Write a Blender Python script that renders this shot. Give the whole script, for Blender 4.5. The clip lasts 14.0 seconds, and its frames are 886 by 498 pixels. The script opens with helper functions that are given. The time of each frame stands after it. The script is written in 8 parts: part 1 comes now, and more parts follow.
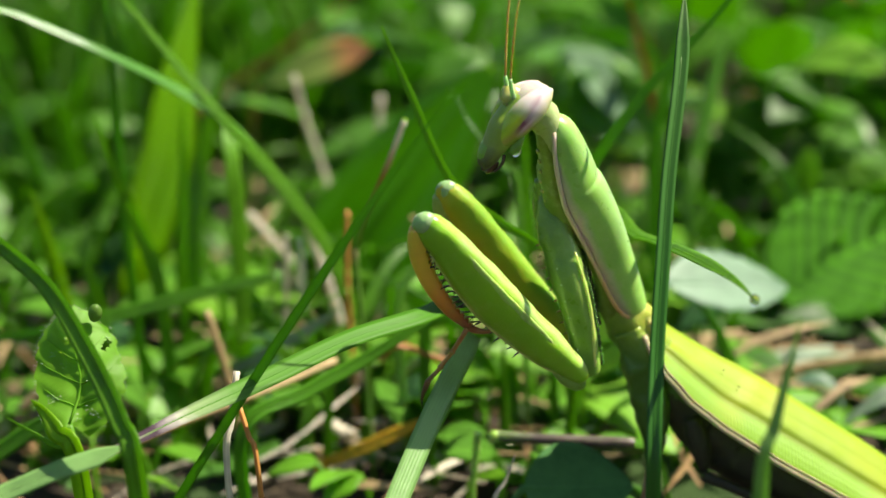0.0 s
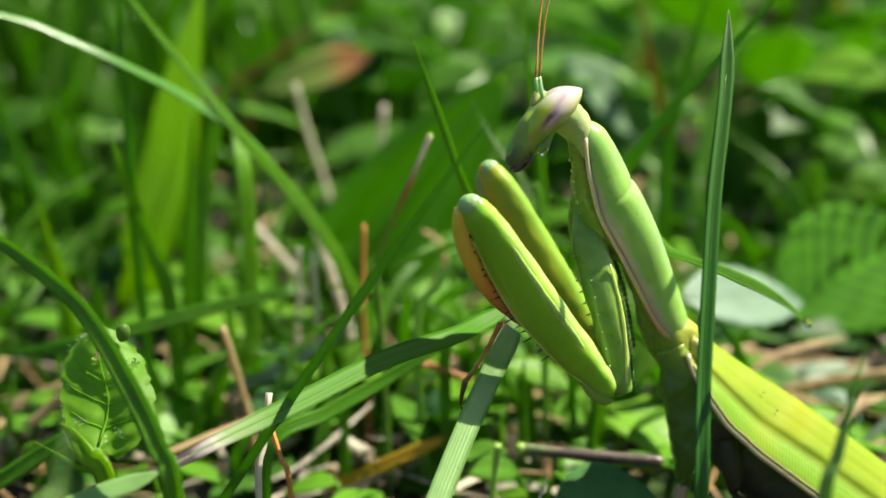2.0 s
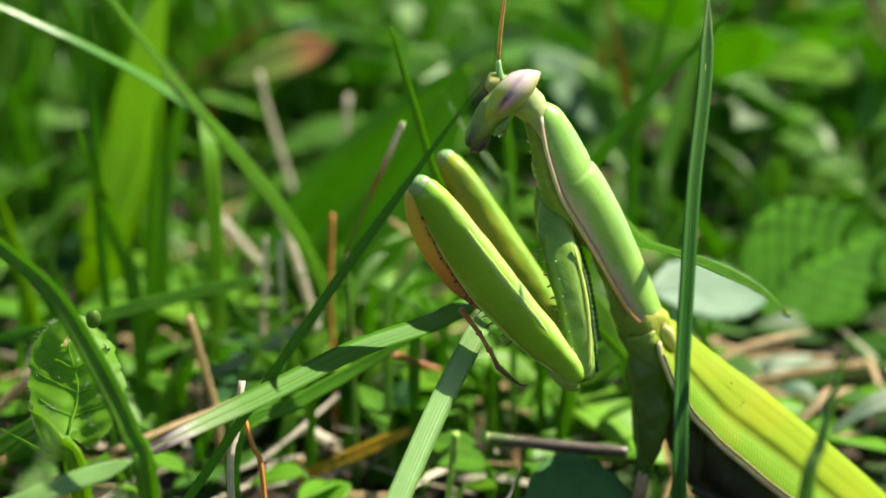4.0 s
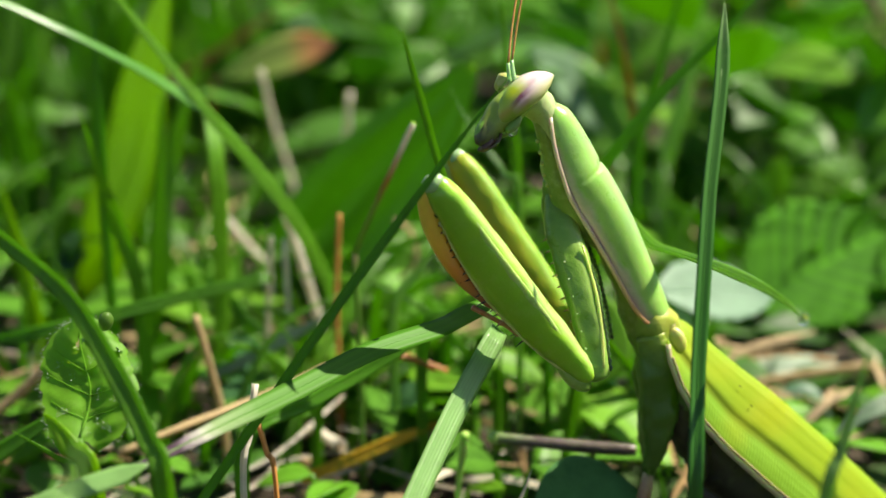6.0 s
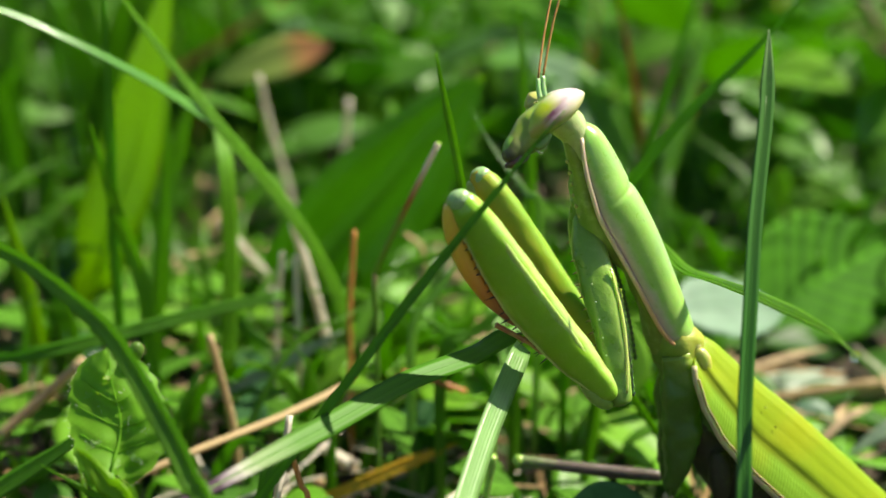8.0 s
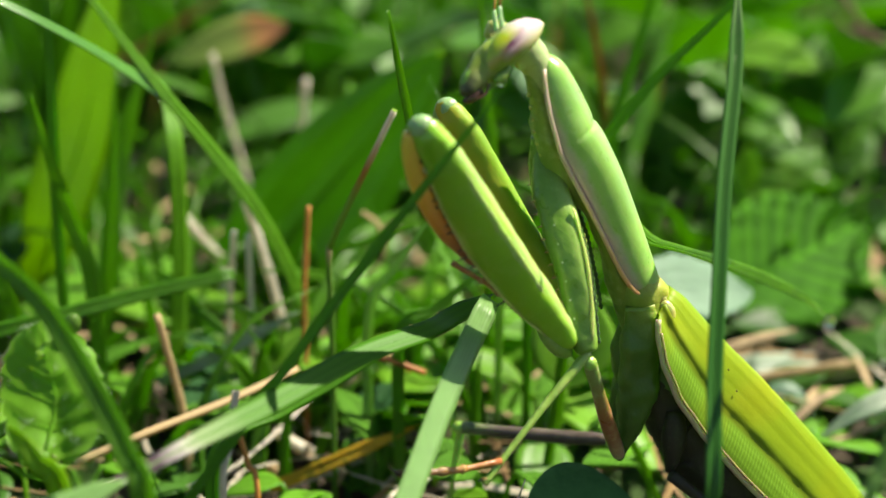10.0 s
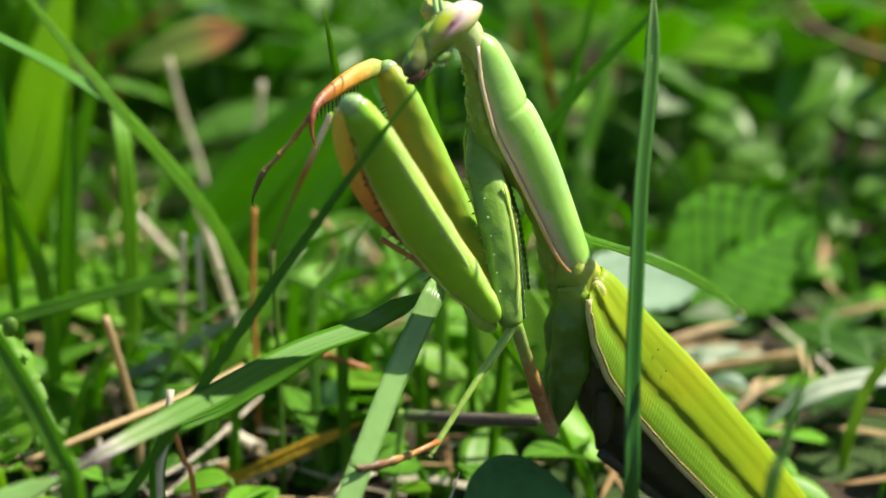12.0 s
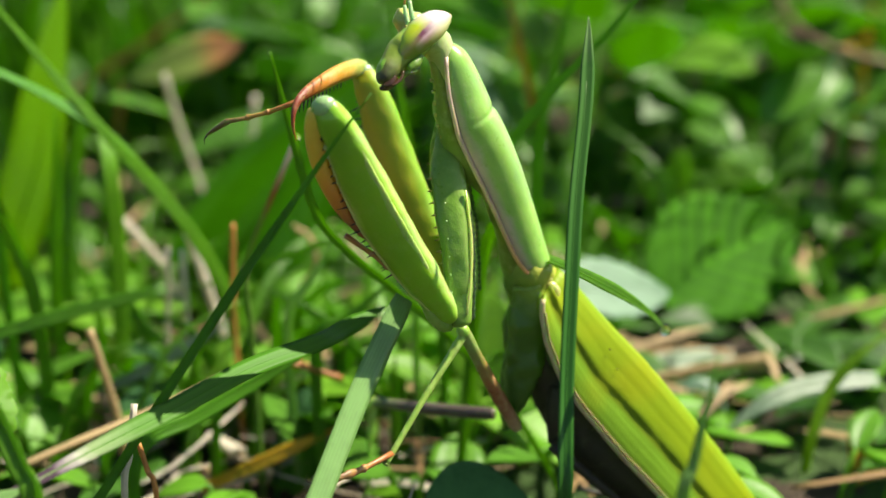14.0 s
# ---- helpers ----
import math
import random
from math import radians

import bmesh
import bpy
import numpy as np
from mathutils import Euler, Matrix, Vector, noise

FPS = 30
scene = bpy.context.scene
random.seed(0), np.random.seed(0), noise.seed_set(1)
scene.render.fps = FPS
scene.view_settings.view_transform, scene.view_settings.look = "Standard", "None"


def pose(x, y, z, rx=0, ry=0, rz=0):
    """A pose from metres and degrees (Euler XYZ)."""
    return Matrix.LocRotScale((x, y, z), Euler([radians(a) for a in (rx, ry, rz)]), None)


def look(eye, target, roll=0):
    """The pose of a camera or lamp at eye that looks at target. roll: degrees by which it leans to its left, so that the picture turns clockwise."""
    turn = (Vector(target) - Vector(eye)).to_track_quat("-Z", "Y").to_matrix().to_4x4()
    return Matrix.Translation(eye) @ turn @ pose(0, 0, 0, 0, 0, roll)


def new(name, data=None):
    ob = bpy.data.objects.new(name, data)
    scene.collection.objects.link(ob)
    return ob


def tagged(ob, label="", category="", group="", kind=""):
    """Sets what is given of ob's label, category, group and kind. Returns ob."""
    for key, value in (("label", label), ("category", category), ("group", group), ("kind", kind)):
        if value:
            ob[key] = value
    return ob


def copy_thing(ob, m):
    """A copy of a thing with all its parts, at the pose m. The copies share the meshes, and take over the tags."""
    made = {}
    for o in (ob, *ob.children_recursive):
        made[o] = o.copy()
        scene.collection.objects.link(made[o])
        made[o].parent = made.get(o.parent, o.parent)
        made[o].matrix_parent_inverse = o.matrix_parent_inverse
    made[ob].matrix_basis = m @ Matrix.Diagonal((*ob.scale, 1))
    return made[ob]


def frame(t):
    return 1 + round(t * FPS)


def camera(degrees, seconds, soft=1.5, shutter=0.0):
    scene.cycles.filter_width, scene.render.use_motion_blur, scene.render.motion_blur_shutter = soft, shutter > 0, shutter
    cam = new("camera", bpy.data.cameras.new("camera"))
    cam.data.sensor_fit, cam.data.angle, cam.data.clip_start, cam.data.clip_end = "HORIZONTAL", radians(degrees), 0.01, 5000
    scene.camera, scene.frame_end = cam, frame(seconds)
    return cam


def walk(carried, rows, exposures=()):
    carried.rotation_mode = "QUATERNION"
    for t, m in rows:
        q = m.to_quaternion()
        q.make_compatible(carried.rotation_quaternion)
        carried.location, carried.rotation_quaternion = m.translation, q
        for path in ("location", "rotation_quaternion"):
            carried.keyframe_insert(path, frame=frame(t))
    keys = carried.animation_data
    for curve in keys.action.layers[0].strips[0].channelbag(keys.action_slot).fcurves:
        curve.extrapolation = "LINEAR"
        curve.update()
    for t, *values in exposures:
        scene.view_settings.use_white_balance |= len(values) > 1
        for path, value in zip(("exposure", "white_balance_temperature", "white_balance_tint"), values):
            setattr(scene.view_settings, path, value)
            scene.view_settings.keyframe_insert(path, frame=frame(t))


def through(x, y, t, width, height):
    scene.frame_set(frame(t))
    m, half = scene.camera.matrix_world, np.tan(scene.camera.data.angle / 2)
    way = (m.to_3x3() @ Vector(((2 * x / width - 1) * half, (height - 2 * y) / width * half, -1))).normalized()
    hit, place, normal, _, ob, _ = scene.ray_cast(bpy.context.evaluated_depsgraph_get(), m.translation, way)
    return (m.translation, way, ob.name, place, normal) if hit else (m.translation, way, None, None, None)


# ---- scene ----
cam = camera(33, 14.0)
PATH = [
    (0, 0.02187, -0.00494, 0.08060, 70.926, 2.975, 4.936),
    (0.5, 0.02026, -0.00479, 0.08106, 70.795, 2.865, 4.675),
    (1, 0.01834, -0.00400, 0.08128, 70.905, 2.988, 4.366),
    (1.5, 0.01593, -0.00279, 0.08153, 70.895, 2.665, 3.904),
    (2, 0.01459, -0.00248, 0.08162, 70.876, 2.216, 3.424),
    (2.5, 0.01383, -0.00289, 0.08095, 70.670, 1.875, 2.922),
    (3, 0.01215, -0.00177, 0.08027, 70.898, 1.640, 2.337),
    (5.5, 0.01161, -0.00171, 0.08124, 70.337, 0.666, 1.187),
    (6, 0.00935, -0.00112, 0.08140, 70.384, 0.683, 1.148),
    (6.5, 0.00320, -0.00022, 0.08236, 70.189, 0.627, 1.346),
    (7, 0.00028, -0.00022, 0.08281, 70.029, 0.416, 0.903),
    (7.5, 0.00009, -0.00003, 0.08291, 69.970, 0.000, -0.001),
    (8, 0.00174, 0.00247, 0.08416, 69.752, -0.240, -0.610),
    (8.5, 0.00290, 0.00485, 0.08371, 69.520, -0.437, -0.933),
    (11, 0.00292, 0.00733, 0.07710, 70.331, -0.107, -2.385),
    (11.5, 0.00369, 0.00679, 0.07864, 70.357, 0.102, -2.488),
    (12, 0.00815, 0.00389, 0.08040, 69.847, 0.268, -2.379),
    (12.5, 0.00974, 0.00252, 0.08083, 69.706, 0.574, -2.242),
    (13, 0.01115, 0.00176, 0.08140, 69.705, 0.851, -1.850),
    (13.5, 0.01354, 0.00093, 0.08123, 69.723, 1.043, -1.603),
    (14, 0.01642, -0.00153, 0.08487, 69.490, 1.382, -0.940),
]
walk(cam, [(t, pose(*p)) for t, *p in PATH])
cam.data.dof.use_dof = True
cam.data.dof.focus_distance = 0.131
cam.data.dof.aperture_fstop = 19.0

# ---- world and sun ----
SUN_FROM = Vector((0.56, 0.19, 0.80)).normalized()
world = bpy.data.worlds.new("sky")
scene.world = world
world.use_nodes = True
sky = world.node_tree.nodes.new("ShaderNodeTexSky")
sky.sky_type, sky.sun_disc = "NISHITA", False
sky.sun_elevation = math.asin(SUN_FROM.z)
sky.sun_rotation = math.atan2(SUN_FROM.x, SUN_FROM.y)
background = world.node_tree.nodes["Background"]
background.inputs["Strength"].default_value = 0.058
world.node_tree.links.new(sky.outputs["Color"], background.inputs["Color"])
sun = new("sun", bpy.data.lights.new("sun", "SUN"))
sun.data.energy, sun.data.angle, sun.data.color = 5.0, radians(0.6), (1.0, 0.94, 0.82)
sun.matrix_world = look(SUN_FROM * 3, (0, 0, 0))
scene.view_settings.exposure = 1.11
scene.view_settings.use_white_balance = True
scene.view_settings.white_balance_temperature = 6850.0

MM = 0.001


# ---- materials ----
def nodes_of(name):
    m = bpy.data.materials.new(name)
    m.use_nodes = True
    return m, m.node_tree.nodes, m.node_tree.links, m.node_tree.nodes["Principled BSDF"]


def ramp(nodes, links, source, stops):
    r = nodes.new("ShaderNodeValToRGB")
    while len(r.color_ramp.elements) < len(stops):
        r.color_ramp.elements.new(0.5)
    for e, (at, c) in zip(r.color_ramp.elements, stops):
        e.position, e.color = at, (*c, 1)
    links.new(source, r.inputs["Fac"])
    return r.outputs["Color"]


def noise_of(nodes, links, vector, scale, detail=3.0, rough=0.55):
    n = nodes.new("ShaderNodeTexNoise")
    n.inputs["Scale"].default_value, n.inputs["Detail"].default_value, n.inputs["Roughness"].default_value = scale, detail, rough
    links.new(vector, n.inputs["Vector"])
    return n.outputs["Fac"]


def math_of(nodes, links, op, a, b=0.0, clamp=False):
    n = nodes.new("ShaderNodeMath")
    n.operation, n.use_clamp = op, clamp
    n.inputs[2].default_value = 0.0
    for k, v in enumerate((a, b)):
        if isinstance(v, (int, float)):
            n.inputs[k].default_value = v
        else:
            links.new(v, n.inputs[k])
    return n.outputs[0]


def mix_of(nodes, links, fac, a, b, mode="MIX"):
    n = nodes.new("ShaderNodeMix")
    n.data_type, n.blend_type = "RGBA", mode
    for socket, v in ((n.inputs[0], fac), (n.inputs[6], a), (n.inputs[7], b)):
        if isinstance(v, (int, float)):
            socket.default_value = v
        elif isinstance(v, tuple):
            socket.default_value = (*v, 1)
        else:
            links.new(v, socket)
    return n.outputs[2]


def bump_of(nodes, links, height, strength, distance, bsdf):
    n = nodes.new("ShaderNodeBump")
    n.inputs["Strength"].default_value, n.inputs["Distance"].default_value = strength, distance
    links.new(height, n.inputs["Height"])
    links.new(n.outputs["Normal"], bsdf.inputs["Normal"])
    return n.outputs["Normal"]


def lucent(nodes, links, bsdf, colour, amount, normal=None):
    """Lets a share of the light through a thin leaf."""
    tr = nodes.new("ShaderNodeBsdfTranslucent")
    links.new(colour, tr.inputs["Color"])
    mixer = nodes.new("ShaderNodeMixShader")
    mixer.inputs["Fac"].default_value = amount
    links.new(bsdf.outputs[0], mixer.inputs[1])
    links.new(tr.outputs[0], mixer.inputs[2])
    links.new(mixer.outputs[0], nodes["Material Output"].inputs["Surface"])


def leafy(name, dark, light, glow, veins=9.0, rough=0.38, through=0.55, island=False, spots=None, sheen=0.5, relief=0.35):
    """A blade or leaf: long veins across u, blotches, light through it. dark, light, glow: colours."""
    m, n, l, b = nodes_of(name)
    tc = n.new("ShaderNodeTexCoord")
    uv = n.new("ShaderNodeSeparateXYZ")
    l.new(tc.outputs["UV"], uv.inputs[0])
    big = noise_of(n, l, tc.outputs["Object"], 90.0, 2.0)
    fine = noise_of(n, l, tc.outputs["Object"], 1400.0, 4.0)
    if island:
        rnd = n.new("ShaderNodeNewGeometry").outputs["Random Per Island"]
    else:
        rnd = n.new("ShaderNodeObjectInfo").outputs["Random"]
    wave = math_of(n, l, "SINE", math_of(n, l, "MULTIPLY", uv.outputs[0], veins * 6.2832))
    tone = math_of(n, l, "ADD", math_of(n, l, "MULTIPLY", big, 0.75), math_of(n, l, "MULTIPLY", rnd, 0.45))
    tone = math_of(n, l, "ADD", tone, math_of(n, l, "MULTIPLY", wave, 0.07))
    tone = math_of(n, l, "ADD", tone, math_of(n, l, "MULTIPLY_ADD", fine, 0.25))
    blotch = noise_of(n, l, tc.outputs["Object"], 420.0, 3.0, 0.7)
    tone = math_of(n, l, "ADD", tone, math_of(n, l, "MULTIPLY", math_of(n, l, "SUBTRACT", blotch, 0.5), 0.7))
    stops = [(0.30, dark), (0.62, light), (0.95, tuple(min(1, c * 1.35) for c in light))]
    colour = ramp(n, l, tone, stops)
    if spots:
        mask = math_of(n, l, "GREATER_THAN", noise_of(n, l, tc.outputs["Object"], 420.0, 2.0), 0.70)
        colour = mix_of(n, l, math_of(n, l, "MULTIPLY", mask, 0.7), colour, spots)
    l.new(colour, b.inputs["Base Color"])
    b.inputs["Roughness"].default_value = rough
    b.inputs["Specular IOR Level"].default_value = sheen
    height = math_of(n, l, "ADD", math_of(n, l, "MULTIPLY", wave, 0.5), fine)
    bump_of(n, l, height, relief, 0.00012, b)
    lucent(n, l, b, mix_of(n, l, 0.25, glow, colour), through)
    return m


GRASS = leafy("grass green", (0.055, 0.17, 0.012), (0.13, 0.33, 0.016), (0.36, 0.66, 0.015))
GRASS_DARK = leafy("deep grass green", (0.045, 0.155, 0.010), (0.09, 0.27, 0.015), (0.26, 0.58, 0.012))
GRASS_BLUE = leafy("bluish grass green", (0.14, 0.30, 0.06), (0.26, 0.46, 0.13), (0.36, 0.62, 0.09), rough=0.26, sheen=0.8)
GRASS_LIME = leafy("yellowish grass green", (0.07, 0.19, 0.01), (0.19, 0.37, 0.015), (0.45, 0.70, 0.02), through=0.65)
GRASS_SHEEN = leafy("shiny grass green", (0.03, 0.11, 0.010), (0.06, 0.19, 0.014), (0.24, 0.52, 0.015), rough=0.25, through=0.22, sheen=1.0, relief=0.2)
GRASS_FIELD = leafy("meadow grass", (0.022, 0.09, 0.005), (0.09, 0.245, 0.013), (0.27, 0.55, 0.012), veins=5.0, island=True)
HERB = leafy("herb leaf green", (0.06, 0.20, 0.016), (0.14, 0.35, 0.024), (0.36, 0.68, 0.02), veins=3.0, rough=0.45)
HERB_LIME = leafy("fresh herb leaf", (0.07, 0.20, 0.012), (0.16, 0.36, 0.022), (0.36, 0.62, 0.03), veins=3.0, rough=0.45)
HERB_PALE = leafy("glaucous leaf", (0.09, 0.22, 0.12), (0.27, 0.41, 0.29), (0.36, 0.56, 0.3), veins=6.0, rough=0.4)
HERB_FIELD = leafy("ground herb leaves", (0.024, 0.10, 0.010), (0.10, 0.27, 0.02), (0.30, 0.60, 0.015), veins=3.0, rough=0.4, island=True, sheen=0.8)
STRAW = leafy("dry straw", (0.24, 0.16, 0.065), (0.48, 0.36, 0.18), (0.5, 0.35, 0.13), veins=5.0, rough=0.6, through=0.35)
STRAW_PALE = leafy("bleached straw", (0.46, 0.41, 0.30), (0.70, 0.65, 0.52), (0.66, 0.58, 0.38), veins=5.0, rough=0.6, through=0.35)
STRAW_RED = leafy("rusty dry stem", (0.26, 0.10, 0.03), (0.52, 0.24, 0.06), (0.55, 0.25, 0.04), veins=4.0, rough=0.55, through=0.3)
STRAW_FIELD = leafy("dry litter", (0.06, 0.036, 0.016), (0.27, 0.19, 0.095), (0.2, 0.13, 0.05), veins=4.0, rough=0.7, through=0.15, island=True)
YELLOWED = leafy("yellowed blade", (0.45, 0.26, 0.02), (0.66, 0.46, 0.04), (0.6, 0.4, 0.02), veins=7.0, spots=(0.16, 0.2, 0.02))
WOODY = leafy("brown twig bark", (0.08, 0.045, 0.025), (0.20, 0.12, 0.075), (0.1, 0.06, 0.03), veins=6.0, rough=0.8, through=0.02)


def along(name, stops, rough=0.4, through=0.4, veins=9.0, relief=0.4, sheen=0.5):
    """A blade whose colour changes along its length, by v from root (0) to tip (1)."""
    m, n, l, b = nodes_of(name)
    tc = n.new("ShaderNodeTexCoord")
    uv = n.new("ShaderNodeSeparateXYZ")
    l.new(tc.outputs["UV"], uv.inputs[0])
    fine = noise_of(n, l, tc.outputs["Object"], 900.0, 5.0, 0.65)
    wave = math_of(n, l, "SINE", math_of(n, l, "MULTIPLY", uv.outputs[0], veins * 6.2832))
    v = math_of(n, l, "ADD", uv.outputs[1], math_of(n, l, "MULTIPLY_ADD", math_of(n, l, "SUBTRACT", fine, 0.5), 0.06))
    colour = ramp(n, l, v, stops)
    colour = mix_of(n, l, math_of(n, l, "MULTIPLY", math_of(n, l, "ADD", wave, 1.0), 0.07), colour, (0.02, 0.05, 0.01))
    colour = mix_of(n, l, math_of(n, l, "MULTIPLY", fine, 0.3), colour, (0.5, 0.5, 0.3), "OVERLAY")
    l.new(colour, b.inputs["Base Color"])
    b.inputs["Roughness"].default_value = rough
    b.inputs["Specular IOR Level"].default_value = sheen
    bump_of(n, l, math_of(n, l, "ADD", math_of(n, l, "MULTIPLY", wave, 0.5), fine), relief, 0.00012, b)
    lucent(n, l, b, colour, through)
    return m


def pleated(name, dark, light, glow, side=9.0):
    """A herb leaf with side veins that run slantwise from the midrib; light on its pleats is painted in."""
    m, n, l, b = nodes_of(name)
    tc = n.new("ShaderNodeTexCoord")
    uv = n.new("ShaderNodeSeparateXYZ")
    l.new(tc.outputs["UV"], uv.inputs[0])
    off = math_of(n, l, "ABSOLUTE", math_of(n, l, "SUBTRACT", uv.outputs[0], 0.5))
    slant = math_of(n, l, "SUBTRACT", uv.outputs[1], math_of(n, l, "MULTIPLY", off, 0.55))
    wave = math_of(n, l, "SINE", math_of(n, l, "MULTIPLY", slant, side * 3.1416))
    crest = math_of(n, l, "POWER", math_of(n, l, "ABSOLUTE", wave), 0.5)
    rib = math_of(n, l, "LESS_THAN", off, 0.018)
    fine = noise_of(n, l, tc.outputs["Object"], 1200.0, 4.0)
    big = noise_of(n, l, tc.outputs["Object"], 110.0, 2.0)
    # crest lightens the pleat tops and darkens beside the grooves, as sunlight would
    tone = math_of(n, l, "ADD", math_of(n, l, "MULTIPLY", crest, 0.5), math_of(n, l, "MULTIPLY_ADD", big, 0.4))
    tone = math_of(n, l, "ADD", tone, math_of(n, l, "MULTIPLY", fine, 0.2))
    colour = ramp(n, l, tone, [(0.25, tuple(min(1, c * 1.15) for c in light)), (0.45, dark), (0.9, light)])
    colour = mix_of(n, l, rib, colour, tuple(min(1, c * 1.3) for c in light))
    l.new(colour, b.inputs["Base Color"])
    b.inputs["Roughness"].default_value = 0.6
    b.inputs["Specular IOR Level"].default_value = 0.08
    bump_of(n, l, math_of(n, l, "ADD", crest, math_of(n, l, "MULTIPLY", fine, 0.3)), 0.5, 0.0004, b)
    lucent(n, l, b, mix_of(n, l, 0.3, glow, colour), 0.4)
    return m


PLEATED = pleated("toothed herb leaf", (0.022, 0.085, 0.010), (0.13, 0.34, 0.03), (0.26, 0.55, 0.02))
PLEATED_DEEP = pleated("deep green toothed leaf", (0.010, 0.055, 0.005), (0.09, 0.32, 0.012), (0.24, 0.6, 0.012))
PLEATED_DARK = pleated("dark toothed leaf", (0.02, 0.075, 0.025), (0.05, 0.15, 0.045), (0.1, 0.26, 0.03))


def cuticle(name, stops, axis="Z", low=-3.0, high=3.0, rough=0.3, flesh=0.35, mottling=0.5, coat=0.15, tone=0.85, specks=0.2, relief=0.45, polish=0.3):
    """Insect skin, coloured across the part along a local axis from low to high (mm)."""
    m, n, l, b = nodes_of(name)
    tc = n.new("ShaderNodeTexCoord")
    xyz = n.new("ShaderNodeSeparateXYZ")
    l.new(tc.outputs["Object"], xyz.inputs[0])
    big = noise_of(n, l, tc.outputs["Object"], 230.0, 4.0, 0.6)
    mid = noise_of(n, l, tc.outputs["Object"], 950.0, 4.0, 0.6)
    fine = noise_of(n, l, tc.outputs["Object"], 4200.0, 3.0)
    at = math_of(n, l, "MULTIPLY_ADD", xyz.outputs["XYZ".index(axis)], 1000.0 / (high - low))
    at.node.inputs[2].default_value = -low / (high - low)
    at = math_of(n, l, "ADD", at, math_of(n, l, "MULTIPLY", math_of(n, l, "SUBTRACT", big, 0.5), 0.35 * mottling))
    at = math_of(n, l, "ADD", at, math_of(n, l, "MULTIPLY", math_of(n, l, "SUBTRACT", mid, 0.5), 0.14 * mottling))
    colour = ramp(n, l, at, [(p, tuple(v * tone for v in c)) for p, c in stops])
    deep = ramp(n, l, big, [(0.32, (0.62, 0.70, 0.55)), (0.62, (1.0, 1.0, 1.0))])
    colour = mix_of(n, l, 0.55 * min(1.0, mottling + 0.3), colour, deep, "MULTIPLY")
    speck = ramp(n, l, mid, [(0.52, (0.0, 0.0, 0.0)), (0.72, (1.0, 1.0, 1.0))])
    colour = mix_of(n, l, math_of(n, l, "MULTIPLY", speck, specks), colour, (0.62, 0.70, 0.34))
    l.new(colour, b.inputs["Base Color"])
    gloss = math_of(n, l, "MULTIPLY_ADD", mid, 0.34)
    gloss.node.inputs[2].default_value = rough - 0.15
    l.new(gloss, b.inputs["Roughness"])
    b.inputs["Subsurface Weight"].default_value = flesh
    b.inputs["Subsurface Radius"].default_value = (0.5, 1.0, 0.2)
    b.inputs["Subsurface Scale"].default_value = 0.0016
    b.inputs["Coat Weight"].default_value = coat
    b.inputs["Coat Roughness"].default_value = polish
    height = math_of(n, l, "ADD", math_of(n, l, "MULTIPLY", fine, 0.5), math_of(n, l, "MULTIPLY", mid, 1.5))
    bump_of(n, l, math_of(n, l, "ADD", height, math_of(n, l, "MULTIPLY", big, 2.5)), relief, 0.00012, b)
    return m


def eye_skin():
    """Bands across the eye, whitish towards the crown and purple to green towards the mouth."""
    m, n, l, b = nodes_of("striped compound eye")
    tc = n.new("ShaderNodeTexCoord")
    xyz = n.new("ShaderNodeSeparateXYZ")
    l.new(tc.outputs["Object"], xyz.inputs[0])
    rough = noise_of(n, l, tc.outputs["Object"], 700.0, 3.0)
    z = math_of(n, l, "MULTIPLY_ADD", xyz.outputs[2], 1000.0 / 2.9)
    z.node.inputs[2].default_value = 2.1 / 2.9
    z = math_of(n, l, "ADD", z, math_of(n, l, "MULTIPLY", math_of(n, l, "SUBTRACT", rough, 0.5), 0.14))
    back = ramp(n, l, z, [(0.0, (0.60, 0.55, 0.46)), (0.25, (0.66, 0.58, 0.54)), (0.40, (0.52, 0.38, 0.40)), (0.50, (0.66, 0.56, 0.54)), (0.62, (0.64, 0.56, 0.46)), (0.78, (0.56, 0.54, 0.30)), (1.0, (0.42, 0.46, 0.10))])
    front = ramp(n, l, z, [(0.0, (0.30, 0.48, 0.03)), (0.28, (0.46, 0.56, 0.02)), (0.40, (0.40, 0.42, 0.06)), (0.46, (0.20, 0.07, 0.11)), (0.54, (0.22, 0.08, 0.12)), (0.62, (0.58, 0.38, 0.40)), (0.72, (0.40, 0.26, 0.20)), (0.82, (0.26, 0.28, 0.05)), (1.0, (0.16, 0.28, 0.02))])
    x = math_of(n, l, "MULTIPLY_ADD", xyz.outputs[0], 1000.0 / 1.6, True)
    x.node.inputs[2].default_value = -1.12
    x = math_of(n, l, "ADD", x, math_of(n, l, "MULTIPLY", math_of(n, l, "SUBTRACT", rough, 0.5), 0.5), True)
    snout = ramp(n, l, z, [(0.0, (0.20, 0.42, 0.03)), (0.35, (0.34, 0.46, 0.03)), (0.52, (0.32, 0.28, 0.06)), (0.7, (0.20, 0.28, 0.03)), (1.0, (0.12, 0.24, 0.02))])
    end = math_of(n, l, "MULTIPLY_ADD", xyz.outputs[0], 1000.0 / 1.1, True)
    end.node.inputs[2].default_value = -3.3
    l.new(mix_of(n, l, end, mix_of(n, l, x, back, front), snout), b.inputs["Base Color"])
    b.inputs["Roughness"].default_value = 0.26
    b.inputs["Subsurface Weight"].default_value, b.inputs["Subsurface Scale"].default_value = 0.15, 0.001
    bump_of(n, l, noise_of(n, l, tc.outputs["Object"], 5000.0, 2.0), 0.15, 0.00004, b)
    return m


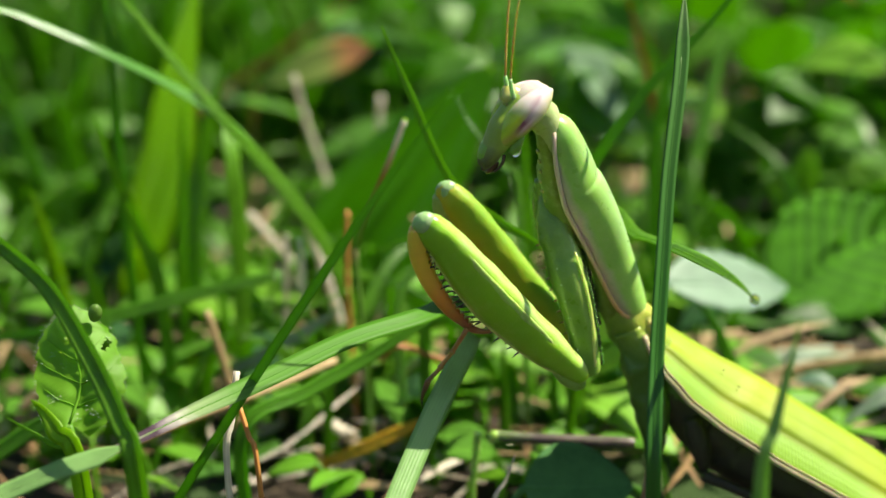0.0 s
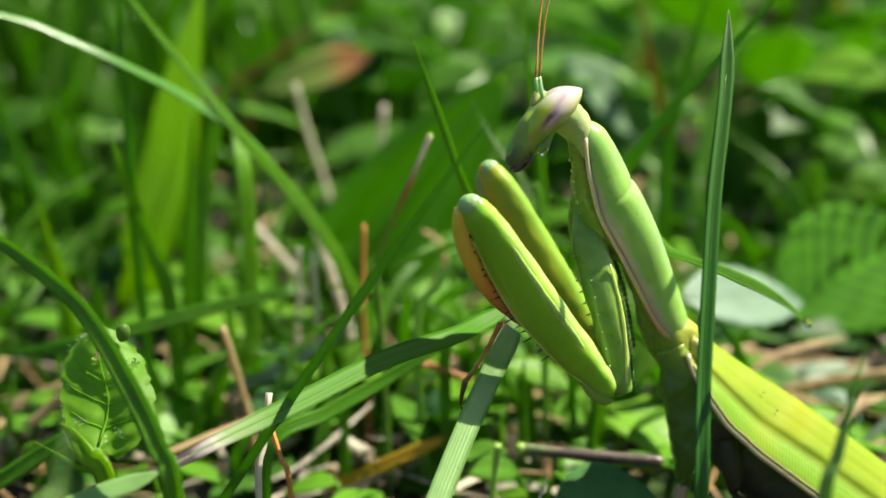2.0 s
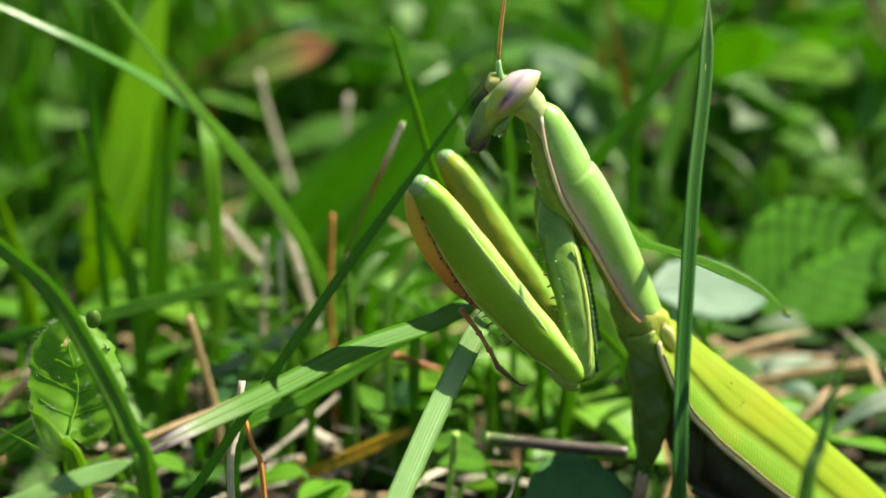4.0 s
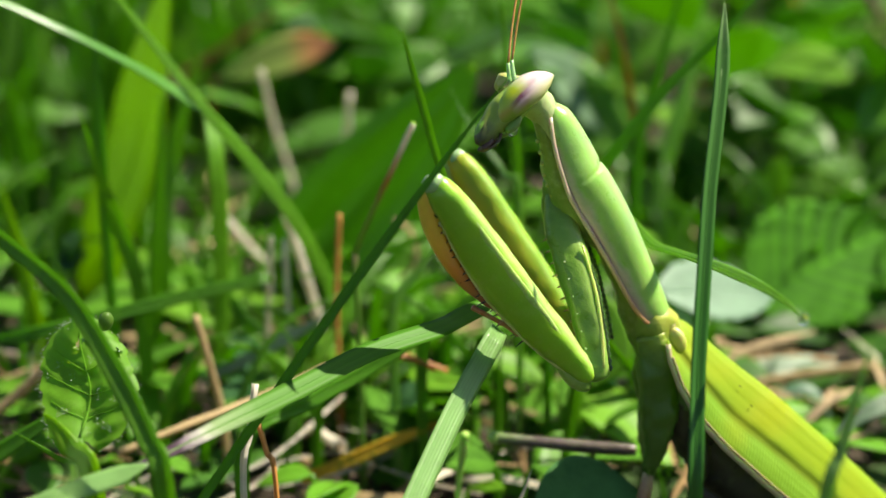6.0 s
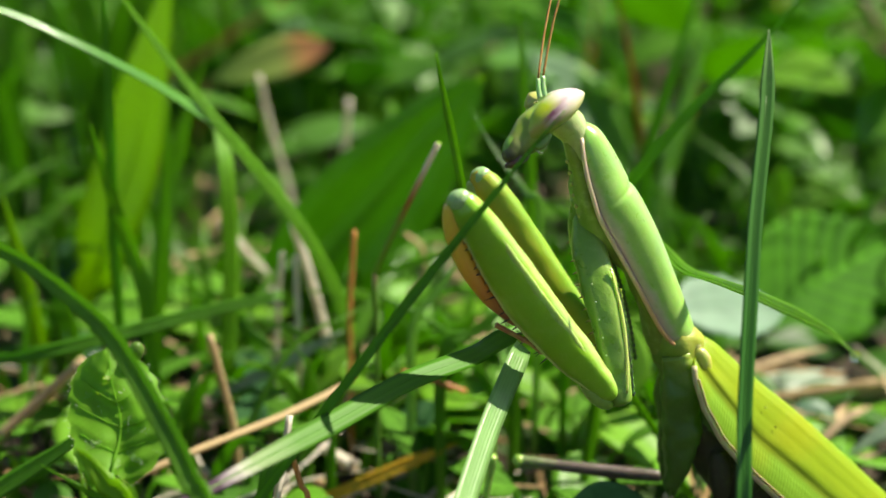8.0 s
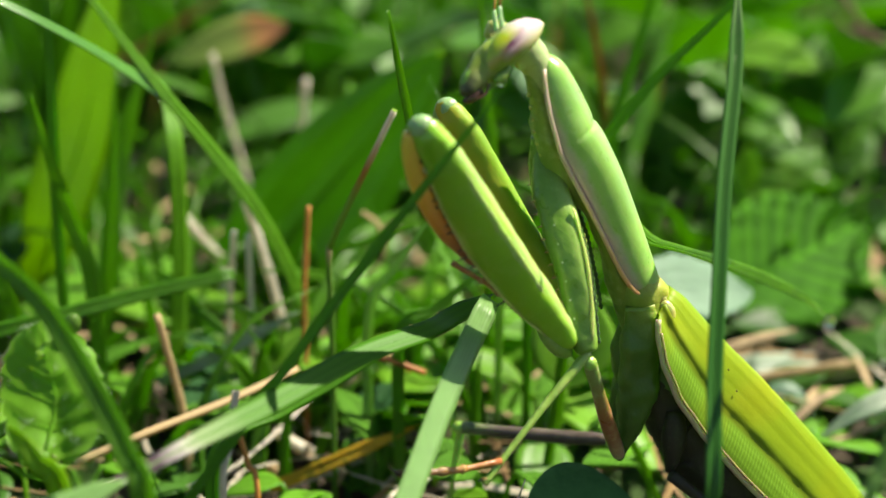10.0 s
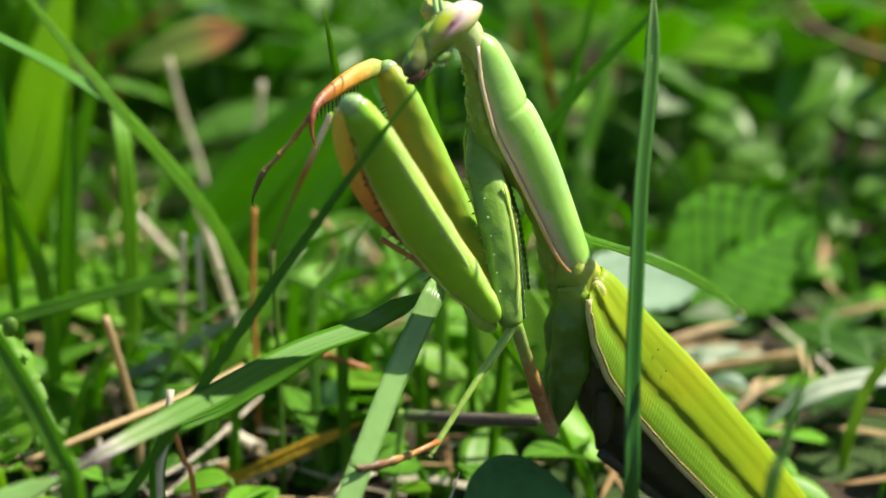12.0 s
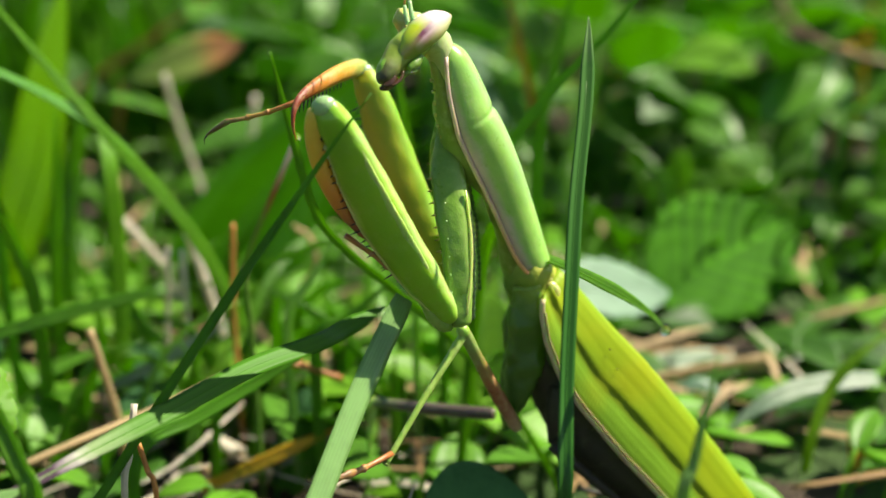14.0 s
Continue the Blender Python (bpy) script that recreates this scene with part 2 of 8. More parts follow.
SKIN_PRONOTUM = cuticle("pronotum skin", [(0.0, (0.36, 0.58, 0.25)), (0.3, (0.30, 0.56, 0.11)), (0.66, (0.31, 0.54, 0.11)), (0.78, (0.44, 0.47, 0.28)), (0.95, (0.58, 0.43, 0.40))], low=-1.5, high=2.6, tone=1.0, relief=0.16, specks=0.14, mottling=1.0, flesh=0.5, coat=0.3, polish=0.22)
SKIN_RIM = cuticle("pink cream rim", [(0.0, (0.72, 0.34, 0.10)), (0.35, (0.78, 0.55, 0.28)), (1.0, (0.72, 0.58, 0.42))], axis="X", low=0, high=22, rough=0.4)
SKIN_CHEST = cuticle("breast skin", [(0.0, (0.30, 0.36, 0.03)), (1.0, (0.14, 0.28, 0.03))], low=1, high=4.5, rough=0.42)
SKIN_NECK = cuticle("neck skin", [(0.0, (0.46, 0.60, 0.26)), (1.0, (0.48, 0.48, 0.12))], low=0, high=3.0)
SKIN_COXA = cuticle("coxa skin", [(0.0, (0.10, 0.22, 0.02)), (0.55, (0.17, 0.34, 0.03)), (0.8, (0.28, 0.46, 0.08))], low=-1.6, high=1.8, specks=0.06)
SKIN_FEMUR = cuticle("raptorial femur skin", [(0.0, (0.42, 0.62, 0.17)), (0.10, (0.31, 0.56, 0.05)), (0.2, (0.24, 0.50, 0.014)), (0.5, (0.19, 0.43, 0.006)), (0.85, (0.20, 0.38, 0.006)), (1.0, (0.40, 0.50, 0.08))], low=-1.2, high=2.9, rough=0.34, coat=0.5, tone=1.0, specks=0.05, relief=0.3, polish=0.14, mottling=0.9)
# yellow stops towards the belly paint in sunlight coming through the femur
SKIN_FEMUR_IN = cuticle("inner femur skin with painted sun glow", [(0.0, (0.20, 0.38, 0.02)), (0.16, (0.22, 0.37, 0.012)), (0.30, (0.32, 0.41, 0.012)), (0.5, (0.42, 0.43, 0.010)), (0.72, (0.56, 0.43, 0.010)), (0.9, (0.54, 0.39, 0.010)), (1.0, (0.40, 0.38, 0.03))], low=-1.3, high=2.4, rough=0.5, coat=0.0, flesh=0.7, tone=0.95, specks=0.03, relief=0.2)
# pale colour stands in for the bright streak of light along the femur
SKIN_SHINE = cuticle("painted femur highlight", [(0.0, (0.40, 0.62, 0.15)), (0.5, (0.38, 0.60, 0.13)), (1.0, (0.26, 0.50, 0.03))], low=-1.1, high=0.1, rough=0.26, coat=0.8, polish=0.14, tone=1.0, mottling=0.9, specks=0.06)
SKIN_KNEE = cuticle("pale knee skin", [(0.0, (0.34, 0.52, 0.26)), (1.0, (0.28, 0.48, 0.16))])
SKIN_RIDGE = cuticle("pale ridge", [(0.0, (0.52, 0.66, 0.16)), (1.0, (0.6, 0.7, 0.2))])
SKIN_TIBIA = cuticle("amber tibia skin", [(0.0, (0.66, 0.48, 0.05)), (0.35, (0.78, 0.43, 0.04)), (0.6, (0.66, 0.24, 0.03)), (0.85, (0.30, 0.09, 0.03))], axis="X", low=0, high=13, rough=0.36, coat=0.3, tone=1.0, specks=0.04, relief=0.2)
SKIN_TIBIA_OPEN = cuticle("orange tibia skin", [(0.0, (0.30, 0.42, 0.09)), (0.14, (0.42, 0.42, 0.08)), (0.28, (0.68, 0.36, 0.04)), (0.6, (0.62, 0.24, 0.025)), (0.85, (0.24, 0.035, 0.01))], axis="X", low=0, high=13, rough=0.48, coat=0.0)
SKIN_TARSUS = cuticle("brown tarsus skin", [(0.0, (0.40, 0.11, 0.025)), (0.45, (0.46, 0.22, 0.06)), (0.6, (0.36, 0.2, 0.08)), (1.0, (0.10, 0.04, 0.02))], axis="X", low=0, high=9, rough=0.4, mottling=2.5, specks=0.04)
SKIN_SPINE = cuticle("black-tipped spine", [(0.0, (0.42, 0.36, 0.08)), (0.35, (0.20, 0.10, 0.03)), (0.6, (0.015, 0.01, 0.008))], axis="X", low=0, high=0.8, specks=0.04)
SKIN_HEAD = cuticle("head skin", [(0.0, (0.24, 0.44, 0.06)), (0.5, (0.16, 0.38, 0.03)), (1.0, (0.13, 0.22, 0.025))], low=-2.6, high=1.4, rough=0.4, specks=0.04)
SKIN_FACE = cuticle("face skin", [(0.0, (0.34, 0.50, 0.10)), (0.35, (0.31, 0.50, 0.04)), (0.62, (0.25, 0.37, 0.03)), (0.82, (0.24, 0.33, 0.05)), (1.0, (0.03, 0.025, 0.012))], axis="X", low=0.0, high=8.4, rough=0.45, coat=0.0, specks=0.06, mottling=1.2, relief=0.4)
SKIN_EYE = eye_skin()
SKIN_CROWN = cuticle("whitish crown", [(0.0, (0.66, 0.58, 0.52)), (0.6, (0.60, 0.54, 0.42)), (1.0, (0.40, 0.52, 0.20))], axis="X", low=-0.5, high=3.5, mottling=0.4)
SKIN_MOUTH = cuticle("dark mouthparts", [(0.0, (0.025, 0.012, 0.006)), (1.0, (0.09, 0.04, 0.018))], rough=0.2, specks=0.04)
SKIN_DARK = cuticle("dark green edge", [(0.0, (0.02, 0.035, 0.02)), (1.0, (0.035, 0.06, 0.025))], rough=0.4, specks=0.03)
SKIN_FEELER = cuticle("rusty feeler", [(0.0, (0.42, 0.19, 0.05)), (1.0, (0.46, 0.24, 0.09))])
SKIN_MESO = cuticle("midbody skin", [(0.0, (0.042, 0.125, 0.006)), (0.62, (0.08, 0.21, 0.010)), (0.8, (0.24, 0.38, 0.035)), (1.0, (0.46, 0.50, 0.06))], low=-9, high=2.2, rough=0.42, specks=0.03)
SKIN_BEAD = cuticle("pale wing hinge", [(0.0, (0.40, 0.40, 0.10)), (1.0, (0.50, 0.50, 0.14))])
SKIN_ROOT = cuticle("yellowish wing root", [(0.0, (0.40, 0.48, 0.05)), (0.6, (0.56, 0.56, 0.10)), (1.0, (0.62, 0.62, 0.26))], low=-0.5, high=2.2, rough=0.3, coat=0.5)
SKIN_EDGE = cuticle("cream wing edge", [(0.0, (0.52, 0.42, 0.26)), (1.0, (0.56, 0.47, 0.30))])
SKIN_SEAM = cuticle("purplish seam", [(0.0, (0.26, 0.16, 0.11)), (1.0, (0.30, 0.20, 0.12))])
# near-black for the shadow under the wings; hind legs share it
SKIN_ABDOMEN = cuticle("abdomen skin darkened for shade", [(0.0, (0.014, 0.012, 0.006)), (0.5, (0.022, 0.019, 0.008)), (1.0, (0.05, 0.055, 0.014))], low=-14, high=-4, rough=0.62, coat=0.0, specks=0.04)
SKIN_LEG = cuticle("green leg skin", [(0.0, (0.28, 0.46, 0.07)), (1.0, (0.36, 0.54, 0.12))], low=-0.5, high=0.5, tone=1.0)
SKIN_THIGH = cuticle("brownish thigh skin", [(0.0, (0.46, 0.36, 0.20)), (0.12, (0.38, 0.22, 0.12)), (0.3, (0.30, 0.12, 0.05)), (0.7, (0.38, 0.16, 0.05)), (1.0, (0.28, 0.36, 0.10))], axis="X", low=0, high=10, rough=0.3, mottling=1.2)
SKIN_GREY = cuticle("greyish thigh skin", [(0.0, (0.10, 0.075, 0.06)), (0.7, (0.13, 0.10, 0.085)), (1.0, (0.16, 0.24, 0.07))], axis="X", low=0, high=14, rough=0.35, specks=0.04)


def wing_skin():
    m, n, l, b = nodes_of("folded wing")
    tc = n.new("ShaderNodeTexCoord")
    uv = n.new("ShaderNodeSeparateXYZ")
    l.new(tc.outputs["UV"], uv.inputs[0])
    big = noise_of(n, l, tc.outputs["Object"], 160.0, 3.0)
    fine = noise_of(n, l, tc.outputs["Object"], 2600.0, 3.0)
    u = math_of(n, l, "ADD", uv.outputs[0], math_of(n, l, "MULTIPLY_ADD", math_of(n, l, "SUBTRACT", big, 0.5), 0.05))
    # stops 0.455 to 0.53 deepen the shade of the groove in olive
    colour = ramp(n, l, u, [(0.0, (0.26, 0.44, 0.015)), (0.10, (0.33, 0.47, 0.008)), (0.34, (0.32, 0.46, 0.008)), (0.42, (0.25, 0.39, 0.008)), (0.455, (0.19, 0.29, 0.008)), (0.53, (0.19, 0.29, 0.008)), (0.58, (0.25, 0.47, 0.025)), (0.90, (0.25, 0.47, 0.025)), (1.0, (0.24, 0.24, 0.06))])
    blush = ramp(n, l, noise_of(n, l, tc.outputs["Object"], 120.0, 2.0), [(0.52, (0.0, 0.0, 0.0)), (0.72, (1.0, 1.0, 1.0))])
    colour = mix_of(n, l, math_of(n, l, "MULTIPLY", blush, 0.5), colour, (0.44, 0.46, 0.006))
    grain = n.new("ShaderNodeMapping")
    grain.inputs["Scale"].default_value = (26.0, 3.0, 1.0)
    l.new(tc.outputs["UV"], grain.inputs["Vector"])
    streak = noise_of(n, l, grain.outputs["Vector"], 1.0, 5.0, 0.65)
    colour = mix_of(n, l, 0.55, colour, ramp(n, l, streak, [(0.3, (0.72, 0.80, 0.6)), (0.52, (1.0, 1.0, 1.0)), (0.75, (1.0, 0.95, 0.7))]), "MULTIPLY")
    slant = math_of(n, l, "ADD", math_of(n, l, "MULTIPLY", uv.outputs[1], 1.0), math_of(n, l, "MULTIPLY", uv.outputs[0], -0.05))
    wave = math_of(n, l, "SINE", math_of(n, l, "MULTIPLY", slant, 640.0))
    outer = math_of(n, l, "GREATER_THAN", uv.outputs[0], 0.58)
    rung = math_of(n, l, "MULTIPLY", outer, math_of(n, l, "GREATER_THAN", wave, 0.55))
    colour = mix_of(n, l, math_of(n, l, "MULTIPLY", rung, 0.28), colour, (0.14, 0.30, 0.02))
    l.new(colour, b.inputs["Base Color"])
    b.inputs["Roughness"].default_value = 0.5
    b.inputs["Specular IOR Level"].default_value = 0.35
    long = math_of(n, l, "SINE", math_of(n, l, "MULTIPLY", uv.outputs[0], 60.0))
    height = math_of(n, l, "ADD", math_of(n, l, "MULTIPLY", math_of(n, l, "MULTIPLY", wave, outer), 0.6), fine)
    height = math_of(n, l, "ADD", height, math_of(n, l, "MULTIPLY", long, 0.25))
    bump_of(n, l, math_of(n, l, "ADD", height, math_of(n, l, "MULTIPLY", streak, 1.2)), 0.35, 0.00006, b)
    lucent(n, l, b, mix_of(n, l, 0.4, (0.6, 0.75, 0.03), colour), 0.35)
    return m


WING = wing_skin()


def soil():
    m, n, l, b = nodes_of("soil and thatch")
    tc = n.new("ShaderNodeTexCoord")
    big = noise_of(n, l, tc.outputs["Object"], 35.0, 5.0)
    fine = noise_of(n, l, tc.outputs["Object"], 700.0, 6.0, 0.7)
    far = noise_of(n, l, tc.outputs["Object"], 1.5, 6.0)
    colour = ramp(n, l, math_of(n, l, "MULTIPLY_ADD", fine, 0.6), [(0.15, (0.02, 0.015, 0.01)), (0.4, (0.085, 0.061, 0.034)), (0.62, (0.187, 0.128, 0.068))])
    green = ramp(n, l, far, [(0.3, (0.03, 0.07, 0.012)), (0.7, (0.07, 0.14, 0.025))])
    reach = n.new("ShaderNodeVectorMath")
    reach.operation = "LENGTH"
    l.new(tc.outputs["Object"], reach.inputs[0])
    lawn = math_of(n, l, "MULTIPLY", reach.outputs["Value"], 1.1, True)
    colour = mix_of(n, l, math_of(n, l, "GREATER_THAN", math_of(n, l, "ADD", big, math_of(n, l, "MULTIPLY", lawn, 0.3)), 0.58), colour, green)
    l.new(colour, b.inputs["Base Color"])
    b.inputs["Roughness"].default_value = 0.95
    bump_of(n, l, fine, 0.8, 0.003, b)
    return m


SOIL = soil()


def clear_water():
    m, n, l, b = nodes_of("dew")
    b.inputs["Base Color"].default_value = (1, 1, 1, 1)
    b.inputs["Roughness"].default_value, b.inputs["IOR"].default_value = 0.02, 1.33
    b.inputs["Transmission Weight"].default_value = 1.0
    return m


DEW = clear_water()
HAIR, _n, _l, _b = nodes_of("white leaf hair")
_b.inputs["Base Color"].default_value, _b.inputs["Roughness"].default_value = (0.7, 0.75, 0.6, 1), 0.5


# ---- mesh helpers ----
def finish(bm, name):
    me = bpy.data.meshes.new(name)
    bmesh.ops.recalc_face_normals(bm, faces=bm.faces)
    bm.to_mesh(me)
    bm.free()
    me.shade_smooth()
    return me


def part(name, bm, material, parent, label=""):
    me = finish(bm, name) if isinstance(bm, bmesh.types.BMesh) else bm
    if not me.materials:
        me.materials.append(material)
    ob = new(name, me)
    ob.parent = parent
    return tagged(ob, label)


def curve_through(points, steps):
    """Points along a smooth line through the given ones (Catmull-Rom), each a vector of any size."""
    p = [np.array(q, float) for q in points]
    p = [2 * p[0] - p[1], *p, 2 * p[-1] - p[-2]]
    out = []
    for k in range(1, len(p) - 2):
        a, b, c, d = p[k - 1 : k + 3]
        for s in range(steps):
            t = s / steps
            out.append(0.5 * (2 * b + (c - a) * t + (2 * a - 5 * b + 4 * c - d) * t * t + (3 * b - a - 3 * c + d) * t**3))
    return [*out, p[-2]]


def bridge(bm, rings, close=True, cap=True):
    """Faces between rings of vertices."""
    n = len(rings[0])
    for a, b in zip(rings, rings[1:]):
        for k in range(n if close else n - 1):
            j = (k + 1) % n
            bm.faces.new((a[k], a[j], b[j], b[k]))
    if cap:
        bm.faces.new(rings[0])
        bm.faces.new(rings[-1])


def tube(sections, y=0.0, sides=14, steps=4, power=2.0, bm=None, scale=MM, lumps=0.0):
    """A body in a part's own plane: sections of (along, across, half height, half depth[, depth place])."""
    bm = bm or bmesh.new()
    full = [(*s, y)[:5] if len(s) == 4 else s for s in sections]
    line = curve_through(full, steps)
    rings = []
    for k, (u, v, hv, hy, yy) in enumerate(line):
        a, b = line[max(k - 1, 0)], line[min(k + 1, len(line) - 1)]
        d = np.array((b[0] - a[0], b[1] - a[1]))
        d = d / (np.linalg.norm(d) + 1e-9)
        ring = []
        for i in range(sides):
            t = 2 * math.pi * i / sides
            c, s = math.cos(t), math.sin(t)
            c, s = math.copysign(abs(c) ** (2 / power), c), math.copysign(abs(s) ** (2 / power), s)
            q = c * max(hv, 0.02)
            ring.append(bm.verts.new(((u - d[1] * q) * scale, (yy + s * max(hy, 0.02)) * scale, (v + d[0] * q) * scale)))
        rings.append(ring)
    bridge(bm, rings)
    if lumps:
        bmesh.ops.recalc_face_normals(bm, faces=bm.faces)
        roughen(bm, lumps, 0.45)
    return bm


def blob(bm, at, radii, sides=16, tilt=0.0):
    m = Matrix.Translation(Vector(at) * MM) @ Matrix.Rotation(radians(tilt), 4, "Y") @ Matrix.Diagonal((*(r * MM for r in radii), 1))
    bmesh.ops.create_uvsphere(bm, u_segments=sides, v_segments=sides // 2 + 2, radius=1, matrix=m)
    return bm


def roughen(bm, amount, scale):
    """Pushes the surface in and out by noise; amount in mm, scale per mm."""
    bm.normal_update()
    for v in bm.verts:
        v.co += v.normal * amount * MM * (noise.noise(v.co * 1000 * scale) + 0.5 * noise.noise(v.co * 1000 * scale * 2.7))
    return bm


def blade_into(bm, uv, points, width, face=(0, -1, 0.25), fold=0.25, thick=0.16, steps=6, tip=0.35, root=0.75, turn=0.0, wave=0.0, blunt=0.0):
    """A grass blade: a thin solid ribbon with a folded midrib along a line, width in mm."""
    line = [Vector(p) for p in curve_through(points, steps)]
    n = len(line)
    lengths = [0.0]
    for a, b in zip(line, line[1:]):
        lengths.append(lengths[-1] + (b - a).length)
    face = Vector(face).normalized()
    rings, params = [], []
    for k, p in enumerate(line):
        s = lengths[k] / lengths[-1]
        t = (line[min(k + 1, n - 1)] - line[max(k - 1, 0)]).normalized()
        side = t.cross(face)
        side = side.normalized() if side.length > 1e-4 else Vector((1, 0, 0))
        side = Matrix.Rotation(radians(turn * s) + wave * math.sin(s * 9), 3, t) @ side
        out = side.cross(t).normalized()
        w = width * MM / 2 * min(root + (1 - root) * s / 0.3, 1.0) * min(1.0, ((1 - s) / tip) ** 0.75 if s < 1 else 0.0)
        w = max(w, 0.00005, blunt * width * MM / 2)
        h = thick * MM * (0.35 + 0.65 * min(1, w / (width * MM / 2)))
        ring = []
        for q in (-1.0, -0.55, 0.0, 0.55, 1.0):
            ring.append((p + side * w * q - out * fold * w * (1 - abs(q)), (q + 1) / 2))
        for q in (0.9, 0.5, 0.0, -0.5, -0.9):
            ring.append((p + side * w * q - out * (fold * w * (1 - abs(q)) + h), (q + 1) / 2))
        rings.append([bm.verts.new(v) for v, _ in ring])
        params.append([(x, s) for _, x in ring])
    for k in range(n - 1):
        for i in range(10):
            j = (i + 1) % 10
            f = bm.faces.new((rings[k][i], rings[k][j], rings[k + 1][j], rings[k + 1][i]))
            for loop, q in zip(f.loops, (params[k][i], params[k][j], params[k + 1][j], params[k + 1][i])):
                loop[uv].uv = q
    bm.faces.new(rings[0])
    bm.faces.new(rings[-1])


def grass_blade(points, width, material, label, name="grass_blade", category="grass blade", group="grass blades", **more):
    bm = bmesh.new()
    uv = bm.loops.layers.uv.new("uv")
    base = Vector(points[0])
    blade_into(bm, uv, [Vector(p) - base for p in points], width, **more)
    me = finish(bm, name)
    me.materials.append(material)
    ob = new(name, me)
    ob.location = base
    if width >= 1.2 and len(points) > 3:
        bm = bmesh.new()
        uv = bm.loops.layers.uv.new("uv")
        face = Vector(more.get("face", (0, -1, 0.25))).normalized()
        back = face * (-more.get("fold", 0.25) * width * 0.5 * MM * 0.9 - 0.00004)
        line = curve_through([Vector(p) - base for p in points], 4)
        stem_into(bm, uv, [Vector(p) + back for p in line[: max(4, int(len(line) * 0.8))]], 0.09 + 0.02 * width, 0.03, sides=6, steps=2)
        part("midrib", bm, material, ob)
    return tagged(ob, label, category, group)


def stem_into(bm, uv, points, radius, end=None, sides=7, steps=5):
    """A round stem of radius (mm) that narrows to end."""
    line = [Vector(p) for p in curve_through(points, steps)]
    n = len(line)
    end = radius if end is None else end
    rings = []
    for k, p in enumerate(line):
        t = (line[min(k + 1, n - 1)] - line[max(k - 1, 0)]).normalized()
        a = t.orthogonal().normalized() if abs(t.y) > 0.9 else t.cross(Vector((0, 1, 0))).normalized()
        b = t.cross(a)
        r = (radius + (end - radius) * k / (n - 1)) * MM * (1 + 0.06 * math.sin(k * 2.1))
        rings.append([bm.verts.new(p + (a * math.cos(q) + b * math.sin(q)) * r) for q in (2 * math.pi * i / sides for i in range(sides))])
    for k in range(n - 1):
        for i in range(sides):
            j = (i + 1) % sides
            f = bm.faces.new((rings[k][i], rings[k][j], rings[k + 1][j], rings[k + 1][i]))
            for loop, q in zip(f.loops, ((i, k), (i + 1, k), (i + 1, k + 1), (i, k + 1))):
                loop[uv].uv = (q[0] / sides, q[1] / (n - 1))
    bm.faces.new(rings[0])
    bm.faces.new(rings[-1])


def stem(points, radius, material, label, name="dry_straw", category="straw", group="", end=None):
    bm = bmesh.new()
    uv = bm.loops.layers.uv.new("uv")
    base = Vector(points[0])
    stem_into(bm, uv, [Vector(p) - base for p in points], radius, end)
    me = finish(bm, name)
    me.materials.append(material)
    ob = new(name, me)
    ob.location = base
    return tagged(ob, label, category, group)


def leaf_into(bm, uv, m, length, width, teeth=0, cup=0.15, droop=0.2, pleats=0, nu=9, nv=16, shape=0.8, thick=0.25, ribs=0):
    """A broad leaf along +X of the pose m, length and width in mm; solid, with a folded midrib."""
    grid = []
    for k in range(nv + 1):
        s = k / nv
        half = width / 2 * (math.sin(math.pi * min(1, max(0.0, s)) ** shape) ** 0.75 if 0 < s < 1 else 0.0)
        half = max(half, 0.02 * width)
        if teeth:
            half *= 1 - 0.11 * ((s * teeth) % 1.0)
        row = []
        for i in range(nu):
            q = 2 * i / (nu - 1) - 1
            x = s * length - abs(q) ** 1.5 * 0.0
            z = cup * abs(q) * half - droop * length * s * s
            if ribs:
                z += 0.05 * half * math.cos(q * math.pi * ribs) + 0.04 * half * math.sin(s * 9 + q * 2)
            if pleats:
                z += 0.05 * length * abs(math.sin((s - 0.28 * abs(q)) * pleats * math.pi)) * (0.25 + abs(q)) * 0.8
            row.append((Vector((x, q * half, z)), ((q + 1) / 2, s)))
        grid.append(row)
    top = [[bm.verts.new(m @ (p * MM)) for p, _ in row] for row in grid]
    low = [[bm.verts.new(m @ ((p - Vector((0, 0, thick))) * MM)) for p, _ in row] for row in grid]

    def quad(a, b, c, d, ua, ub, uc, ud):
        f = bm.faces.new((a, b, c, d))
        for loop, q in zip(f.loops, (ua, ub, uc, ud)):
            loop[uv].uv = q

    for k in range(nv):
        for i in range(nu - 1):
            us = (grid[k][i][1], grid[k][i + 1][1], grid[k + 1][i + 1][1], grid[k + 1][i][1])
            quad(top[k][i], top[k][i + 1], top[k + 1][i + 1], top[k + 1][i], *us)
            quad(low[k][i + 1], low[k][i], low[k + 1][i], low[k + 1][i + 1], us[1], us[0], us[3], us[2])
        for i in (0, nu - 1):
            a, b = (k, k + 1) if i else (k + 1, k)
            us = (grid[a][i][1], grid[b][i][1])
            quad(top[a][i], top[b][i], low[b][i], low[a][i], us[0], us[1], us[1], us[0])


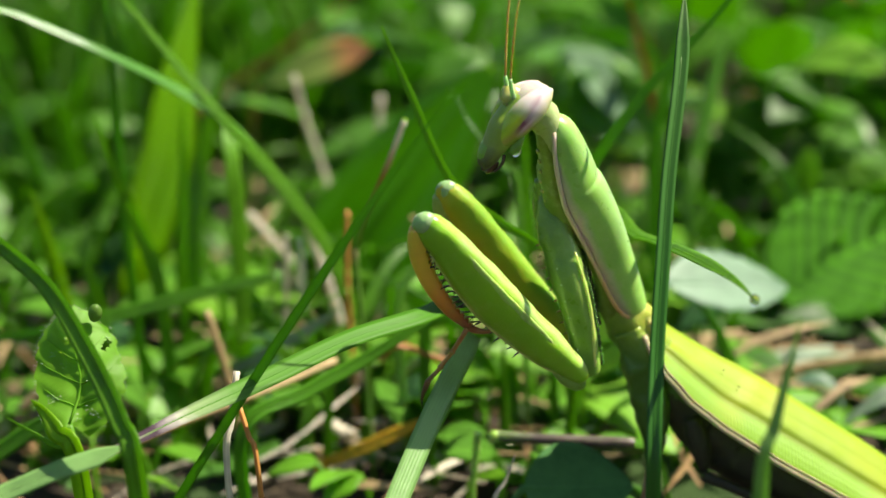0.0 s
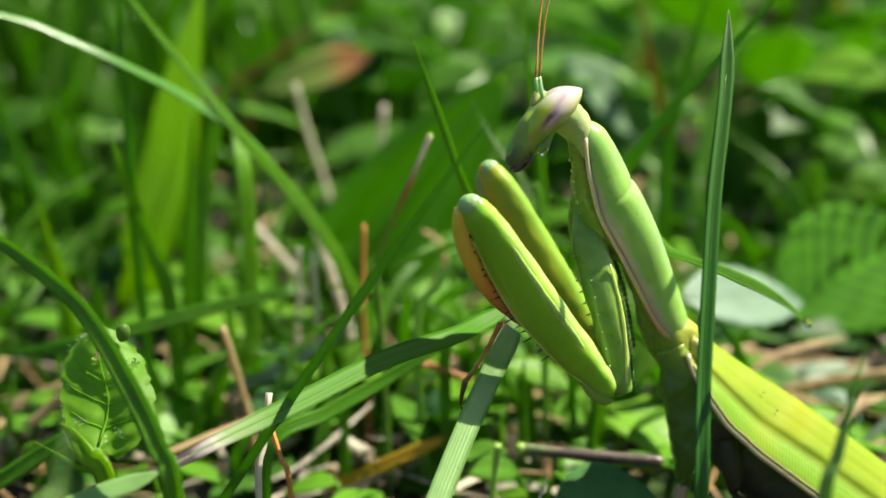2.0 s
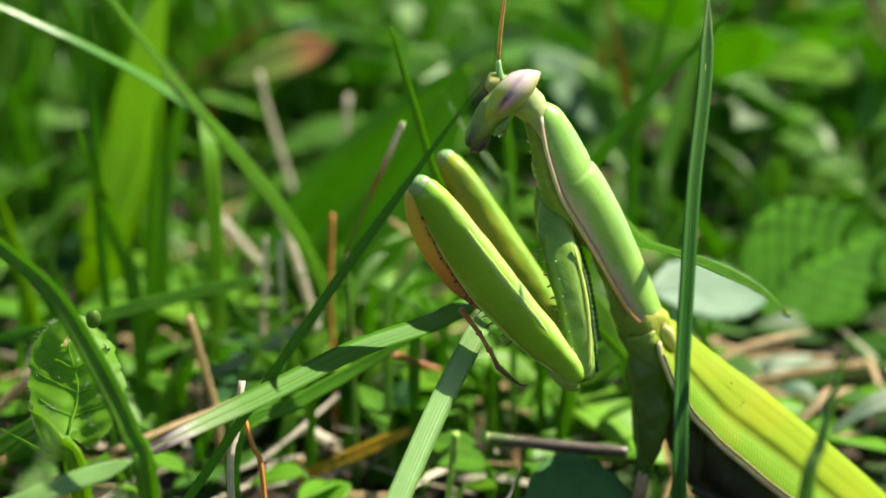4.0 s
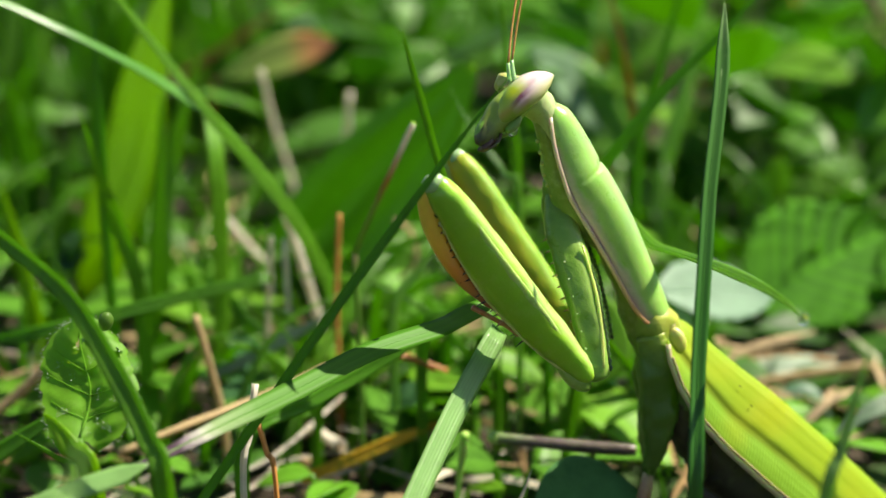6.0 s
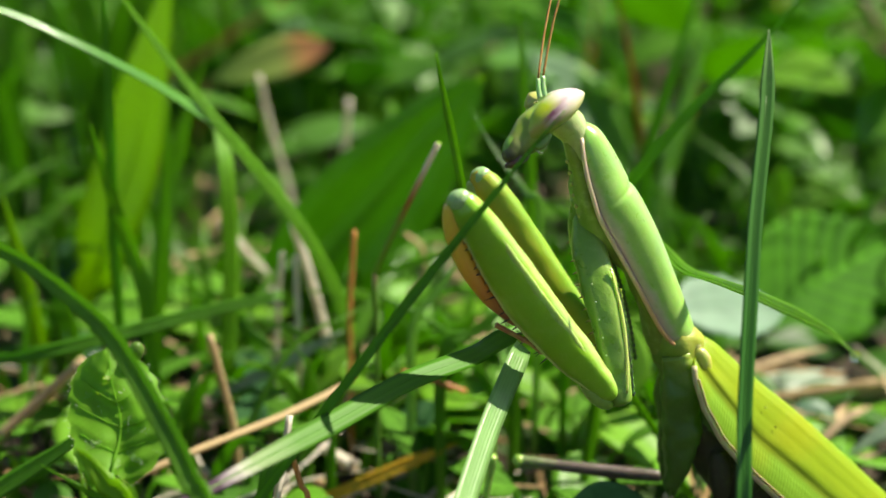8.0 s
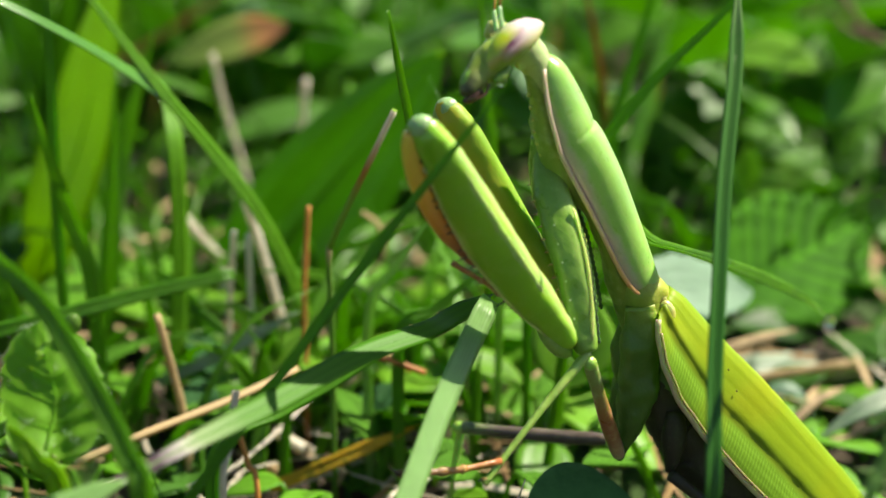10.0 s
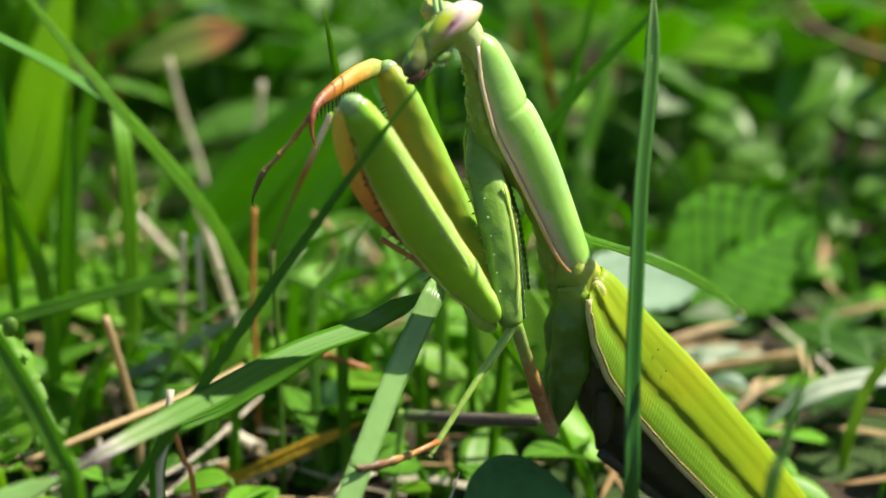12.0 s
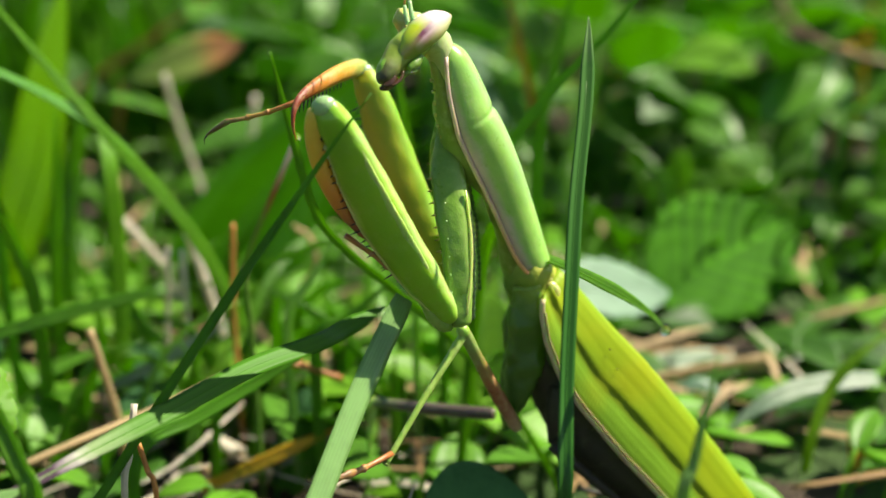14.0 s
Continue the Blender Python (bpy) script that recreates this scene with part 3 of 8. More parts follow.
def herb_leaf(base, towards, length, width, material, label, up=(0, -0.5, 1), name="broad_leaf", **more):
    """A broad leaf on a stalk: its stalk end is at base, its tip lies towards a point; up: the side that its face looks to."""
    x = (Vector(towards) - Vector(base)).normalized()
    z = Vector(up)
    z = (z - x * z.dot(x)).normalized()
    m = Matrix((x, z.cross(x), z)).transposed().to_4x4()
    ob = new(name)
    ob.location = base
    bm = bmesh.new()
    uv = bm.loops.layers.uv.new("uv")
    leaf_into(bm, uv, m, length, width, **more)
    part("leaf_blade", bm, material, ob)
    bm = bmesh.new()
    uv = bm.loops.layers.uv.new("uv")
    droop = more.get("droop", 0.2)
    stem_into(bm, uv, [m @ (Vector((length * s, 0, -0.1 - droop * length * s * s)) * MM) for s in (0, 0.3, 0.6, 0.92)], 0.03 * width + 0.1, 0.06)
    part("midrib", bm, material, ob)
    bm = bmesh.new()
    uv = bm.loops.layers.uv.new("uv")
    root = Vector((-x.x * 0.003, 0.003 - x.y * 0.003, -base[2] - 0.002))
    stem_into(bm, uv, [root, root * 0.45 - x * 0.0015, Vector((0, 0, 0))], 0.5, 0.03 * width + 0.1)
    part("leaf_stalk", bm, material, ob)
    return tagged(ob, label, "leaf", "herb leaves")


# ---- ground ----
def build_ground():
    bm = bmesh.new()
    radii = [0.0] + [0.012 * 1.16**k for k in range(60)]
    centre = Vector((0.01, 0.17, 0))
    hub = bm.verts.new(centre)
    last = None
    for r in radii[1:]:
        ring = []
        for i in range(72):
            a = 2 * math.pi * i / 72
            p = centre + Vector((math.cos(a) * r, math.sin(a) * r, 0))
            p.z = (0.0022 * noise.noise(p * 45) + 0.0012 * noise.noise(p * 160) - 0.0015) * min(1, r / 0.02 + 0.3) if r < 3 else 0.3 * noise.noise(p * 0.05) * min(1, (r - 3) / 20)
            ring.append(bm.verts.new(p))
        for i in range(72):
            j = (i + 1) % 72
            if last:
                bm.faces.new((last[i], last[j], ring[j], ring[i]))
            else:
                bm.faces.new((hub, ring[i], ring[j]))
        last = ring
    me = finish(bm, "ground")
    me.materials.append(SOIL)
    return tagged(new("ground", me), "dark soil with brown thatch and moss under grass", "ground", kind="structure")


build_ground()


# ---- the mantis; each part lies in its own plane, x along it and z across it, in mm ----
mantis = new("praying_mantis")
tagged(mantis, "green praying mantis with folded forelegs and yellow-green wings", "insect")

def table(rows, u):
    xs = [r[0] for r in rows]
    return [float(np.interp(u, xs, [r[k] for r in rows])) for k in range(1, len(rows[0]))]


def build_wing(side):
    """One folded forewing: back edge, groove and outer edge by their places across the body."""
    back = [(-0.5, 2.6), (1, 2.8), (6.2, 2.3), (12.6, 2.0), (18.8, 1.4), (25, 0.7), (31, -0.3), (37, -1.6), (39, -2.6)]
    groove = [(-0.5, 0.9), (2.3, -0.2), (9, -1.9), (14.8, -2.3), (27.7, -3.5), (37, -3.6), (39, -3.2)]
    outer = [(-0.5, 0.2), (0.5, -0.9), (2.7, -2.7), (6, -4.2), (10.1, -5.1), (16.3, -5.8), (24.9, -6.3), (33, -5.8), (37, -4.6), (39, -3.6)]
    bm = bmesh.new()
    uv = bm.loops.layers.uv.new("uv")
    rows = []
    nu = 56
    for k in range(nu + 1):
        u = -0.5 + 39.3 * k / nu
        b, g, o = (table(t, u)[0] for t in (back, groove, outer))
        o += 0.35 * min(1.0, max(0.0, u / 3))
        fat = min(1.0, 0.86 + u / 25) * (1 if u < 28 else max(0.25, 1 - (u - 28) / 14))
        row = []
        for across, v, y in ((0.0, b, 0.05), (0.05, b - 0.05 * (b - g), 0.5), (0.16, b - 0.22 * (b - g), 1.05), (0.28, b - 0.5 * (b - g), 1.75), (0.38, b - 0.74 * (b - g), 2.3), (0.43, g + 0.62, 2.62), (0.47, g + 0.3, 2.66), (0.52, g, 2.74), (0.56, g - 0.3, 2.96), (0.62, g - 0.15 * (g - o) - 0.25, 3.2), (0.75, g - 0.45 * (g - o), 3.62), (0.88, g - 0.75 * (g - o), 4.0), (0.95, g - 0.92 * (g - o), 4.15), (1.0, o, 4.2)):
            p = Vector((u, side * y * fat, v)) * MM
            ripple = 0.05 * noise.noise(Vector((u * 0.55, v * 0.9, side * 4.0))) + 0.02 * noise.noise(Vector((u * 1.6, v * 2.0, side * 9.0)))
            row.append((p + Vector((0, side * ripple, ripple)) * MM, (across, u / 39)))
        rows.append(row)
    outside = [[bm.verts.new(p) for p, _ in r] for r in rows]
    inside = [[bm.verts.new(p + Vector((0, -side * 0.2, -0.12)) * MM) for p, _ in r] for r in rows]
    n = len(rows[0])
    for k in range(nu):
        for sheet in (outside, inside):
            for i in range(n - 1):
                f = bm.faces.new((sheet[k][i], sheet[k][i + 1], sheet[k + 1][i + 1], sheet[k + 1][i]))
                for loop, q in zip(f.loops, (rows[k][i][1], rows[k][i + 1][1], rows[k + 1][i + 1][1], rows[k + 1][i][1])):
                    loop[uv].uv = q
        for i in (0, n - 1):
            bm.faces.new((outside[k][i], outside[k + 1][i], inside[k + 1][i], inside[k][i]))
    for k in (0, nu):
        for i in range(n - 1):
            bm.faces.new((outside[k][i], outside[k][i + 1], inside[k][i + 1], inside[k][i]))
    wing = part("forewing", bm, WING, mantis, "yellow-green folded forewing with fine veins")
    edge = [(u, table(outer, u)[0] + 0.35 * min(1.0, max(0.0, u / 3)), 0.27 if u < 30 else 0.15, 0.2, side * 4.22 * min(1.0, 0.86 + u / 25) * (1 if u < 28 else max(0.25, 1 - (u - 28) / 14))) for u in (-0.5, 0.5, 1.6, 2.7, 4.3, 6, 8, 10, 13, 16.3, 20, 25, 30, 34)]
    part("wing_edge", tube(edge, sides=8, steps=3), SKIN_EDGE, wing, "cream wing edge")
    seam = [(u, v + 0.36, 0.13, 0.1, y * 1.03) for u, v, _, _, y in edge[1:]]
    part("wing_seam", tube(seam, sides=6, steps=3), SKIN_SEAM, wing, "thin purplish line inside the wing edge")
    for u, v in ((8.4, 0.9), (10.3, 0.0)):
        g = 1.0
        part("wing_dot", blob(bmesh.new(), (u, side * (1.75 + 0.35 * (u > 9)) * g, v - 0.12), (0.1, 0.08, 0.08), 8), SKIN_MOUTH, wing)
    return wing


def build_body():
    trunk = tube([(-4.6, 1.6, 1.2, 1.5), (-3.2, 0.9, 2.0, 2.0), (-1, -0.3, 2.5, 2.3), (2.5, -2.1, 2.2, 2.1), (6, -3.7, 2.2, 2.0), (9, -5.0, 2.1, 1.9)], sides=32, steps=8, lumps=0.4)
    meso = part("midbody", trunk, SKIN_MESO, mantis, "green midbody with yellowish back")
    for u, y, v, r in ((0.5, -1.55, 0.75, 1.15), (-0.9, -1.15, 1.35, 0.9)):
        part("wing_root", roughen(blob(bmesh.new(), (u, y, v), (r * 1.2, r * 0.5, r * 0.7), 18, 32), 0.1, 0.7), SKIN_ROOT, meso, "yellowish swelling at the wing root")
    part("wing_hinge", blob(bmesh.new(), (-0.9, -2.2, -0.2), (0.5, 0.35, 0.55), 14), SKIN_BEAD, meso, "pale yellow bead at the wing base")
    abdomen = part("abdomen", tube([(4, -4.0, 2.0, 1.8), (8, -5.6, 2.8, 2.2), (13, -6.8, 3.3, 2.45), (19, -7.2, 3.3, 2.5), (25, -7.0, 2.8, 2.3), (30, -6.6, 2.4, 2.1), (34, -5.8, 1.6, 1.4), (36.5, -5.0, 0.5, 0.5)], sides=30, steps=8, lumps=0.35), SKIN_ABDOMEN, mantis, "brownish-green abdomen with its shade in the colour")
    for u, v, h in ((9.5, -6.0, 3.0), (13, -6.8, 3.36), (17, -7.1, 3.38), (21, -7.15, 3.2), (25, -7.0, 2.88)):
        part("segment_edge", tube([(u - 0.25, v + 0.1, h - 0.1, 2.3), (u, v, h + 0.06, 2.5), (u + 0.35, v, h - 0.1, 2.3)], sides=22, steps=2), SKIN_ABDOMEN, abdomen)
    for y in (-1.9, 1.9):
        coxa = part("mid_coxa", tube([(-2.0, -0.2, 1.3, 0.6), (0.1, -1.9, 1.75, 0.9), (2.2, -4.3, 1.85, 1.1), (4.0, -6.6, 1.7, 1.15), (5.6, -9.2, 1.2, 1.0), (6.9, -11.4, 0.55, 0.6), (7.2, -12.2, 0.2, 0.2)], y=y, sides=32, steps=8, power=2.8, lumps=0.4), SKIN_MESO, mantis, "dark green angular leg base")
        part("coxa_ridge", tube([(0.2, -2.2, 0.15, 0.2), (2.2, -4.8, 0.2, 0.25), (4.6, -8.2, 0.18, 0.2), (6.8, -11.8, 0.1, 0.1)], y=y * 1.35, sides=8), SKIN_COXA, coxa)
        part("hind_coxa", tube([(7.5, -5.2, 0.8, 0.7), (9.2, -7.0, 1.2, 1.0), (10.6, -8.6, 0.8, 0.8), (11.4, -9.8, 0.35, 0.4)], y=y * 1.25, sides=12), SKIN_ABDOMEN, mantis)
    wings = []
    for side in (-1, 1):
        wings.append(build_wing(side))
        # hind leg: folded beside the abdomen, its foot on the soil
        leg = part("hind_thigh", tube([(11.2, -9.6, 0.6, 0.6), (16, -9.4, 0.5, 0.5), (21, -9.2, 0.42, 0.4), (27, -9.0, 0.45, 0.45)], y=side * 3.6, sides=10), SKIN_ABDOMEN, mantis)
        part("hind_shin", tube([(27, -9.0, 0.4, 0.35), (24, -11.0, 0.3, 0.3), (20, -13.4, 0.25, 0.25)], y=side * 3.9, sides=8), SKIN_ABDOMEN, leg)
    return wings


def build_prothorax():
    shield = [(0, -0.15, 0.9, 1.5), (0.9, -0.4, 1.6, 1.9), (2.5, -0.6, 2.25, 2.1), (5.5, -0.9, 2.4, 2.15), (10.8, -1.35, 2.45, 2.25), (14.5, -1.4, 2.65, 2.65), (16.4, -1.25, 2.6, 2.8), (17.0, -0.98, 2.55, 2.78), (17.6, -1.1, 2.45, 2.72), (19.3, -1.1, 2.15, 2.45), (21.2, -1.0, 1.75, 2.1), (22.8, -0.75, 1.15, 1.6), (23.8, -0.1, 0.75, 0.9), (24.1, 0.4, 0.6, 0.4)]
    bm = bmesh.new()
    rings, rims = [], []
    for u, d, e, w in curve_through(shield, 4):
        ring = []
        for i in range(15):
            t = math.pi * i / 14
            ring.append(bm.verts.new(Vector((u, -w * math.cos(t), e - (e - d) * math.sin(t) ** 0.75)) * MM))
        for i in range(1, 8):
            q = 1 - 2 * i / 8
            ring.append(bm.verts.new(Vector((u, w * q * 0.97, e + 0.12)) * MM))
        rings.append(ring)
        rims.append((u, e, w))
    bridge(bm, rings)
    pro = part("prothorax", bm, SKIN_PRONOTUM, mantis, "long light green pronotum shield with a cross groove")
    for side in (-1, 1):
        edge = [(u, e, 0.2, 0.2, side * (w + 0.03)) for u, e, w in rims[2:-5:4]]
        part("pronotum_rim", tube(edge, sides=8, steps=2), SKIN_RIM, pro, "pinkish cream rim")
    part("breast", tube([(-1.6, 2.6, 1.3, 1.4), (1, 2.7, 1.5, 1.5), (4, 2.7, 1.0, 1.5), (9, 2.3, 0.7, 1.5), (11.5, 2.7, 1.1, 1.8), (14.5, 3.1, 1.5, 2.05), (18, 2.9, 1.25, 1.9), (21, 2.3, 0.9, 1.5), (23.5, 1.8, 0.8, 1.2)], sides=26, steps=7, lumps=0.3), SKIN_CHEST, pro, "yellowish green underside")
    part("neck", tube([(21.5, 1.4, 1.2, 1.5), (23.4, 1.3, 1.35, 1.5), (24.8, 1.6, 1.45, 1.45), (26.2, 2.3, 1.4, 1.35), (27.4, 3.1, 1.1, 1.1), (28.2, 3.7, 0.6, 0.7)], sides=22, steps=6, lumps=0.25), SKIN_NECK, pro, "soft yellow-green neck")
    for k in range(9):
        u = 13.4 + k * 1.05
        v = table([(13, 4.0), (15, 4.35), (18, 4.15), (21, 3.25), (22.5, 2.9)], u)[0]
        part("neck_bead", blob(bmesh.new(), (u, -0.9, v - 0.08), (0.22, 0.22, 0.18), 8), SKIN_NECK, pro)
    return pro


def build_head():
    skull = tube([(-0.1, -0.1, 0.4, 0.9), (0.6, -0.25, 1.05, 1.6), (1.8, -0.45, 1.4, 1.95), (3.2, -0.55, 1.55, 1.95), (4.6, -0.55, 1.5, 1.7), (5.8, -0.5, 1.18, 1.2), (7.0, -0.38, 0.92, 0.92), (7.8, -0.25, 0.72, 0.7), (8.3, -0.15, 0.35, 0.4)], sides=28, steps=6, lumps=0.18)
    head = part("head", skull, SKIN_FACE, mantis, "green wedge-shaped head with a whitish crown")
    for side in (-1, 1):
        eye = tube([(-0.5, 0.05, 0.15, 0.15, side * 1.35), (0.2, -0.15, 0.72, 0.6, side * 1.5), (1.3, -0.42, 1.2, 0.92, side * 1.62), (2.7, -0.62, 1.36, 1.02, side * 1.55), (4.2, -0.6, 1.15, 0.85, side * 1.33), (5.3, -0.45, 0.7, 0.5, side * 1.1), (6.0, -0.35, 0.15, 0.15, side * 0.95)], sides=24)
        part("eye", eye, SKIN_EYE, head, "bulging eye with purple and white stripes")
        part("feeler_base", tube([(2.2, -1.7, 0.24, 0.24), (1.7, -2.5, 0.22, 0.22), (1.0, -3.3, 0.17, 0.17)], y=side * 0.55, sides=8), SKIN_KNEE, head)
        part("feeler", tube([(1.0, -3.3, 0.12, 0.12, side * 0.55), (-1.4, -5.1, 0.11, 0.11, side * 0.75), (-4.2, -7.0, 0.1, 0.1, side * 1.0), (-8.5, -9.4, 0.07, 0.07, side * 1.7), (-14, -11.0, 0.05, 0.05, side * 2.8)], sides=6), SKIN_FEELER, head, "thin rusty brown feeler")
        part("mandible", tube([(7.3, 0.25, 0.5, 0.35), (8.0, 0.4, 0.42, 0.3), (8.6, 0.2, 0.15, 0.12)], y=side * 0.42, sides=8), SKIN_MOUTH, head, "dark brown mandible")
        part("palp", tube([(6.4, 0.5, 0.16, 0.16), (7.0, 0.8, 0.15, 0.15), (7.7, 0.8, 0.12, 0.12), (8.2, 0.6, 0.07, 0.07)], y=side * 0.7, sides=8), SKIN_MOUTH, head)
        part("cheek", tube([(4.2, 0.6, 0.3, 0.3), (5.2, 0.75, 0.5, 0.45), (6.0, 0.7, 0.3, 0.3)], y=side * 0.95, sides=10), SKIN_HEAD, head)
    part("crown", tube([(-0.4, 0.05, 0.2, 1.3), (0.1, -0.25, 0.65, 1.85), (1.1, -0.75, 0.95, 2.0), (2.1, -1.1, 0.85, 1.7), (2.9, -1.25, 0.55, 1.1)], sides=20), SKIN_CROWN, head, "whitish pink crown")
    part("upper_lip", tube([(6.4, -1.2, 0.4, 0.7), (7.4, -0.95, 0.38, 0.65), (8.3, -0.35, 0.2, 0.35)], sides=10), SKIN_HEAD, head)
    part("droplet", blob(bmesh.new(), (5.6, -1.0, 1.15), (0.5, 0.35, 0.35), 12), DEW, head, "clear droplet under the cheek")
    for y in (-0.3, 0.3):
        part("ocellus", blob(bmesh.new(), (2.9, y, -2.0), (0.16, 0.16, 0.12), 8), SKIN_BEAD, head)
    return head


def spine_mesh(length):
    return finish(tube([(0, 0, 0.13, 0.13), (length * 0.55, 0.06, 0.08, 0.08), (length, 0.16, 0.02, 0.02)], sides=6, steps=2), "spine")


SPINES = {k: spine_mesh(k) for k in (0.45, 0.8, 1.2)}


def spine_at(owner, u, y, v, angle, size):
    s = part("spine", SPINES[size], SKIN_SPINE, owner)
    s.matrix_basis = Matrix.Translation(Vector((u, y, v)) * MM) @ Matrix.Rotation(radians(-angle), 4, "Y")
    return s


def build_foreleg(side):
    """Coxa, femur, tibia and tarsus of one raptorial leg; side -1 is the one that faces the open lawn."""
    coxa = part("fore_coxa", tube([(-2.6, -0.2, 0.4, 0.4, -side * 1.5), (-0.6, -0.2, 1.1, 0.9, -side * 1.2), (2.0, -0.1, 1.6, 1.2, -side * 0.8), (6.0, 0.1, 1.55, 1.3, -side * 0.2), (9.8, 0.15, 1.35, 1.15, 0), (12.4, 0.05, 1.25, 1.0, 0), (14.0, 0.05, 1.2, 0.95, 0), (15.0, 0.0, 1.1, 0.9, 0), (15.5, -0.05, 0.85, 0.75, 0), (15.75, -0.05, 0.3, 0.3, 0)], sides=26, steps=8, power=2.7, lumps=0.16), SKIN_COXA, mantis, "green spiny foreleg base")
    part("coxa_keel", tube([(3.5, 1.35, 0.1, 0.12), (8, 1.5, 0.18, 0.2), (12, 1.1, 0.18, 0.2), (14.6, 0.6, 0.12, 0.12)], y=side * 0.75, sides=8), SKIN_RIDGE, coxa, "pale keel")
    for k in range(11):
        u = 2.2 + k * 1.1
        v = table([(2, -1.7), (3, -1.75), (7.5, -1.4), (12.5, -1.15), (15.5, -0.95)], u)[0]
        s = spine_at(coxa, u, side * 0.35, v + 0.1, -100, 0.45)
    rim = [(u, table([(4, 1.5), (8, 1.75), (12, 1.5), (15.2, 1.15)], u)[0], 0.22 if k % 2 else 0.1, 0.1) for k, u in enumerate(np.linspace(4.0, 15.2, 37))]
    part("coxa_fringe", tube(rim, y=-side * 0.8, sides=6, steps=2), SKIN_DARK, coxa, "dark toothed inner edge")
    for k in range(6):
        part("coxa_dot", blob(bmesh.new(), (4.5 + k * 1.6, side * 1.3, -0.55), (0.09, 0.05, 0.09), 8), SKIN_KNEE, coxa)
    sections = [(-0.45, 0, 0.3, 0.3), (-0.1, 0, 0.75, 0.7), (0.7, 0, 1.08, 0.98), (2, 0.02, 1.25, 1.1), (4.5, 0.28, 1.65, 1.35), (8, 0.62, 1.93, 1.5), (12.4, 0.82, 2.1, 1.55), (16.8, 0.72, 1.95, 1.45), (20.3, 0.45, 1.65, 1.28), (22.6, 0.45, 1.38, 1.1), (23.8, 0.65, 0.98, 0.75), (24.4, 0.65, 0.42, 0.4)]
    femur = part("fore_femur", tube(sections, sides=36, steps=8, power=2.4, lumps=0.13), SKIN_FEMUR if side < 0 else SKIN_FEMUR_IN, mantis, "swollen glossy green raptorial femur")
    part("femur_keel", tube([(2, 1.05, 0.1, 0.12), (4.5, 1.8, 0.15, 0.16), (8, 2.4, 0.16, 0.17), (12.4, 2.78, 0.16, 0.17), (16.8, 2.53, 0.14, 0.15), (20.5, 1.98, 0.08, 0.1)], y=side * 0.62, sides=8), SKIN_RIDGE, femur, "pale yellow keel")
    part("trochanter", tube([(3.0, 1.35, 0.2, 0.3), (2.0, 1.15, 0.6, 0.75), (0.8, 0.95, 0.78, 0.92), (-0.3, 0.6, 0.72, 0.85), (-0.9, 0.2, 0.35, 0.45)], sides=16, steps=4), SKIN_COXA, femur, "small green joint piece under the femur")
    part("femur_back", tube([(1.5, -1.12, 0.08, 0.1), (4.5, -1.3, 0.1, 0.14), (8, -1.24, 0.1, 0.15), (12.4, -1.2, 0.1, 0.15), (16.8, -1.16, 0.1, 0.14), (21.5, -1.0, 0.06, 0.1)], y=side * 0.15, sides=8), SKIN_RIDGE, femur, "pale upper edge")
    # added strip: the femur's highlight as a pale raised band
    part("femur_shine", tube([(3.0, -0.5, 0.1, 0.1, side * 0.95), (6.5, -0.45, 0.4, 0.16, side * 1.14), (11, -0.35, 0.5, 0.16, side * 1.24), (16, -0.32, 0.46, 0.15, side * 1.17), (20, -0.35, 0.36, 0.14, side * 1.02), (22.8, -0.15, 0.14, 0.1, side * 0.8)], sides=12, steps=6, lumps=0.05), SKIN_SHINE, femur, "raised pale strip painted as the femur's highlight")
    part("knee_cap", roughen(blob(bmesh.new(), (23.6, side * 0.05, 0.55), (1.0, 0.86, 1.08), 18), 0.08, 0.8), SKIN_KNEE, femur, "pale bluish knee cap")
    for k in range(19):
        u = 6.0 + k * 0.85
        v = table([(6, 2.1), (8, 2.5), (12.4, 2.86), (16.8, 2.6), (20.3, 2.05), (22, 1.8)], u)[0]
        spine_at(femur, u, side * 0.45, v - 0.1, 80 + 14 * math.sin(k * 2.3), (0.45, 0.8, 1.2)[(k * 2) % 3])
        if k % 2:
            spine_at(femur, u + 0.3, -side * 0.5, v - 0.15, 88, (0.8, 1.2)[k % 4 == 1])
        part("tooth_socket", blob(bmesh.new(), (u, side * 0.5, v - 0.05), (0.28, 0.2, 0.22), 8), SKIN_RIDGE if k % 3 else SKIN_MOUTH, femur)
    bow = 1.0 if side < 0 else 0.4
    # tibia in its own plane: hinge at the origin, x towards its end
    tibia = part("fore_tibia", tube([(-0.4, 0, 0.5, 0.5), (0.8, -0.3 * bow, 0.85, 0.65), (3, -0.9 * bow, 0.85, 0.65), (6, -1.05 * bow, 0.8, 0.6), (9, -0.7 * bow, 0.68, 0.5), (11, -0.1, 0.5, 0.4), (12.2, 0.3, 0.36, 0.3), (13.0, 1.2, 0.24, 0.2), (13.2, 2.4, 0.14, 0.13), (12.8, 3.6, 0.03, 0.03)], sides=14), SKIN_TIBIA if side < 0 else SKIN_TIBIA_OPEN, mantis, "amber spiny foreleg tibia with a hooked claw")
    for k in range(15):
        u = 1.5 + k * 0.68
        spine_at(tibia, u, side * 0.3, table([(1, 0.5), (3, 0.8 - 0.9 * bow), (6, 0.75 - 1.05 * bow), (9, 0.62 - 0.7 * bow), (11, 0.3)], u)[0], 62, (0.45, 0.8, 1.2)[min(2, (k + 2) // 5)])
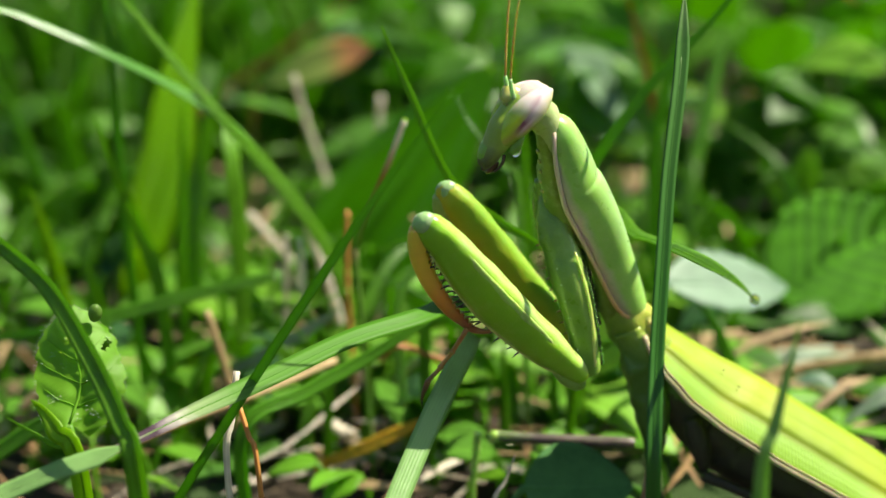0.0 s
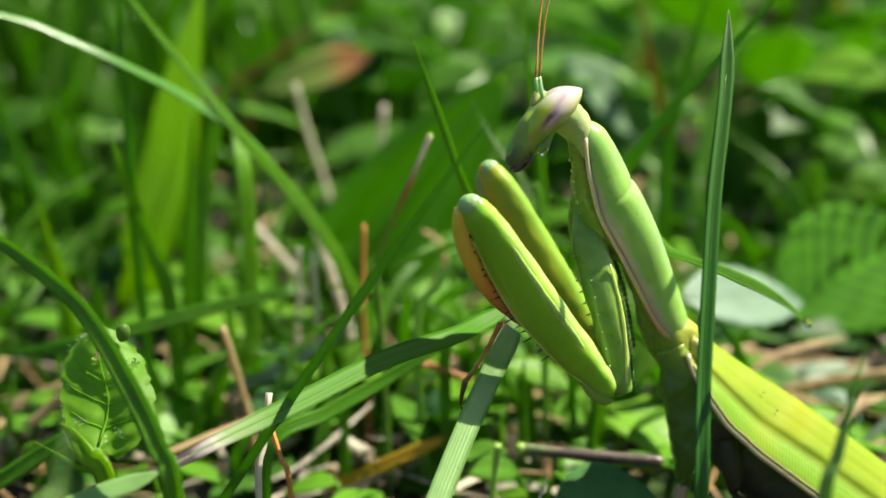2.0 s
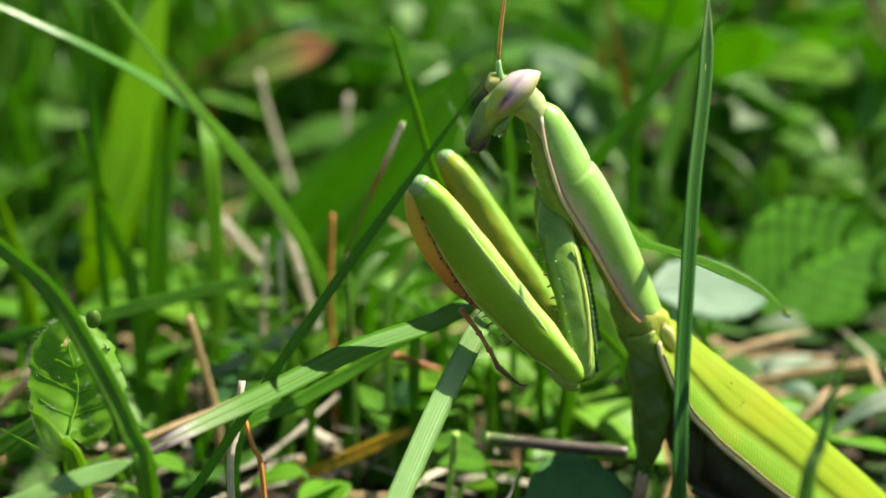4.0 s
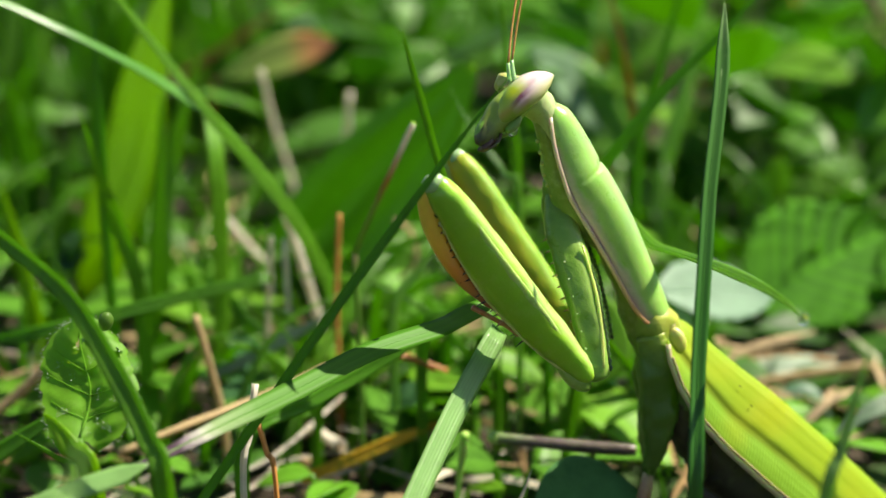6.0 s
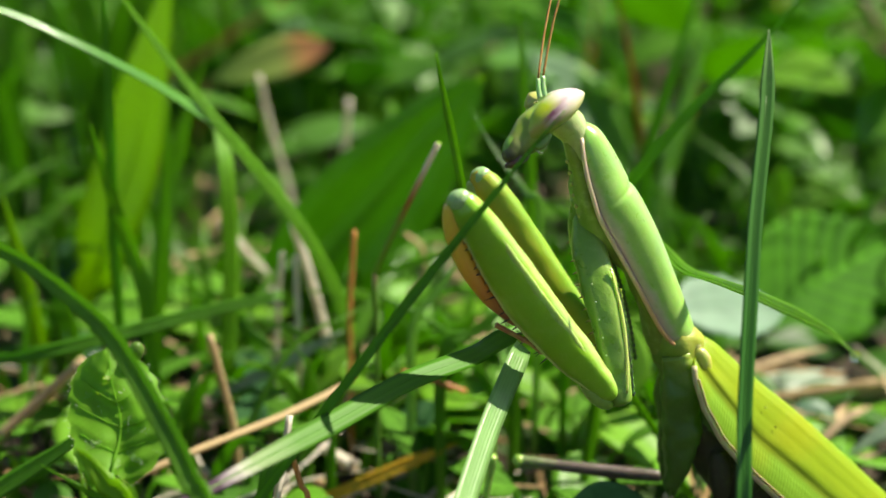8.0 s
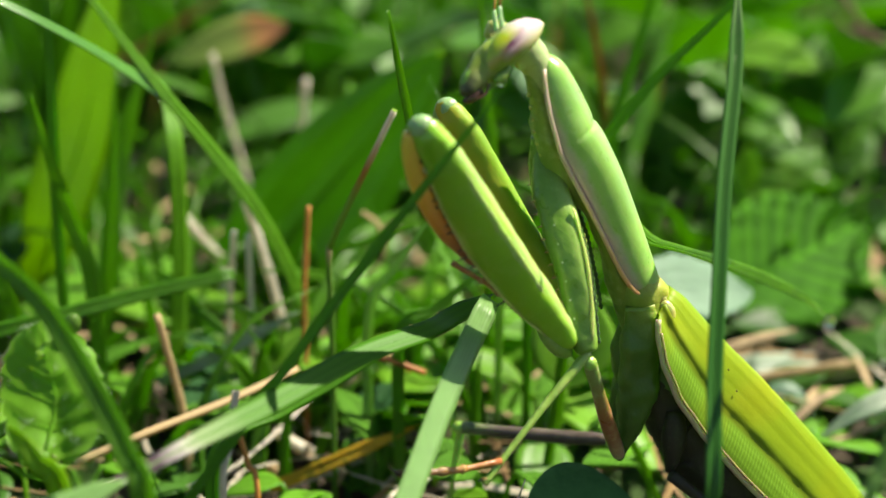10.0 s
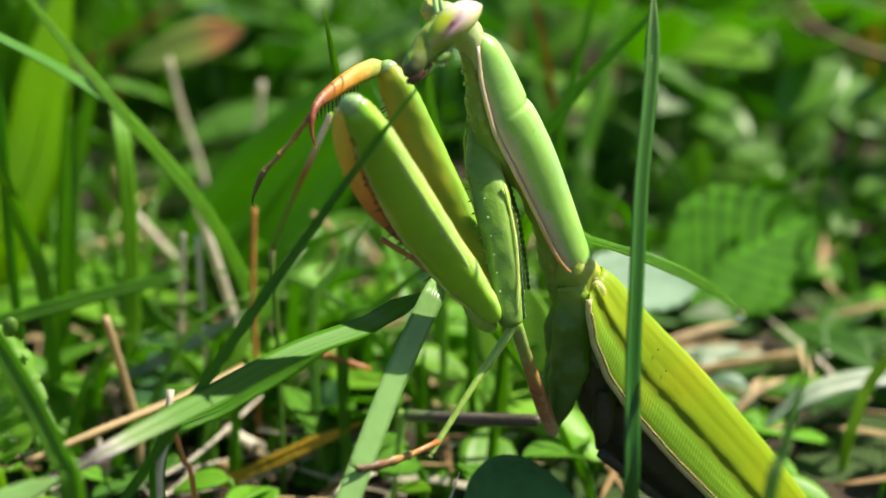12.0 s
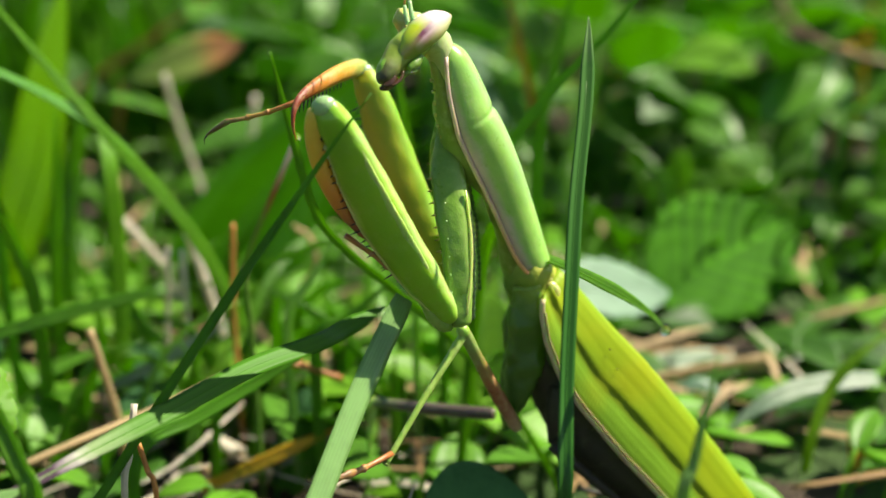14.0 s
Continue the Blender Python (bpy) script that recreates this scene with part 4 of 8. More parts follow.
    tarsus = part("fore_tarsus", tube([(0, 0, 0.26, 0.24), (2.6, 0.1, 0.22, 0.2), (2.9, 0.1, 0.32, 0.28), (3.3, 0.1, 0.2, 0.18), (4.6, 0, 0.22, 0.2), (4.9, 0, 0.32, 0.28), (5.2, 0, 0.2, 0.18), (6.6, -0.2, 0.24, 0.2), (6.9, -0.2, 0.3, 0.24), (8.2, 0.1, 0.22, 0.18), (9.2, 0.4, 0.12, 0.1)], sides=10, steps=3), SKIN_TARSUS, mantis, "thin brown jointed foot")
    part("claw", tube([(9.1, 0.4, 0.1, 0.1), (9.6, 0.7, 0.07, 0.07), (9.8, 1.2, 0.02, 0.02)], y=side * 0.15, sides=6), SKIN_SPINE, tarsus)
    return coxa, femur, tibia, tarsus


def build_walking_leg(side, thigh_skin, thigh, shin, foot):
    """Femur, tibia and tarsus of a slender leg, with the lengths given in mm."""
    femur = part("mid_femur", tube([(-0.3, 0, 0.3, 0.3), (0.3, 0, 0.62, 0.58), (thigh * 0.35, 0.1, 0.68, 0.6), (thigh * 0.75, 0.05, 0.56, 0.5), (thigh - 0.3, 0, 0.6, 0.52), (thigh + 0.3, 0, 0.3, 0.3)], sides=14), thigh_skin, mantis, "slender brownish mid-leg femur")
    part("joint_cap", blob(bmesh.new(), (thigh, 0, 0), (0.72, 0.6, 0.62), 12), SKIN_LEG, femur, "pale green knee")
    tibia = part("mid_tibia", tube([(-0.2, 0, 0.42, 0.4), (1, 0, 0.42, 0.4), (shin * 0.5, -0.1, 0.3, 0.3), (shin - 0.3, 0, 0.28, 0.28), (shin + 0.1, 0, 0.36, 0.34)], sides=12), SKIN_LEG, mantis, "thin green mid-leg tibia")
    for y in (-0.2, 0.2):
        spine_at(tibia, shin - 0.2, y, -0.2, -40, 0.8)
    tarsus = part("mid_tarsus", tube([(0, 0, 0.3, 0.28), (foot * 0.32, 0.25, 0.27, 0.24), (foot * 0.36, 0.25, 0.42, 0.36), (foot * 0.42, 0.25, 0.28, 0.25), (foot * 0.56, 0.2, 0.44, 0.36), (foot * 0.62, 0.15, 0.3, 0.26), (foot * 0.76, 0.05, 0.44, 0.36), (foot * 0.82, 0, 0.3, 0.26), (foot * 0.95, -0.2, 0.34, 0.28), (foot, -0.5, 0.15, 0.14)], sides=10, steps=3), SKIN_TARSUS, mantis, "brown segmented foot")
    for y in (-0.2, 0.2):
        part("claw", tube([(foot * 0.97, -0.3, 0.1, 0.1), (foot + 0.5, -0.8, 0.07, 0.06), (foot + 0.5, -1.3, 0.02, 0.02)], y=y, sides=6), SKIN_SPINE, tarsus)
    return femur, tibia, tarsus


forewings = build_body()
prothorax = build_prothorax()
head = build_head()
near_coxa, near_femur, near_tibia, near_tarsus = build_foreleg(-1)
far_coxa, far_femur, far_tibia, far_tarsus = build_foreleg(1)
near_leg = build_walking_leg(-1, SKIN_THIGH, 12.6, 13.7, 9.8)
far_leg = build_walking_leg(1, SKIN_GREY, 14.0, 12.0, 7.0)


# ---- blades with markings ----
SCARRED = along("scarred blade", [(0.0, (0.15, 0.10, 0.14)), (0.09, (0.10, 0.06, 0.09)), (0.12, (0.34, 0.28, 0.32)), (0.15, (0.60, 0.60, 0.52)), (0.19, (0.30, 0.44, 0.19)), (0.3, (0.12, 0.31, 0.04)), (0.6, (0.085, 0.28, 0.014)), (1.0, (0.075, 0.26, 0.010))], relief=0.06, rough=0.5, sheen=0.25, veins=3.0)
RIBBED = along("ribbed blade", [(0.0, (0.03, 0.15, 0.012)), (0.6, (0.05, 0.21, 0.022)), (0.93, (0.09, 0.26, 0.045)), (1.0, (0.26, 0.42, 0.16))], rough=0.36, through=0.4, veins=2.0, relief=0.2)
TIPPED = along("orange-tipped blade", [(0.0, (0.06, 0.2, 0.02)), (0.45, (0.12, 0.25, 0.02)), (0.7, (0.5, 0.26, 0.03)), (1.0, (0.52, 0.24, 0.04))])
DYING = along("dying stem", [(0.0, (0.22, 0.42, 0.04)), (0.42, (0.28, 0.40, 0.05)), (0.56, (0.50, 0.22, 0.05)), (0.66, (0.62, 0.44, 0.24)), (0.8, (0.82, 0.74, 0.62))], through=0.3, rough=0.6, sheen=0.2)
DYING2 = along("green stem", [(0.0, (0.13, 0.30, 0.03)), (0.7, (0.17, 0.34, 0.04)), (0.95, (0.55, 0.44, 0.26))], through=0.4, rough=0.6)
WITHERED = along("withering leaf", [(0.0, (0.14, 0.28, 0.04)), (0.6, (0.32, 0.42, 0.10)), (0.8, (0.62, 0.32, 0.13)), (1.0, (0.36, 0.16, 0.09))], veins=4.0, through=0.5)
HERB_PALE2 = leafy("greyish herb leaf", (0.10, 0.22, 0.11), (0.22, 0.36, 0.20), (0.2, 0.4, 0.1), veins=3.0)

HERB_DULL = leafy("dull dark leaf", (0.032, 0.11, 0.030), (0.07, 0.20, 0.055), (0.08, 0.22, 0.02), veins=2.0, rough=0.75, through=0.2, sheen=0.2)
HERB_DARK = leafy("dark herb leaf", (0.025, 0.095, 0.012), (0.065, 0.19, 0.02), (0.18, 0.42, 0.02), veins=3.0, rough=0.5)
HAIRY_LIME = leafy("downy lime leaf", (0.06, 0.19, 0.010), (0.15, 0.35, 0.018), (0.40, 0.72, 0.02), veins=3.0, rough=0.55, through=0.6)
STRAW_MAT = leafy("matted dry grass", (0.10, 0.065, 0.028), (0.38, 0.28, 0.14), (0.3, 0.2, 0.08), veins=4.0, rough=0.7, through=0.2, island=True)
STRAW_BROWN = leafy("brown dead blade", (0.10, 0.06, 0.022), (0.30, 0.19, 0.08), (0.3, 0.18, 0.05), veins=5.0, rough=0.7, through=0.25)
GRASS_GLOSS = leafy("glossy grooved grass", (0.14, 0.32, 0.075), (0.26, 0.46, 0.15), (0.32, 0.58, 0.08), veins=7.0, rough=0.3, sheen=1.0, relief=0.17)
GRASS_GREY = leafy("faded grey-green blade", (0.16, 0.27, 0.15), (0.34, 0.43, 0.30), (0.30, 0.45, 0.18), veins=7.0, rough=0.4, through=0.3, sheen=0.8)
PLANTAIN = leafy("dark ribbed leaf", (0.048, 0.155, 0.011), (0.108, 0.275, 0.017), (0.26, 0.56, 0.012), veins=6.0, rough=0.42, relief=0.8, spots=(0.11, 0.25, 0.03))
# large blades round the mantis
grass_blade([(-0.0066, 0.1660, -0.0015), (-0.0066, 0.1660, 0.0081), (-0.0079, 0.1660, 0.0142), (-0.0102, 0.1660, 0.0209), (-0.0130, 0.1650, 0.0271), (-0.0167, 0.1650, 0.0329), (-0.0204, 0.1630, 0.0387), (-0.0258, 0.1600, 0.0440), (-0.0304, 0.1550, 0.0485), (-0.0354, 0.1520, 0.0521), (-0.0405, 0.1500, 0.0550), (-0.0498, 0.1440, 0.0586), (-0.0595, 0.1380, 0.0611)], 1.45, GRASS_SHEEN, "long arching bright green grass blade with a silvery sheen", tip=0.5, fold=0.15, face=(0.54, -0.5, 0.67))
grass_blade([(-0.0060, 0.1650, -0.0015), (-0.0060, 0.1650, 0.0081), (-0.0073, 0.1650, 0.0142), (-0.0096, 0.1648, 0.0209), (-0.0125, 0.1640, 0.0271), (-0.0163, 0.1636, 0.0329), (-0.0202, 0.1622, 0.0387), (-0.0248, 0.1620, 0.0452), (-0.0294, 0.1612, 0.0523), (-0.0314, 0.1598, 0.0562), (-0.0338, 0.1570, 0.0614)], 1.6, GRASS, "long slanting bright green grass blade", tip=0.5, fold=0.2, face=(0.35, -0.8, 0.45))
grass_blade([(-0.0222, 0.1660, -0.0015), (-0.0222, 0.1660, 0.0068), (-0.0211, 0.1660, 0.0212), (-0.0211, 0.1665, 0.0319), (-0.0221, 0.1695, 0.0366), (-0.0240, 0.1705, 0.0390)], 2.1, GRASS, "upright grass blade with a shiny bend at its top", tip=0.12, face=(0.6, -0.75, 0.4), fold=0.1)
grass_blade([(-0.0332, 0.1600, -0.0015), (-0.0332, 0.1600, 0.0226), (-0.0329, 0.1600, 0.0340), (-0.0325, 0.1600, 0.0437), (-0.0323, 0.1600, 0.0549), (-0.0320, 0.1580, 0.0605)], 1.2, GRASS_DARK, "thin upright dark green grass blade")
grass_blade([(-0.0468, 0.2000, -0.0004), (-0.0434, 0.2000, 0.0135), (-0.0391, 0.2000, 0.0243), (-0.0357, 0.2000, 0.0363), (-0.0320, 0.2000, 0.0490)], 16, GRASS_LIME, "broad soft yellow-green grass blade", tip=0.4, face=(-1, -0.8, 0.2), fold=0.08)
grass_blade([(-0.0335, 0.1860, -0.0015), (-0.0335, 0.1860, 0.0021), (-0.0330, 0.1880, 0.0160), (-0.0317, 0.1900, 0.0249), (-0.0294, 0.1900, 0.0326), (-0.0264, 0.1900, 0.0409)], 2.6, GRASS, "darker green broad grass blade")
grass_blade([(-0.0175, 0.1021, 0.0265), (-0.0150, 0.1036, 0.0272), (-0.0120, 0.1060, 0.0279), (-0.0059, 0.1120, 0.0287), (0.0002, 0.1180, 0.0296), (0.0058, 0.1230, 0.0296), (0.0081, 0.1270, 0.0292), (0.0117, 0.1310, 0.0296)], 2.0, SCARRED, "long leaning blade with a torn purple-grey end", tip=0.09, root=0.38, face=(0.1, -0.6, 0.85), fold=0.05)
grass_blade([(-0.0311, 0.0970, -0.0015), (-0.0311, 0.0970, 0.0227), (-0.0260, 0.0990, 0.0243), (-0.0214, 0.1000, 0.0259), (-0.0186, 0.1010, 0.0265), (-0.0161, 0.1020, 0.0271)], 1.75, GRASS_GLOSS, "pale green blade with a blunt torn end", tip=0.06, root=0.9, face=(0.15, -0.6, 0.85), fold=0.08)
grass_blade([(-0.0116, 0.0630, -0.0015), (-0.0116, 0.0630, 0.0402), (-0.0112, 0.0660, 0.0448), (-0.0109, 0.0670, 0.0465), (-0.0108, 0.0680, 0.0478)], 1, GRASS_BLUE, "pale grass blade standing close by, out of focus", tip=0.2)
grass_blade([(-0.0142, 0.0980, -0.0015), (-0.0142, 0.0980, 0.0261), (-0.0157, 0.1000, 0.0303), (-0.0185, 0.1030, 0.0345), (-0.0222, 0.1060, 0.0392), (-0.0263, 0.1080, 0.0422), (-0.0301, 0.1100, 0.0440), (-0.0349, 0.1120, 0.0450), (-0.0404, 0.1150, 0.0448), (-0.0489, 0.1180, 0.0442)], 1.75, GRASS, "deep green blade folded along its midrib, arching low", tip=0.5, fold=0.5)
grass_blade([(0.0262, 0.1045, -0.0015), (0.0264, 0.1048, 0.0110), (0.0266, 0.1050, 0.0237), (0.0271, 0.1093, 0.0312), (0.0279, 0.1138, 0.0388), (0.0286, 0.1174, 0.0447), (0.0298, 0.1218, 0.0518), (0.0303, 0.1248, 0.0567), (0.0304, 0.1258, 0.0582)], 1.25, RIBBED, "tall stiff upright blade with a pale midrib", tip=0.07, fold=0.45, thick=0.22)
grass_blade([(0.0336, 0.0920, -0.0015), (0.0336, 0.0920, 0.0275), (0.0347, 0.0930, 0.0329), (0.0359, 0.0940, 0.0379), (0.0364, 0.0940, 0.0406)], 1.7, GRASS_BLUE, "short bluish grass blade with a sharp tip", tip=0.5)
grass_blade([(0.0182, 0.1460, -0.0015), (0.0222, 0.1460, 0.0306), (0.0265, 0.1335, 0.0336), (0.0291, 0.1225, 0.0362), (0.0315, 0.1145, 0.0375), (0.0334, 0.1095, 0.0377), (0.0347, 0.1070, 0.0370)], 1.35, GRASS, "arching blade with a dew drop at its tip", tip=0.12, fold=0.4, face=(0.2, -1, 0.7))
grass_blade([(0.0174, 0.1550, -0.0015), (0.0174, 0.1550, 0.0245), (0.0199, 0.1520, 0.0314), (0.0240, 0.1500, 0.0386), (0.0289, 0.1500, 0.0450), (0.0343, 0.1500, 0.0506), (0.0390, 0.1500, 0.0561), (0.0415, 0.1500, 0.0594)], 1.2, GRASS_DARK, "slanting grass blade behind the mantis")
grass_blade([(0.0375, 0.2200, -0.0015), (0.0375, 0.2200, 0.0120), (0.0409, 0.2200, 0.0280), (0.0431, 0.2200, 0.0383)], 2.6, GRASS_BLUE, "pale bluish grass blade standing upright")
grass_blade([(-0.0535, 0.2680, -0.0015), (-0.0535, 0.2680, 0.0128), (-0.0468, 0.2700, 0.0182), (-0.0306, 0.2700, 0.0285), (-0.0171, 0.2700, 0.0385)], 1.4, STRAW_RED, "rusty dead blade lying across the grass")
grass_blade([(0.0003, 0.1500, -0.0015), (0.0003, 0.1500, 0.0195), (0.0031, 0.1500, 0.0251), (0.0071, 0.1500, 0.0310)], 1.1, GRASS_BLUE, "pale bluish green grass blade")
grass_blade([(0.0318, 0.2000, -0.0015), (0.0318, 0.2000, 0.0202), (0.0307, 0.2000, 0.0308), (0.0294, 0.2000, 0.0379), (0.0279, 0.2000, 0.0441), (0.0266, 0.2000, 0.0486)], 1.1, TIPPED, "green grass blade with an orange tip")
grass_blade([(0.0305, 0.1900, -0.0015), (0.0305, 0.1900, 0.0249), (0.0319, 0.1900, 0.0334), (0.0343, 0.1900, 0.0431), (0.0363, 0.1900, 0.0518)], 1.6, GRASS_DARK, "dark green upright grass blade")
grass_blade([(0.0141, 0.1700, -0.0015), (0.0141, 0.1700, 0.0289), (0.0132, 0.1700, 0.0379), (0.0126, 0.1700, 0.0473), (0.0119, 0.1700, 0.0525)], 1.3, GRASS, "plain green upright grass blade")
grass_blade([(0.0141, 0.1550, -0.0015), (0.0141, 0.1550, 0.0304), (0.0124, 0.1550, 0.0344), (0.0088, 0.1580, 0.0388), (0.0065, 0.1600, 0.0426)], 0.9, GRASS_BLUE, "thin pale green grass blade")
grass_blade([(-0.0449, 0.1700, 0.0014), (-0.0457, 0.1700, 0.0121), (-0.0469, 0.1700, 0.0217), (-0.0480, 0.1700, 0.0289)], 2.3, GRASS_LIME, "upright yellow-green grass blade")
grass_blade([(-0.0406, 0.1700, -0.0015), (-0.0406, 0.1700, 0.0060), (-0.0414, 0.1700, 0.0136), (-0.0424, 0.1700, 0.0188)], 1.6, GRASS, "plain green upright grass blade")
grass_blade([(-0.0232, 0.1100, -0.0015), (-0.0232, 0.1100, 0.0203), (-0.0258, 0.1100, 0.0234), (-0.0293, 0.1100, 0.0259)], 0.9, GRASS, "low curved grass blade near the soil")
grass_blade([(-0.0309, 0.1000, -0.0015), (-0.0309, 0.1000, 0.0262), (-0.0333, 0.1000, 0.0286), (-0.0355, 0.1000, 0.0312)], 1.3, GRASS_DARK, "low curved grass blade near the soil")
grass_blade([(-0.0215, 0.1050, -0.0015), (-0.0215, 0.1050, 0.0231), (-0.0234, 0.1060, 0.0264), (-0.0247, 0.1070, 0.0279), (-0.0256, 0.1070, 0.0290)], 1.7, GRASS_LIME, "folded yellow-green stub of a blade", tip=0.1)
grass_blade([(-0.0448, 0.1270, -0.0015), (-0.0448, 0.1270, 0.0100), (-0.0394, 0.1280, 0.0131), (-0.0324, 0.1300, 0.0172), (-0.0273, 0.1320, 0.0202)], 1.8, GRASS_DARK, "leaning dark green grass blade")
grass_blade([(-0.0132, 0.1280, -0.0015), (-0.0132, 0.1280, 0.0152), (-0.0073, 0.1320, 0.0179), (-0.0018, 0.1350, 0.0200), (0.0057, 0.1380, 0.0236), (0.0104, 0.1400, 0.0253)], 1.5, GRASS_DARK, "leaning dark green grass blade")
grass_blade([(0.0035, 0.1470, -0.0015), (0.0035, 0.1470, 0.0184), (0.0071, 0.1480, 0.0213), (0.0138, 0.1500, 0.0263)], 1.3, GRASS_DARK, "short curved dark green blade")
grass_blade([(-0.0034, 0.1600, 0.0231), (0.0011, 0.1600, 0.0246), (0.0056, 0.1600, 0.0263)], 0.8, GRASS, "thin curved blade behind the forelegs")
grass_blade([(-0.0316, 0.1750, -0.0015), (-0.0316, 0.1750, 0.0134), (-0.0299, 0.1750, 0.0274), (-0.0287, 0.1750, 0.0394)], 1.6, GRASS, "upright green grass blade")
grass_blade([(-0.0299, 0.1600, -0.0015), (-0.0299, 0.1600, 0.0187), (-0.0316, 0.1600, 0.0267), (-0.0328, 0.1580, 0.0338), (-0.0338, 0.1560, 0.0417)], 1.8, GRASS, "upright green grass blade")
grass_blade([(-0.0143, 0.1580, 0.0213), (-0.0229, 0.1550, 0.0204), (-0.0371, 0.1500, 0.0184), (-0.0446, 0.1500, 0.0171), (-0.0520, 0.1500, 0.0178)], 1.6, GRASS_DARK, "dark grass blade lying low")
grass_blade([(0.0145, 0.1650, 0.0207), (0.0209, 0.1650, 0.0260), (0.0142, 0.1650, 0.0305)], 1.2, GRASS, "low bent green grass blade")
# dry stems and straws
stem([(-0.0167, 0.2150, -0.0015), (-0.0167, 0.2150, 0.0046), (-0.0191, 0.2170, 0.0157), (-0.0214, 0.2170, 0.0246), (-0.0228, 0.2170, 0.0322)], 0.42, STRAW_PALE, "bleached dry stem leaning in the grass")
stem([(-0.0109, 0.2160, -0.0015), (-0.0109, 0.2160, 0.0143), (-0.0104, 0.2162, 0.0202), (-0.0095, 0.2162, 0.0287)], 0.5, STRAW_PALE, "bleached dry upright grass stem")
stem([(-0.0069, 0.1590, -0.0015), (-0.0069, 0.1590, 0.0167), (-0.0066, 0.1590, 0.0230), (-0.0062, 0.1590, 0.0286)], 0.3, STRAW_RED, "rusty cut stub of a stem")
stem([(-0.0190, 0.1490, -0.0015), (-0.0190, 0.1490, 0.0076), (-0.0202, 0.1490, 0.0149), (-0.0213, 0.1490, 0.0203)], 0.42, STRAW, "tan dry straw standing aslant")
stem([(-0.0107, 0.1120, -0.0015), (-0.0107, 0.1120, 0.0196), (-0.0101, 0.1130, 0.0240), (-0.0096, 0.1147, 0.0280)], 0.32, STRAW_PALE, "grey-tan broken upright dry straw")
stem([(-0.0079, 0.1120, -0.0015), (-0.0079, 0.1120, 0.0196), (-0.0087, 0.1130, 0.0224), (-0.0095, 0.1140, 0.0248)], 0.24, STRAW_RED, "brown and orange dying stem")
stem([(-0.0163, 0.1650, -0.0015), (-0.0163, 0.1650, 0.0045), (-0.0158, 0.1650, 0.0142), (-0.0149, 0.1650, 0.0237)], 0.32, STRAW_PALE, "thin bleached upright dry straw")
stem([(-0.0132, 0.1650, -0.0015), (-0.0132, 0.1650, 0.0045), (-0.0133, 0.1650, 0.0142), (-0.0133, 0.1650, 0.0234)], 0.34, STRAW_PALE, "thin bleached upright dry straw")
stem([(-0.0098, 0.1720, -0.0015), (-0.0098, 0.1720, 0.0059), (-0.0109, 0.1720, 0.0120), (-0.0127, 0.1720, 0.0195), (-0.0142, 0.1720, 0.0250)], 0.55, STRAW_PALE, "pale flattened upright dry straw")
stem([(-0.0035, 0.1470, 0.0282), (-0.0019, 0.1460, 0.0322), (0.0010, 0.1460, 0.0383), (0.0030, 0.1450, 0.0428)], 0.32, DYING, "jointed straw with a dry brown tip")
stem([(-0.0034, 0.1470, -0.0015), (-0.0034, 0.1470, 0.0191), (-0.0036, 0.1470, 0.0256), (-0.0035, 0.1470, 0.0284)], 0.3, DYING2, "green jointed base of a stem")
stem([(-0.0452, 0.1490, 0.0080), (-0.0401, 0.1500, 0.0123), (-0.0351, 0.1500, 0.0170)], 0.6, STRAW, "pale tan straw leaning over")
stem([(-0.0348, 0.1100, -0.0015), (-0.0348, 0.1100, 0.0217), (-0.0352, 0.1100, 0.0250), (-0.0357, 0.1100, 0.0275)], 0.5, STRAW_PALE, "bleached stub of dry straw")
stem([(-0.0194, 0.1900, -0.0015), (-0.0194, 0.1900, 0.0096), (-0.0223, 0.1900, 0.0145), (-0.0254, 0.1900, 0.0187)], 0.6, STRAW_PALE, "pale dry straw leaning aslant")
stem([(-0.0073, 0.1500, 0.0137), (-0.0135, 0.1450, 0.0127), (-0.0214, 0.1400, 0.0115), (-0.0280, 0.1370, 0.0098)], 0.42, STRAW, "long brown straw lying over the litter")
grass_blade([(-0.0235, 0.1600, 0.0075), (-0.0160, 0.1600, 0.0113), (-0.0077, 0.1600, 0.0161)], 1.5, GRASS_GREY, "pale grey-green dead blade lying over")
stem([(-0.0022, 0.1500, 0.0135), (-0.0010, 0.1500, 0.0150), (0.0010, 0.1500, 0.0153), (0.0047, 0.1500, 0.0134)], 0.3, STRAW_RED, "bent orange-brown dry straw")
stem([(0.0060, 0.1480, 0.0141), (0.0029, 0.1470, 0.0158), (-0.0008, 0.1460, 0.0174)], 0.32, STRAW_RED, "bent orange-brown dry straw")
stem([(-0.0005, 0.1750, 0.0146), (0.0016, 0.1750, 0.0169), (0.0012, 0.1750, 0.0207), (-0.0009, 0.1750, 0.0225)], 0.3, STRAW, "thin brown curved dry straw")
grass_blade([(0.0719, 0.1780, -0.0010), (0.0525, 0.1780, 0.0012), (0.0437, 0.1780, 0.0017)], 3.2, GRASS_GREY, "grey-green dead blade lying flat", face=(0, -0.8, 0.8))
stem([(0.0602, 0.1740, 0.0018), (0.0516, 0.1740, 0.0009), (0.0445, 0.1740, -0.0004)], 0.8, STRAW, "tan dry straw lying flat")
grass_blade([(0.0698, 0.1610, 0.0058), (0.0611, 0.1590, 0.0062), (0.0554, 0.1570, 0.0051), (0.0501, 0.1560, 0.0018)], 2.4, GRASS_GREY, "pale curved blade lying flat", face=(0, -0.8, 0.8))
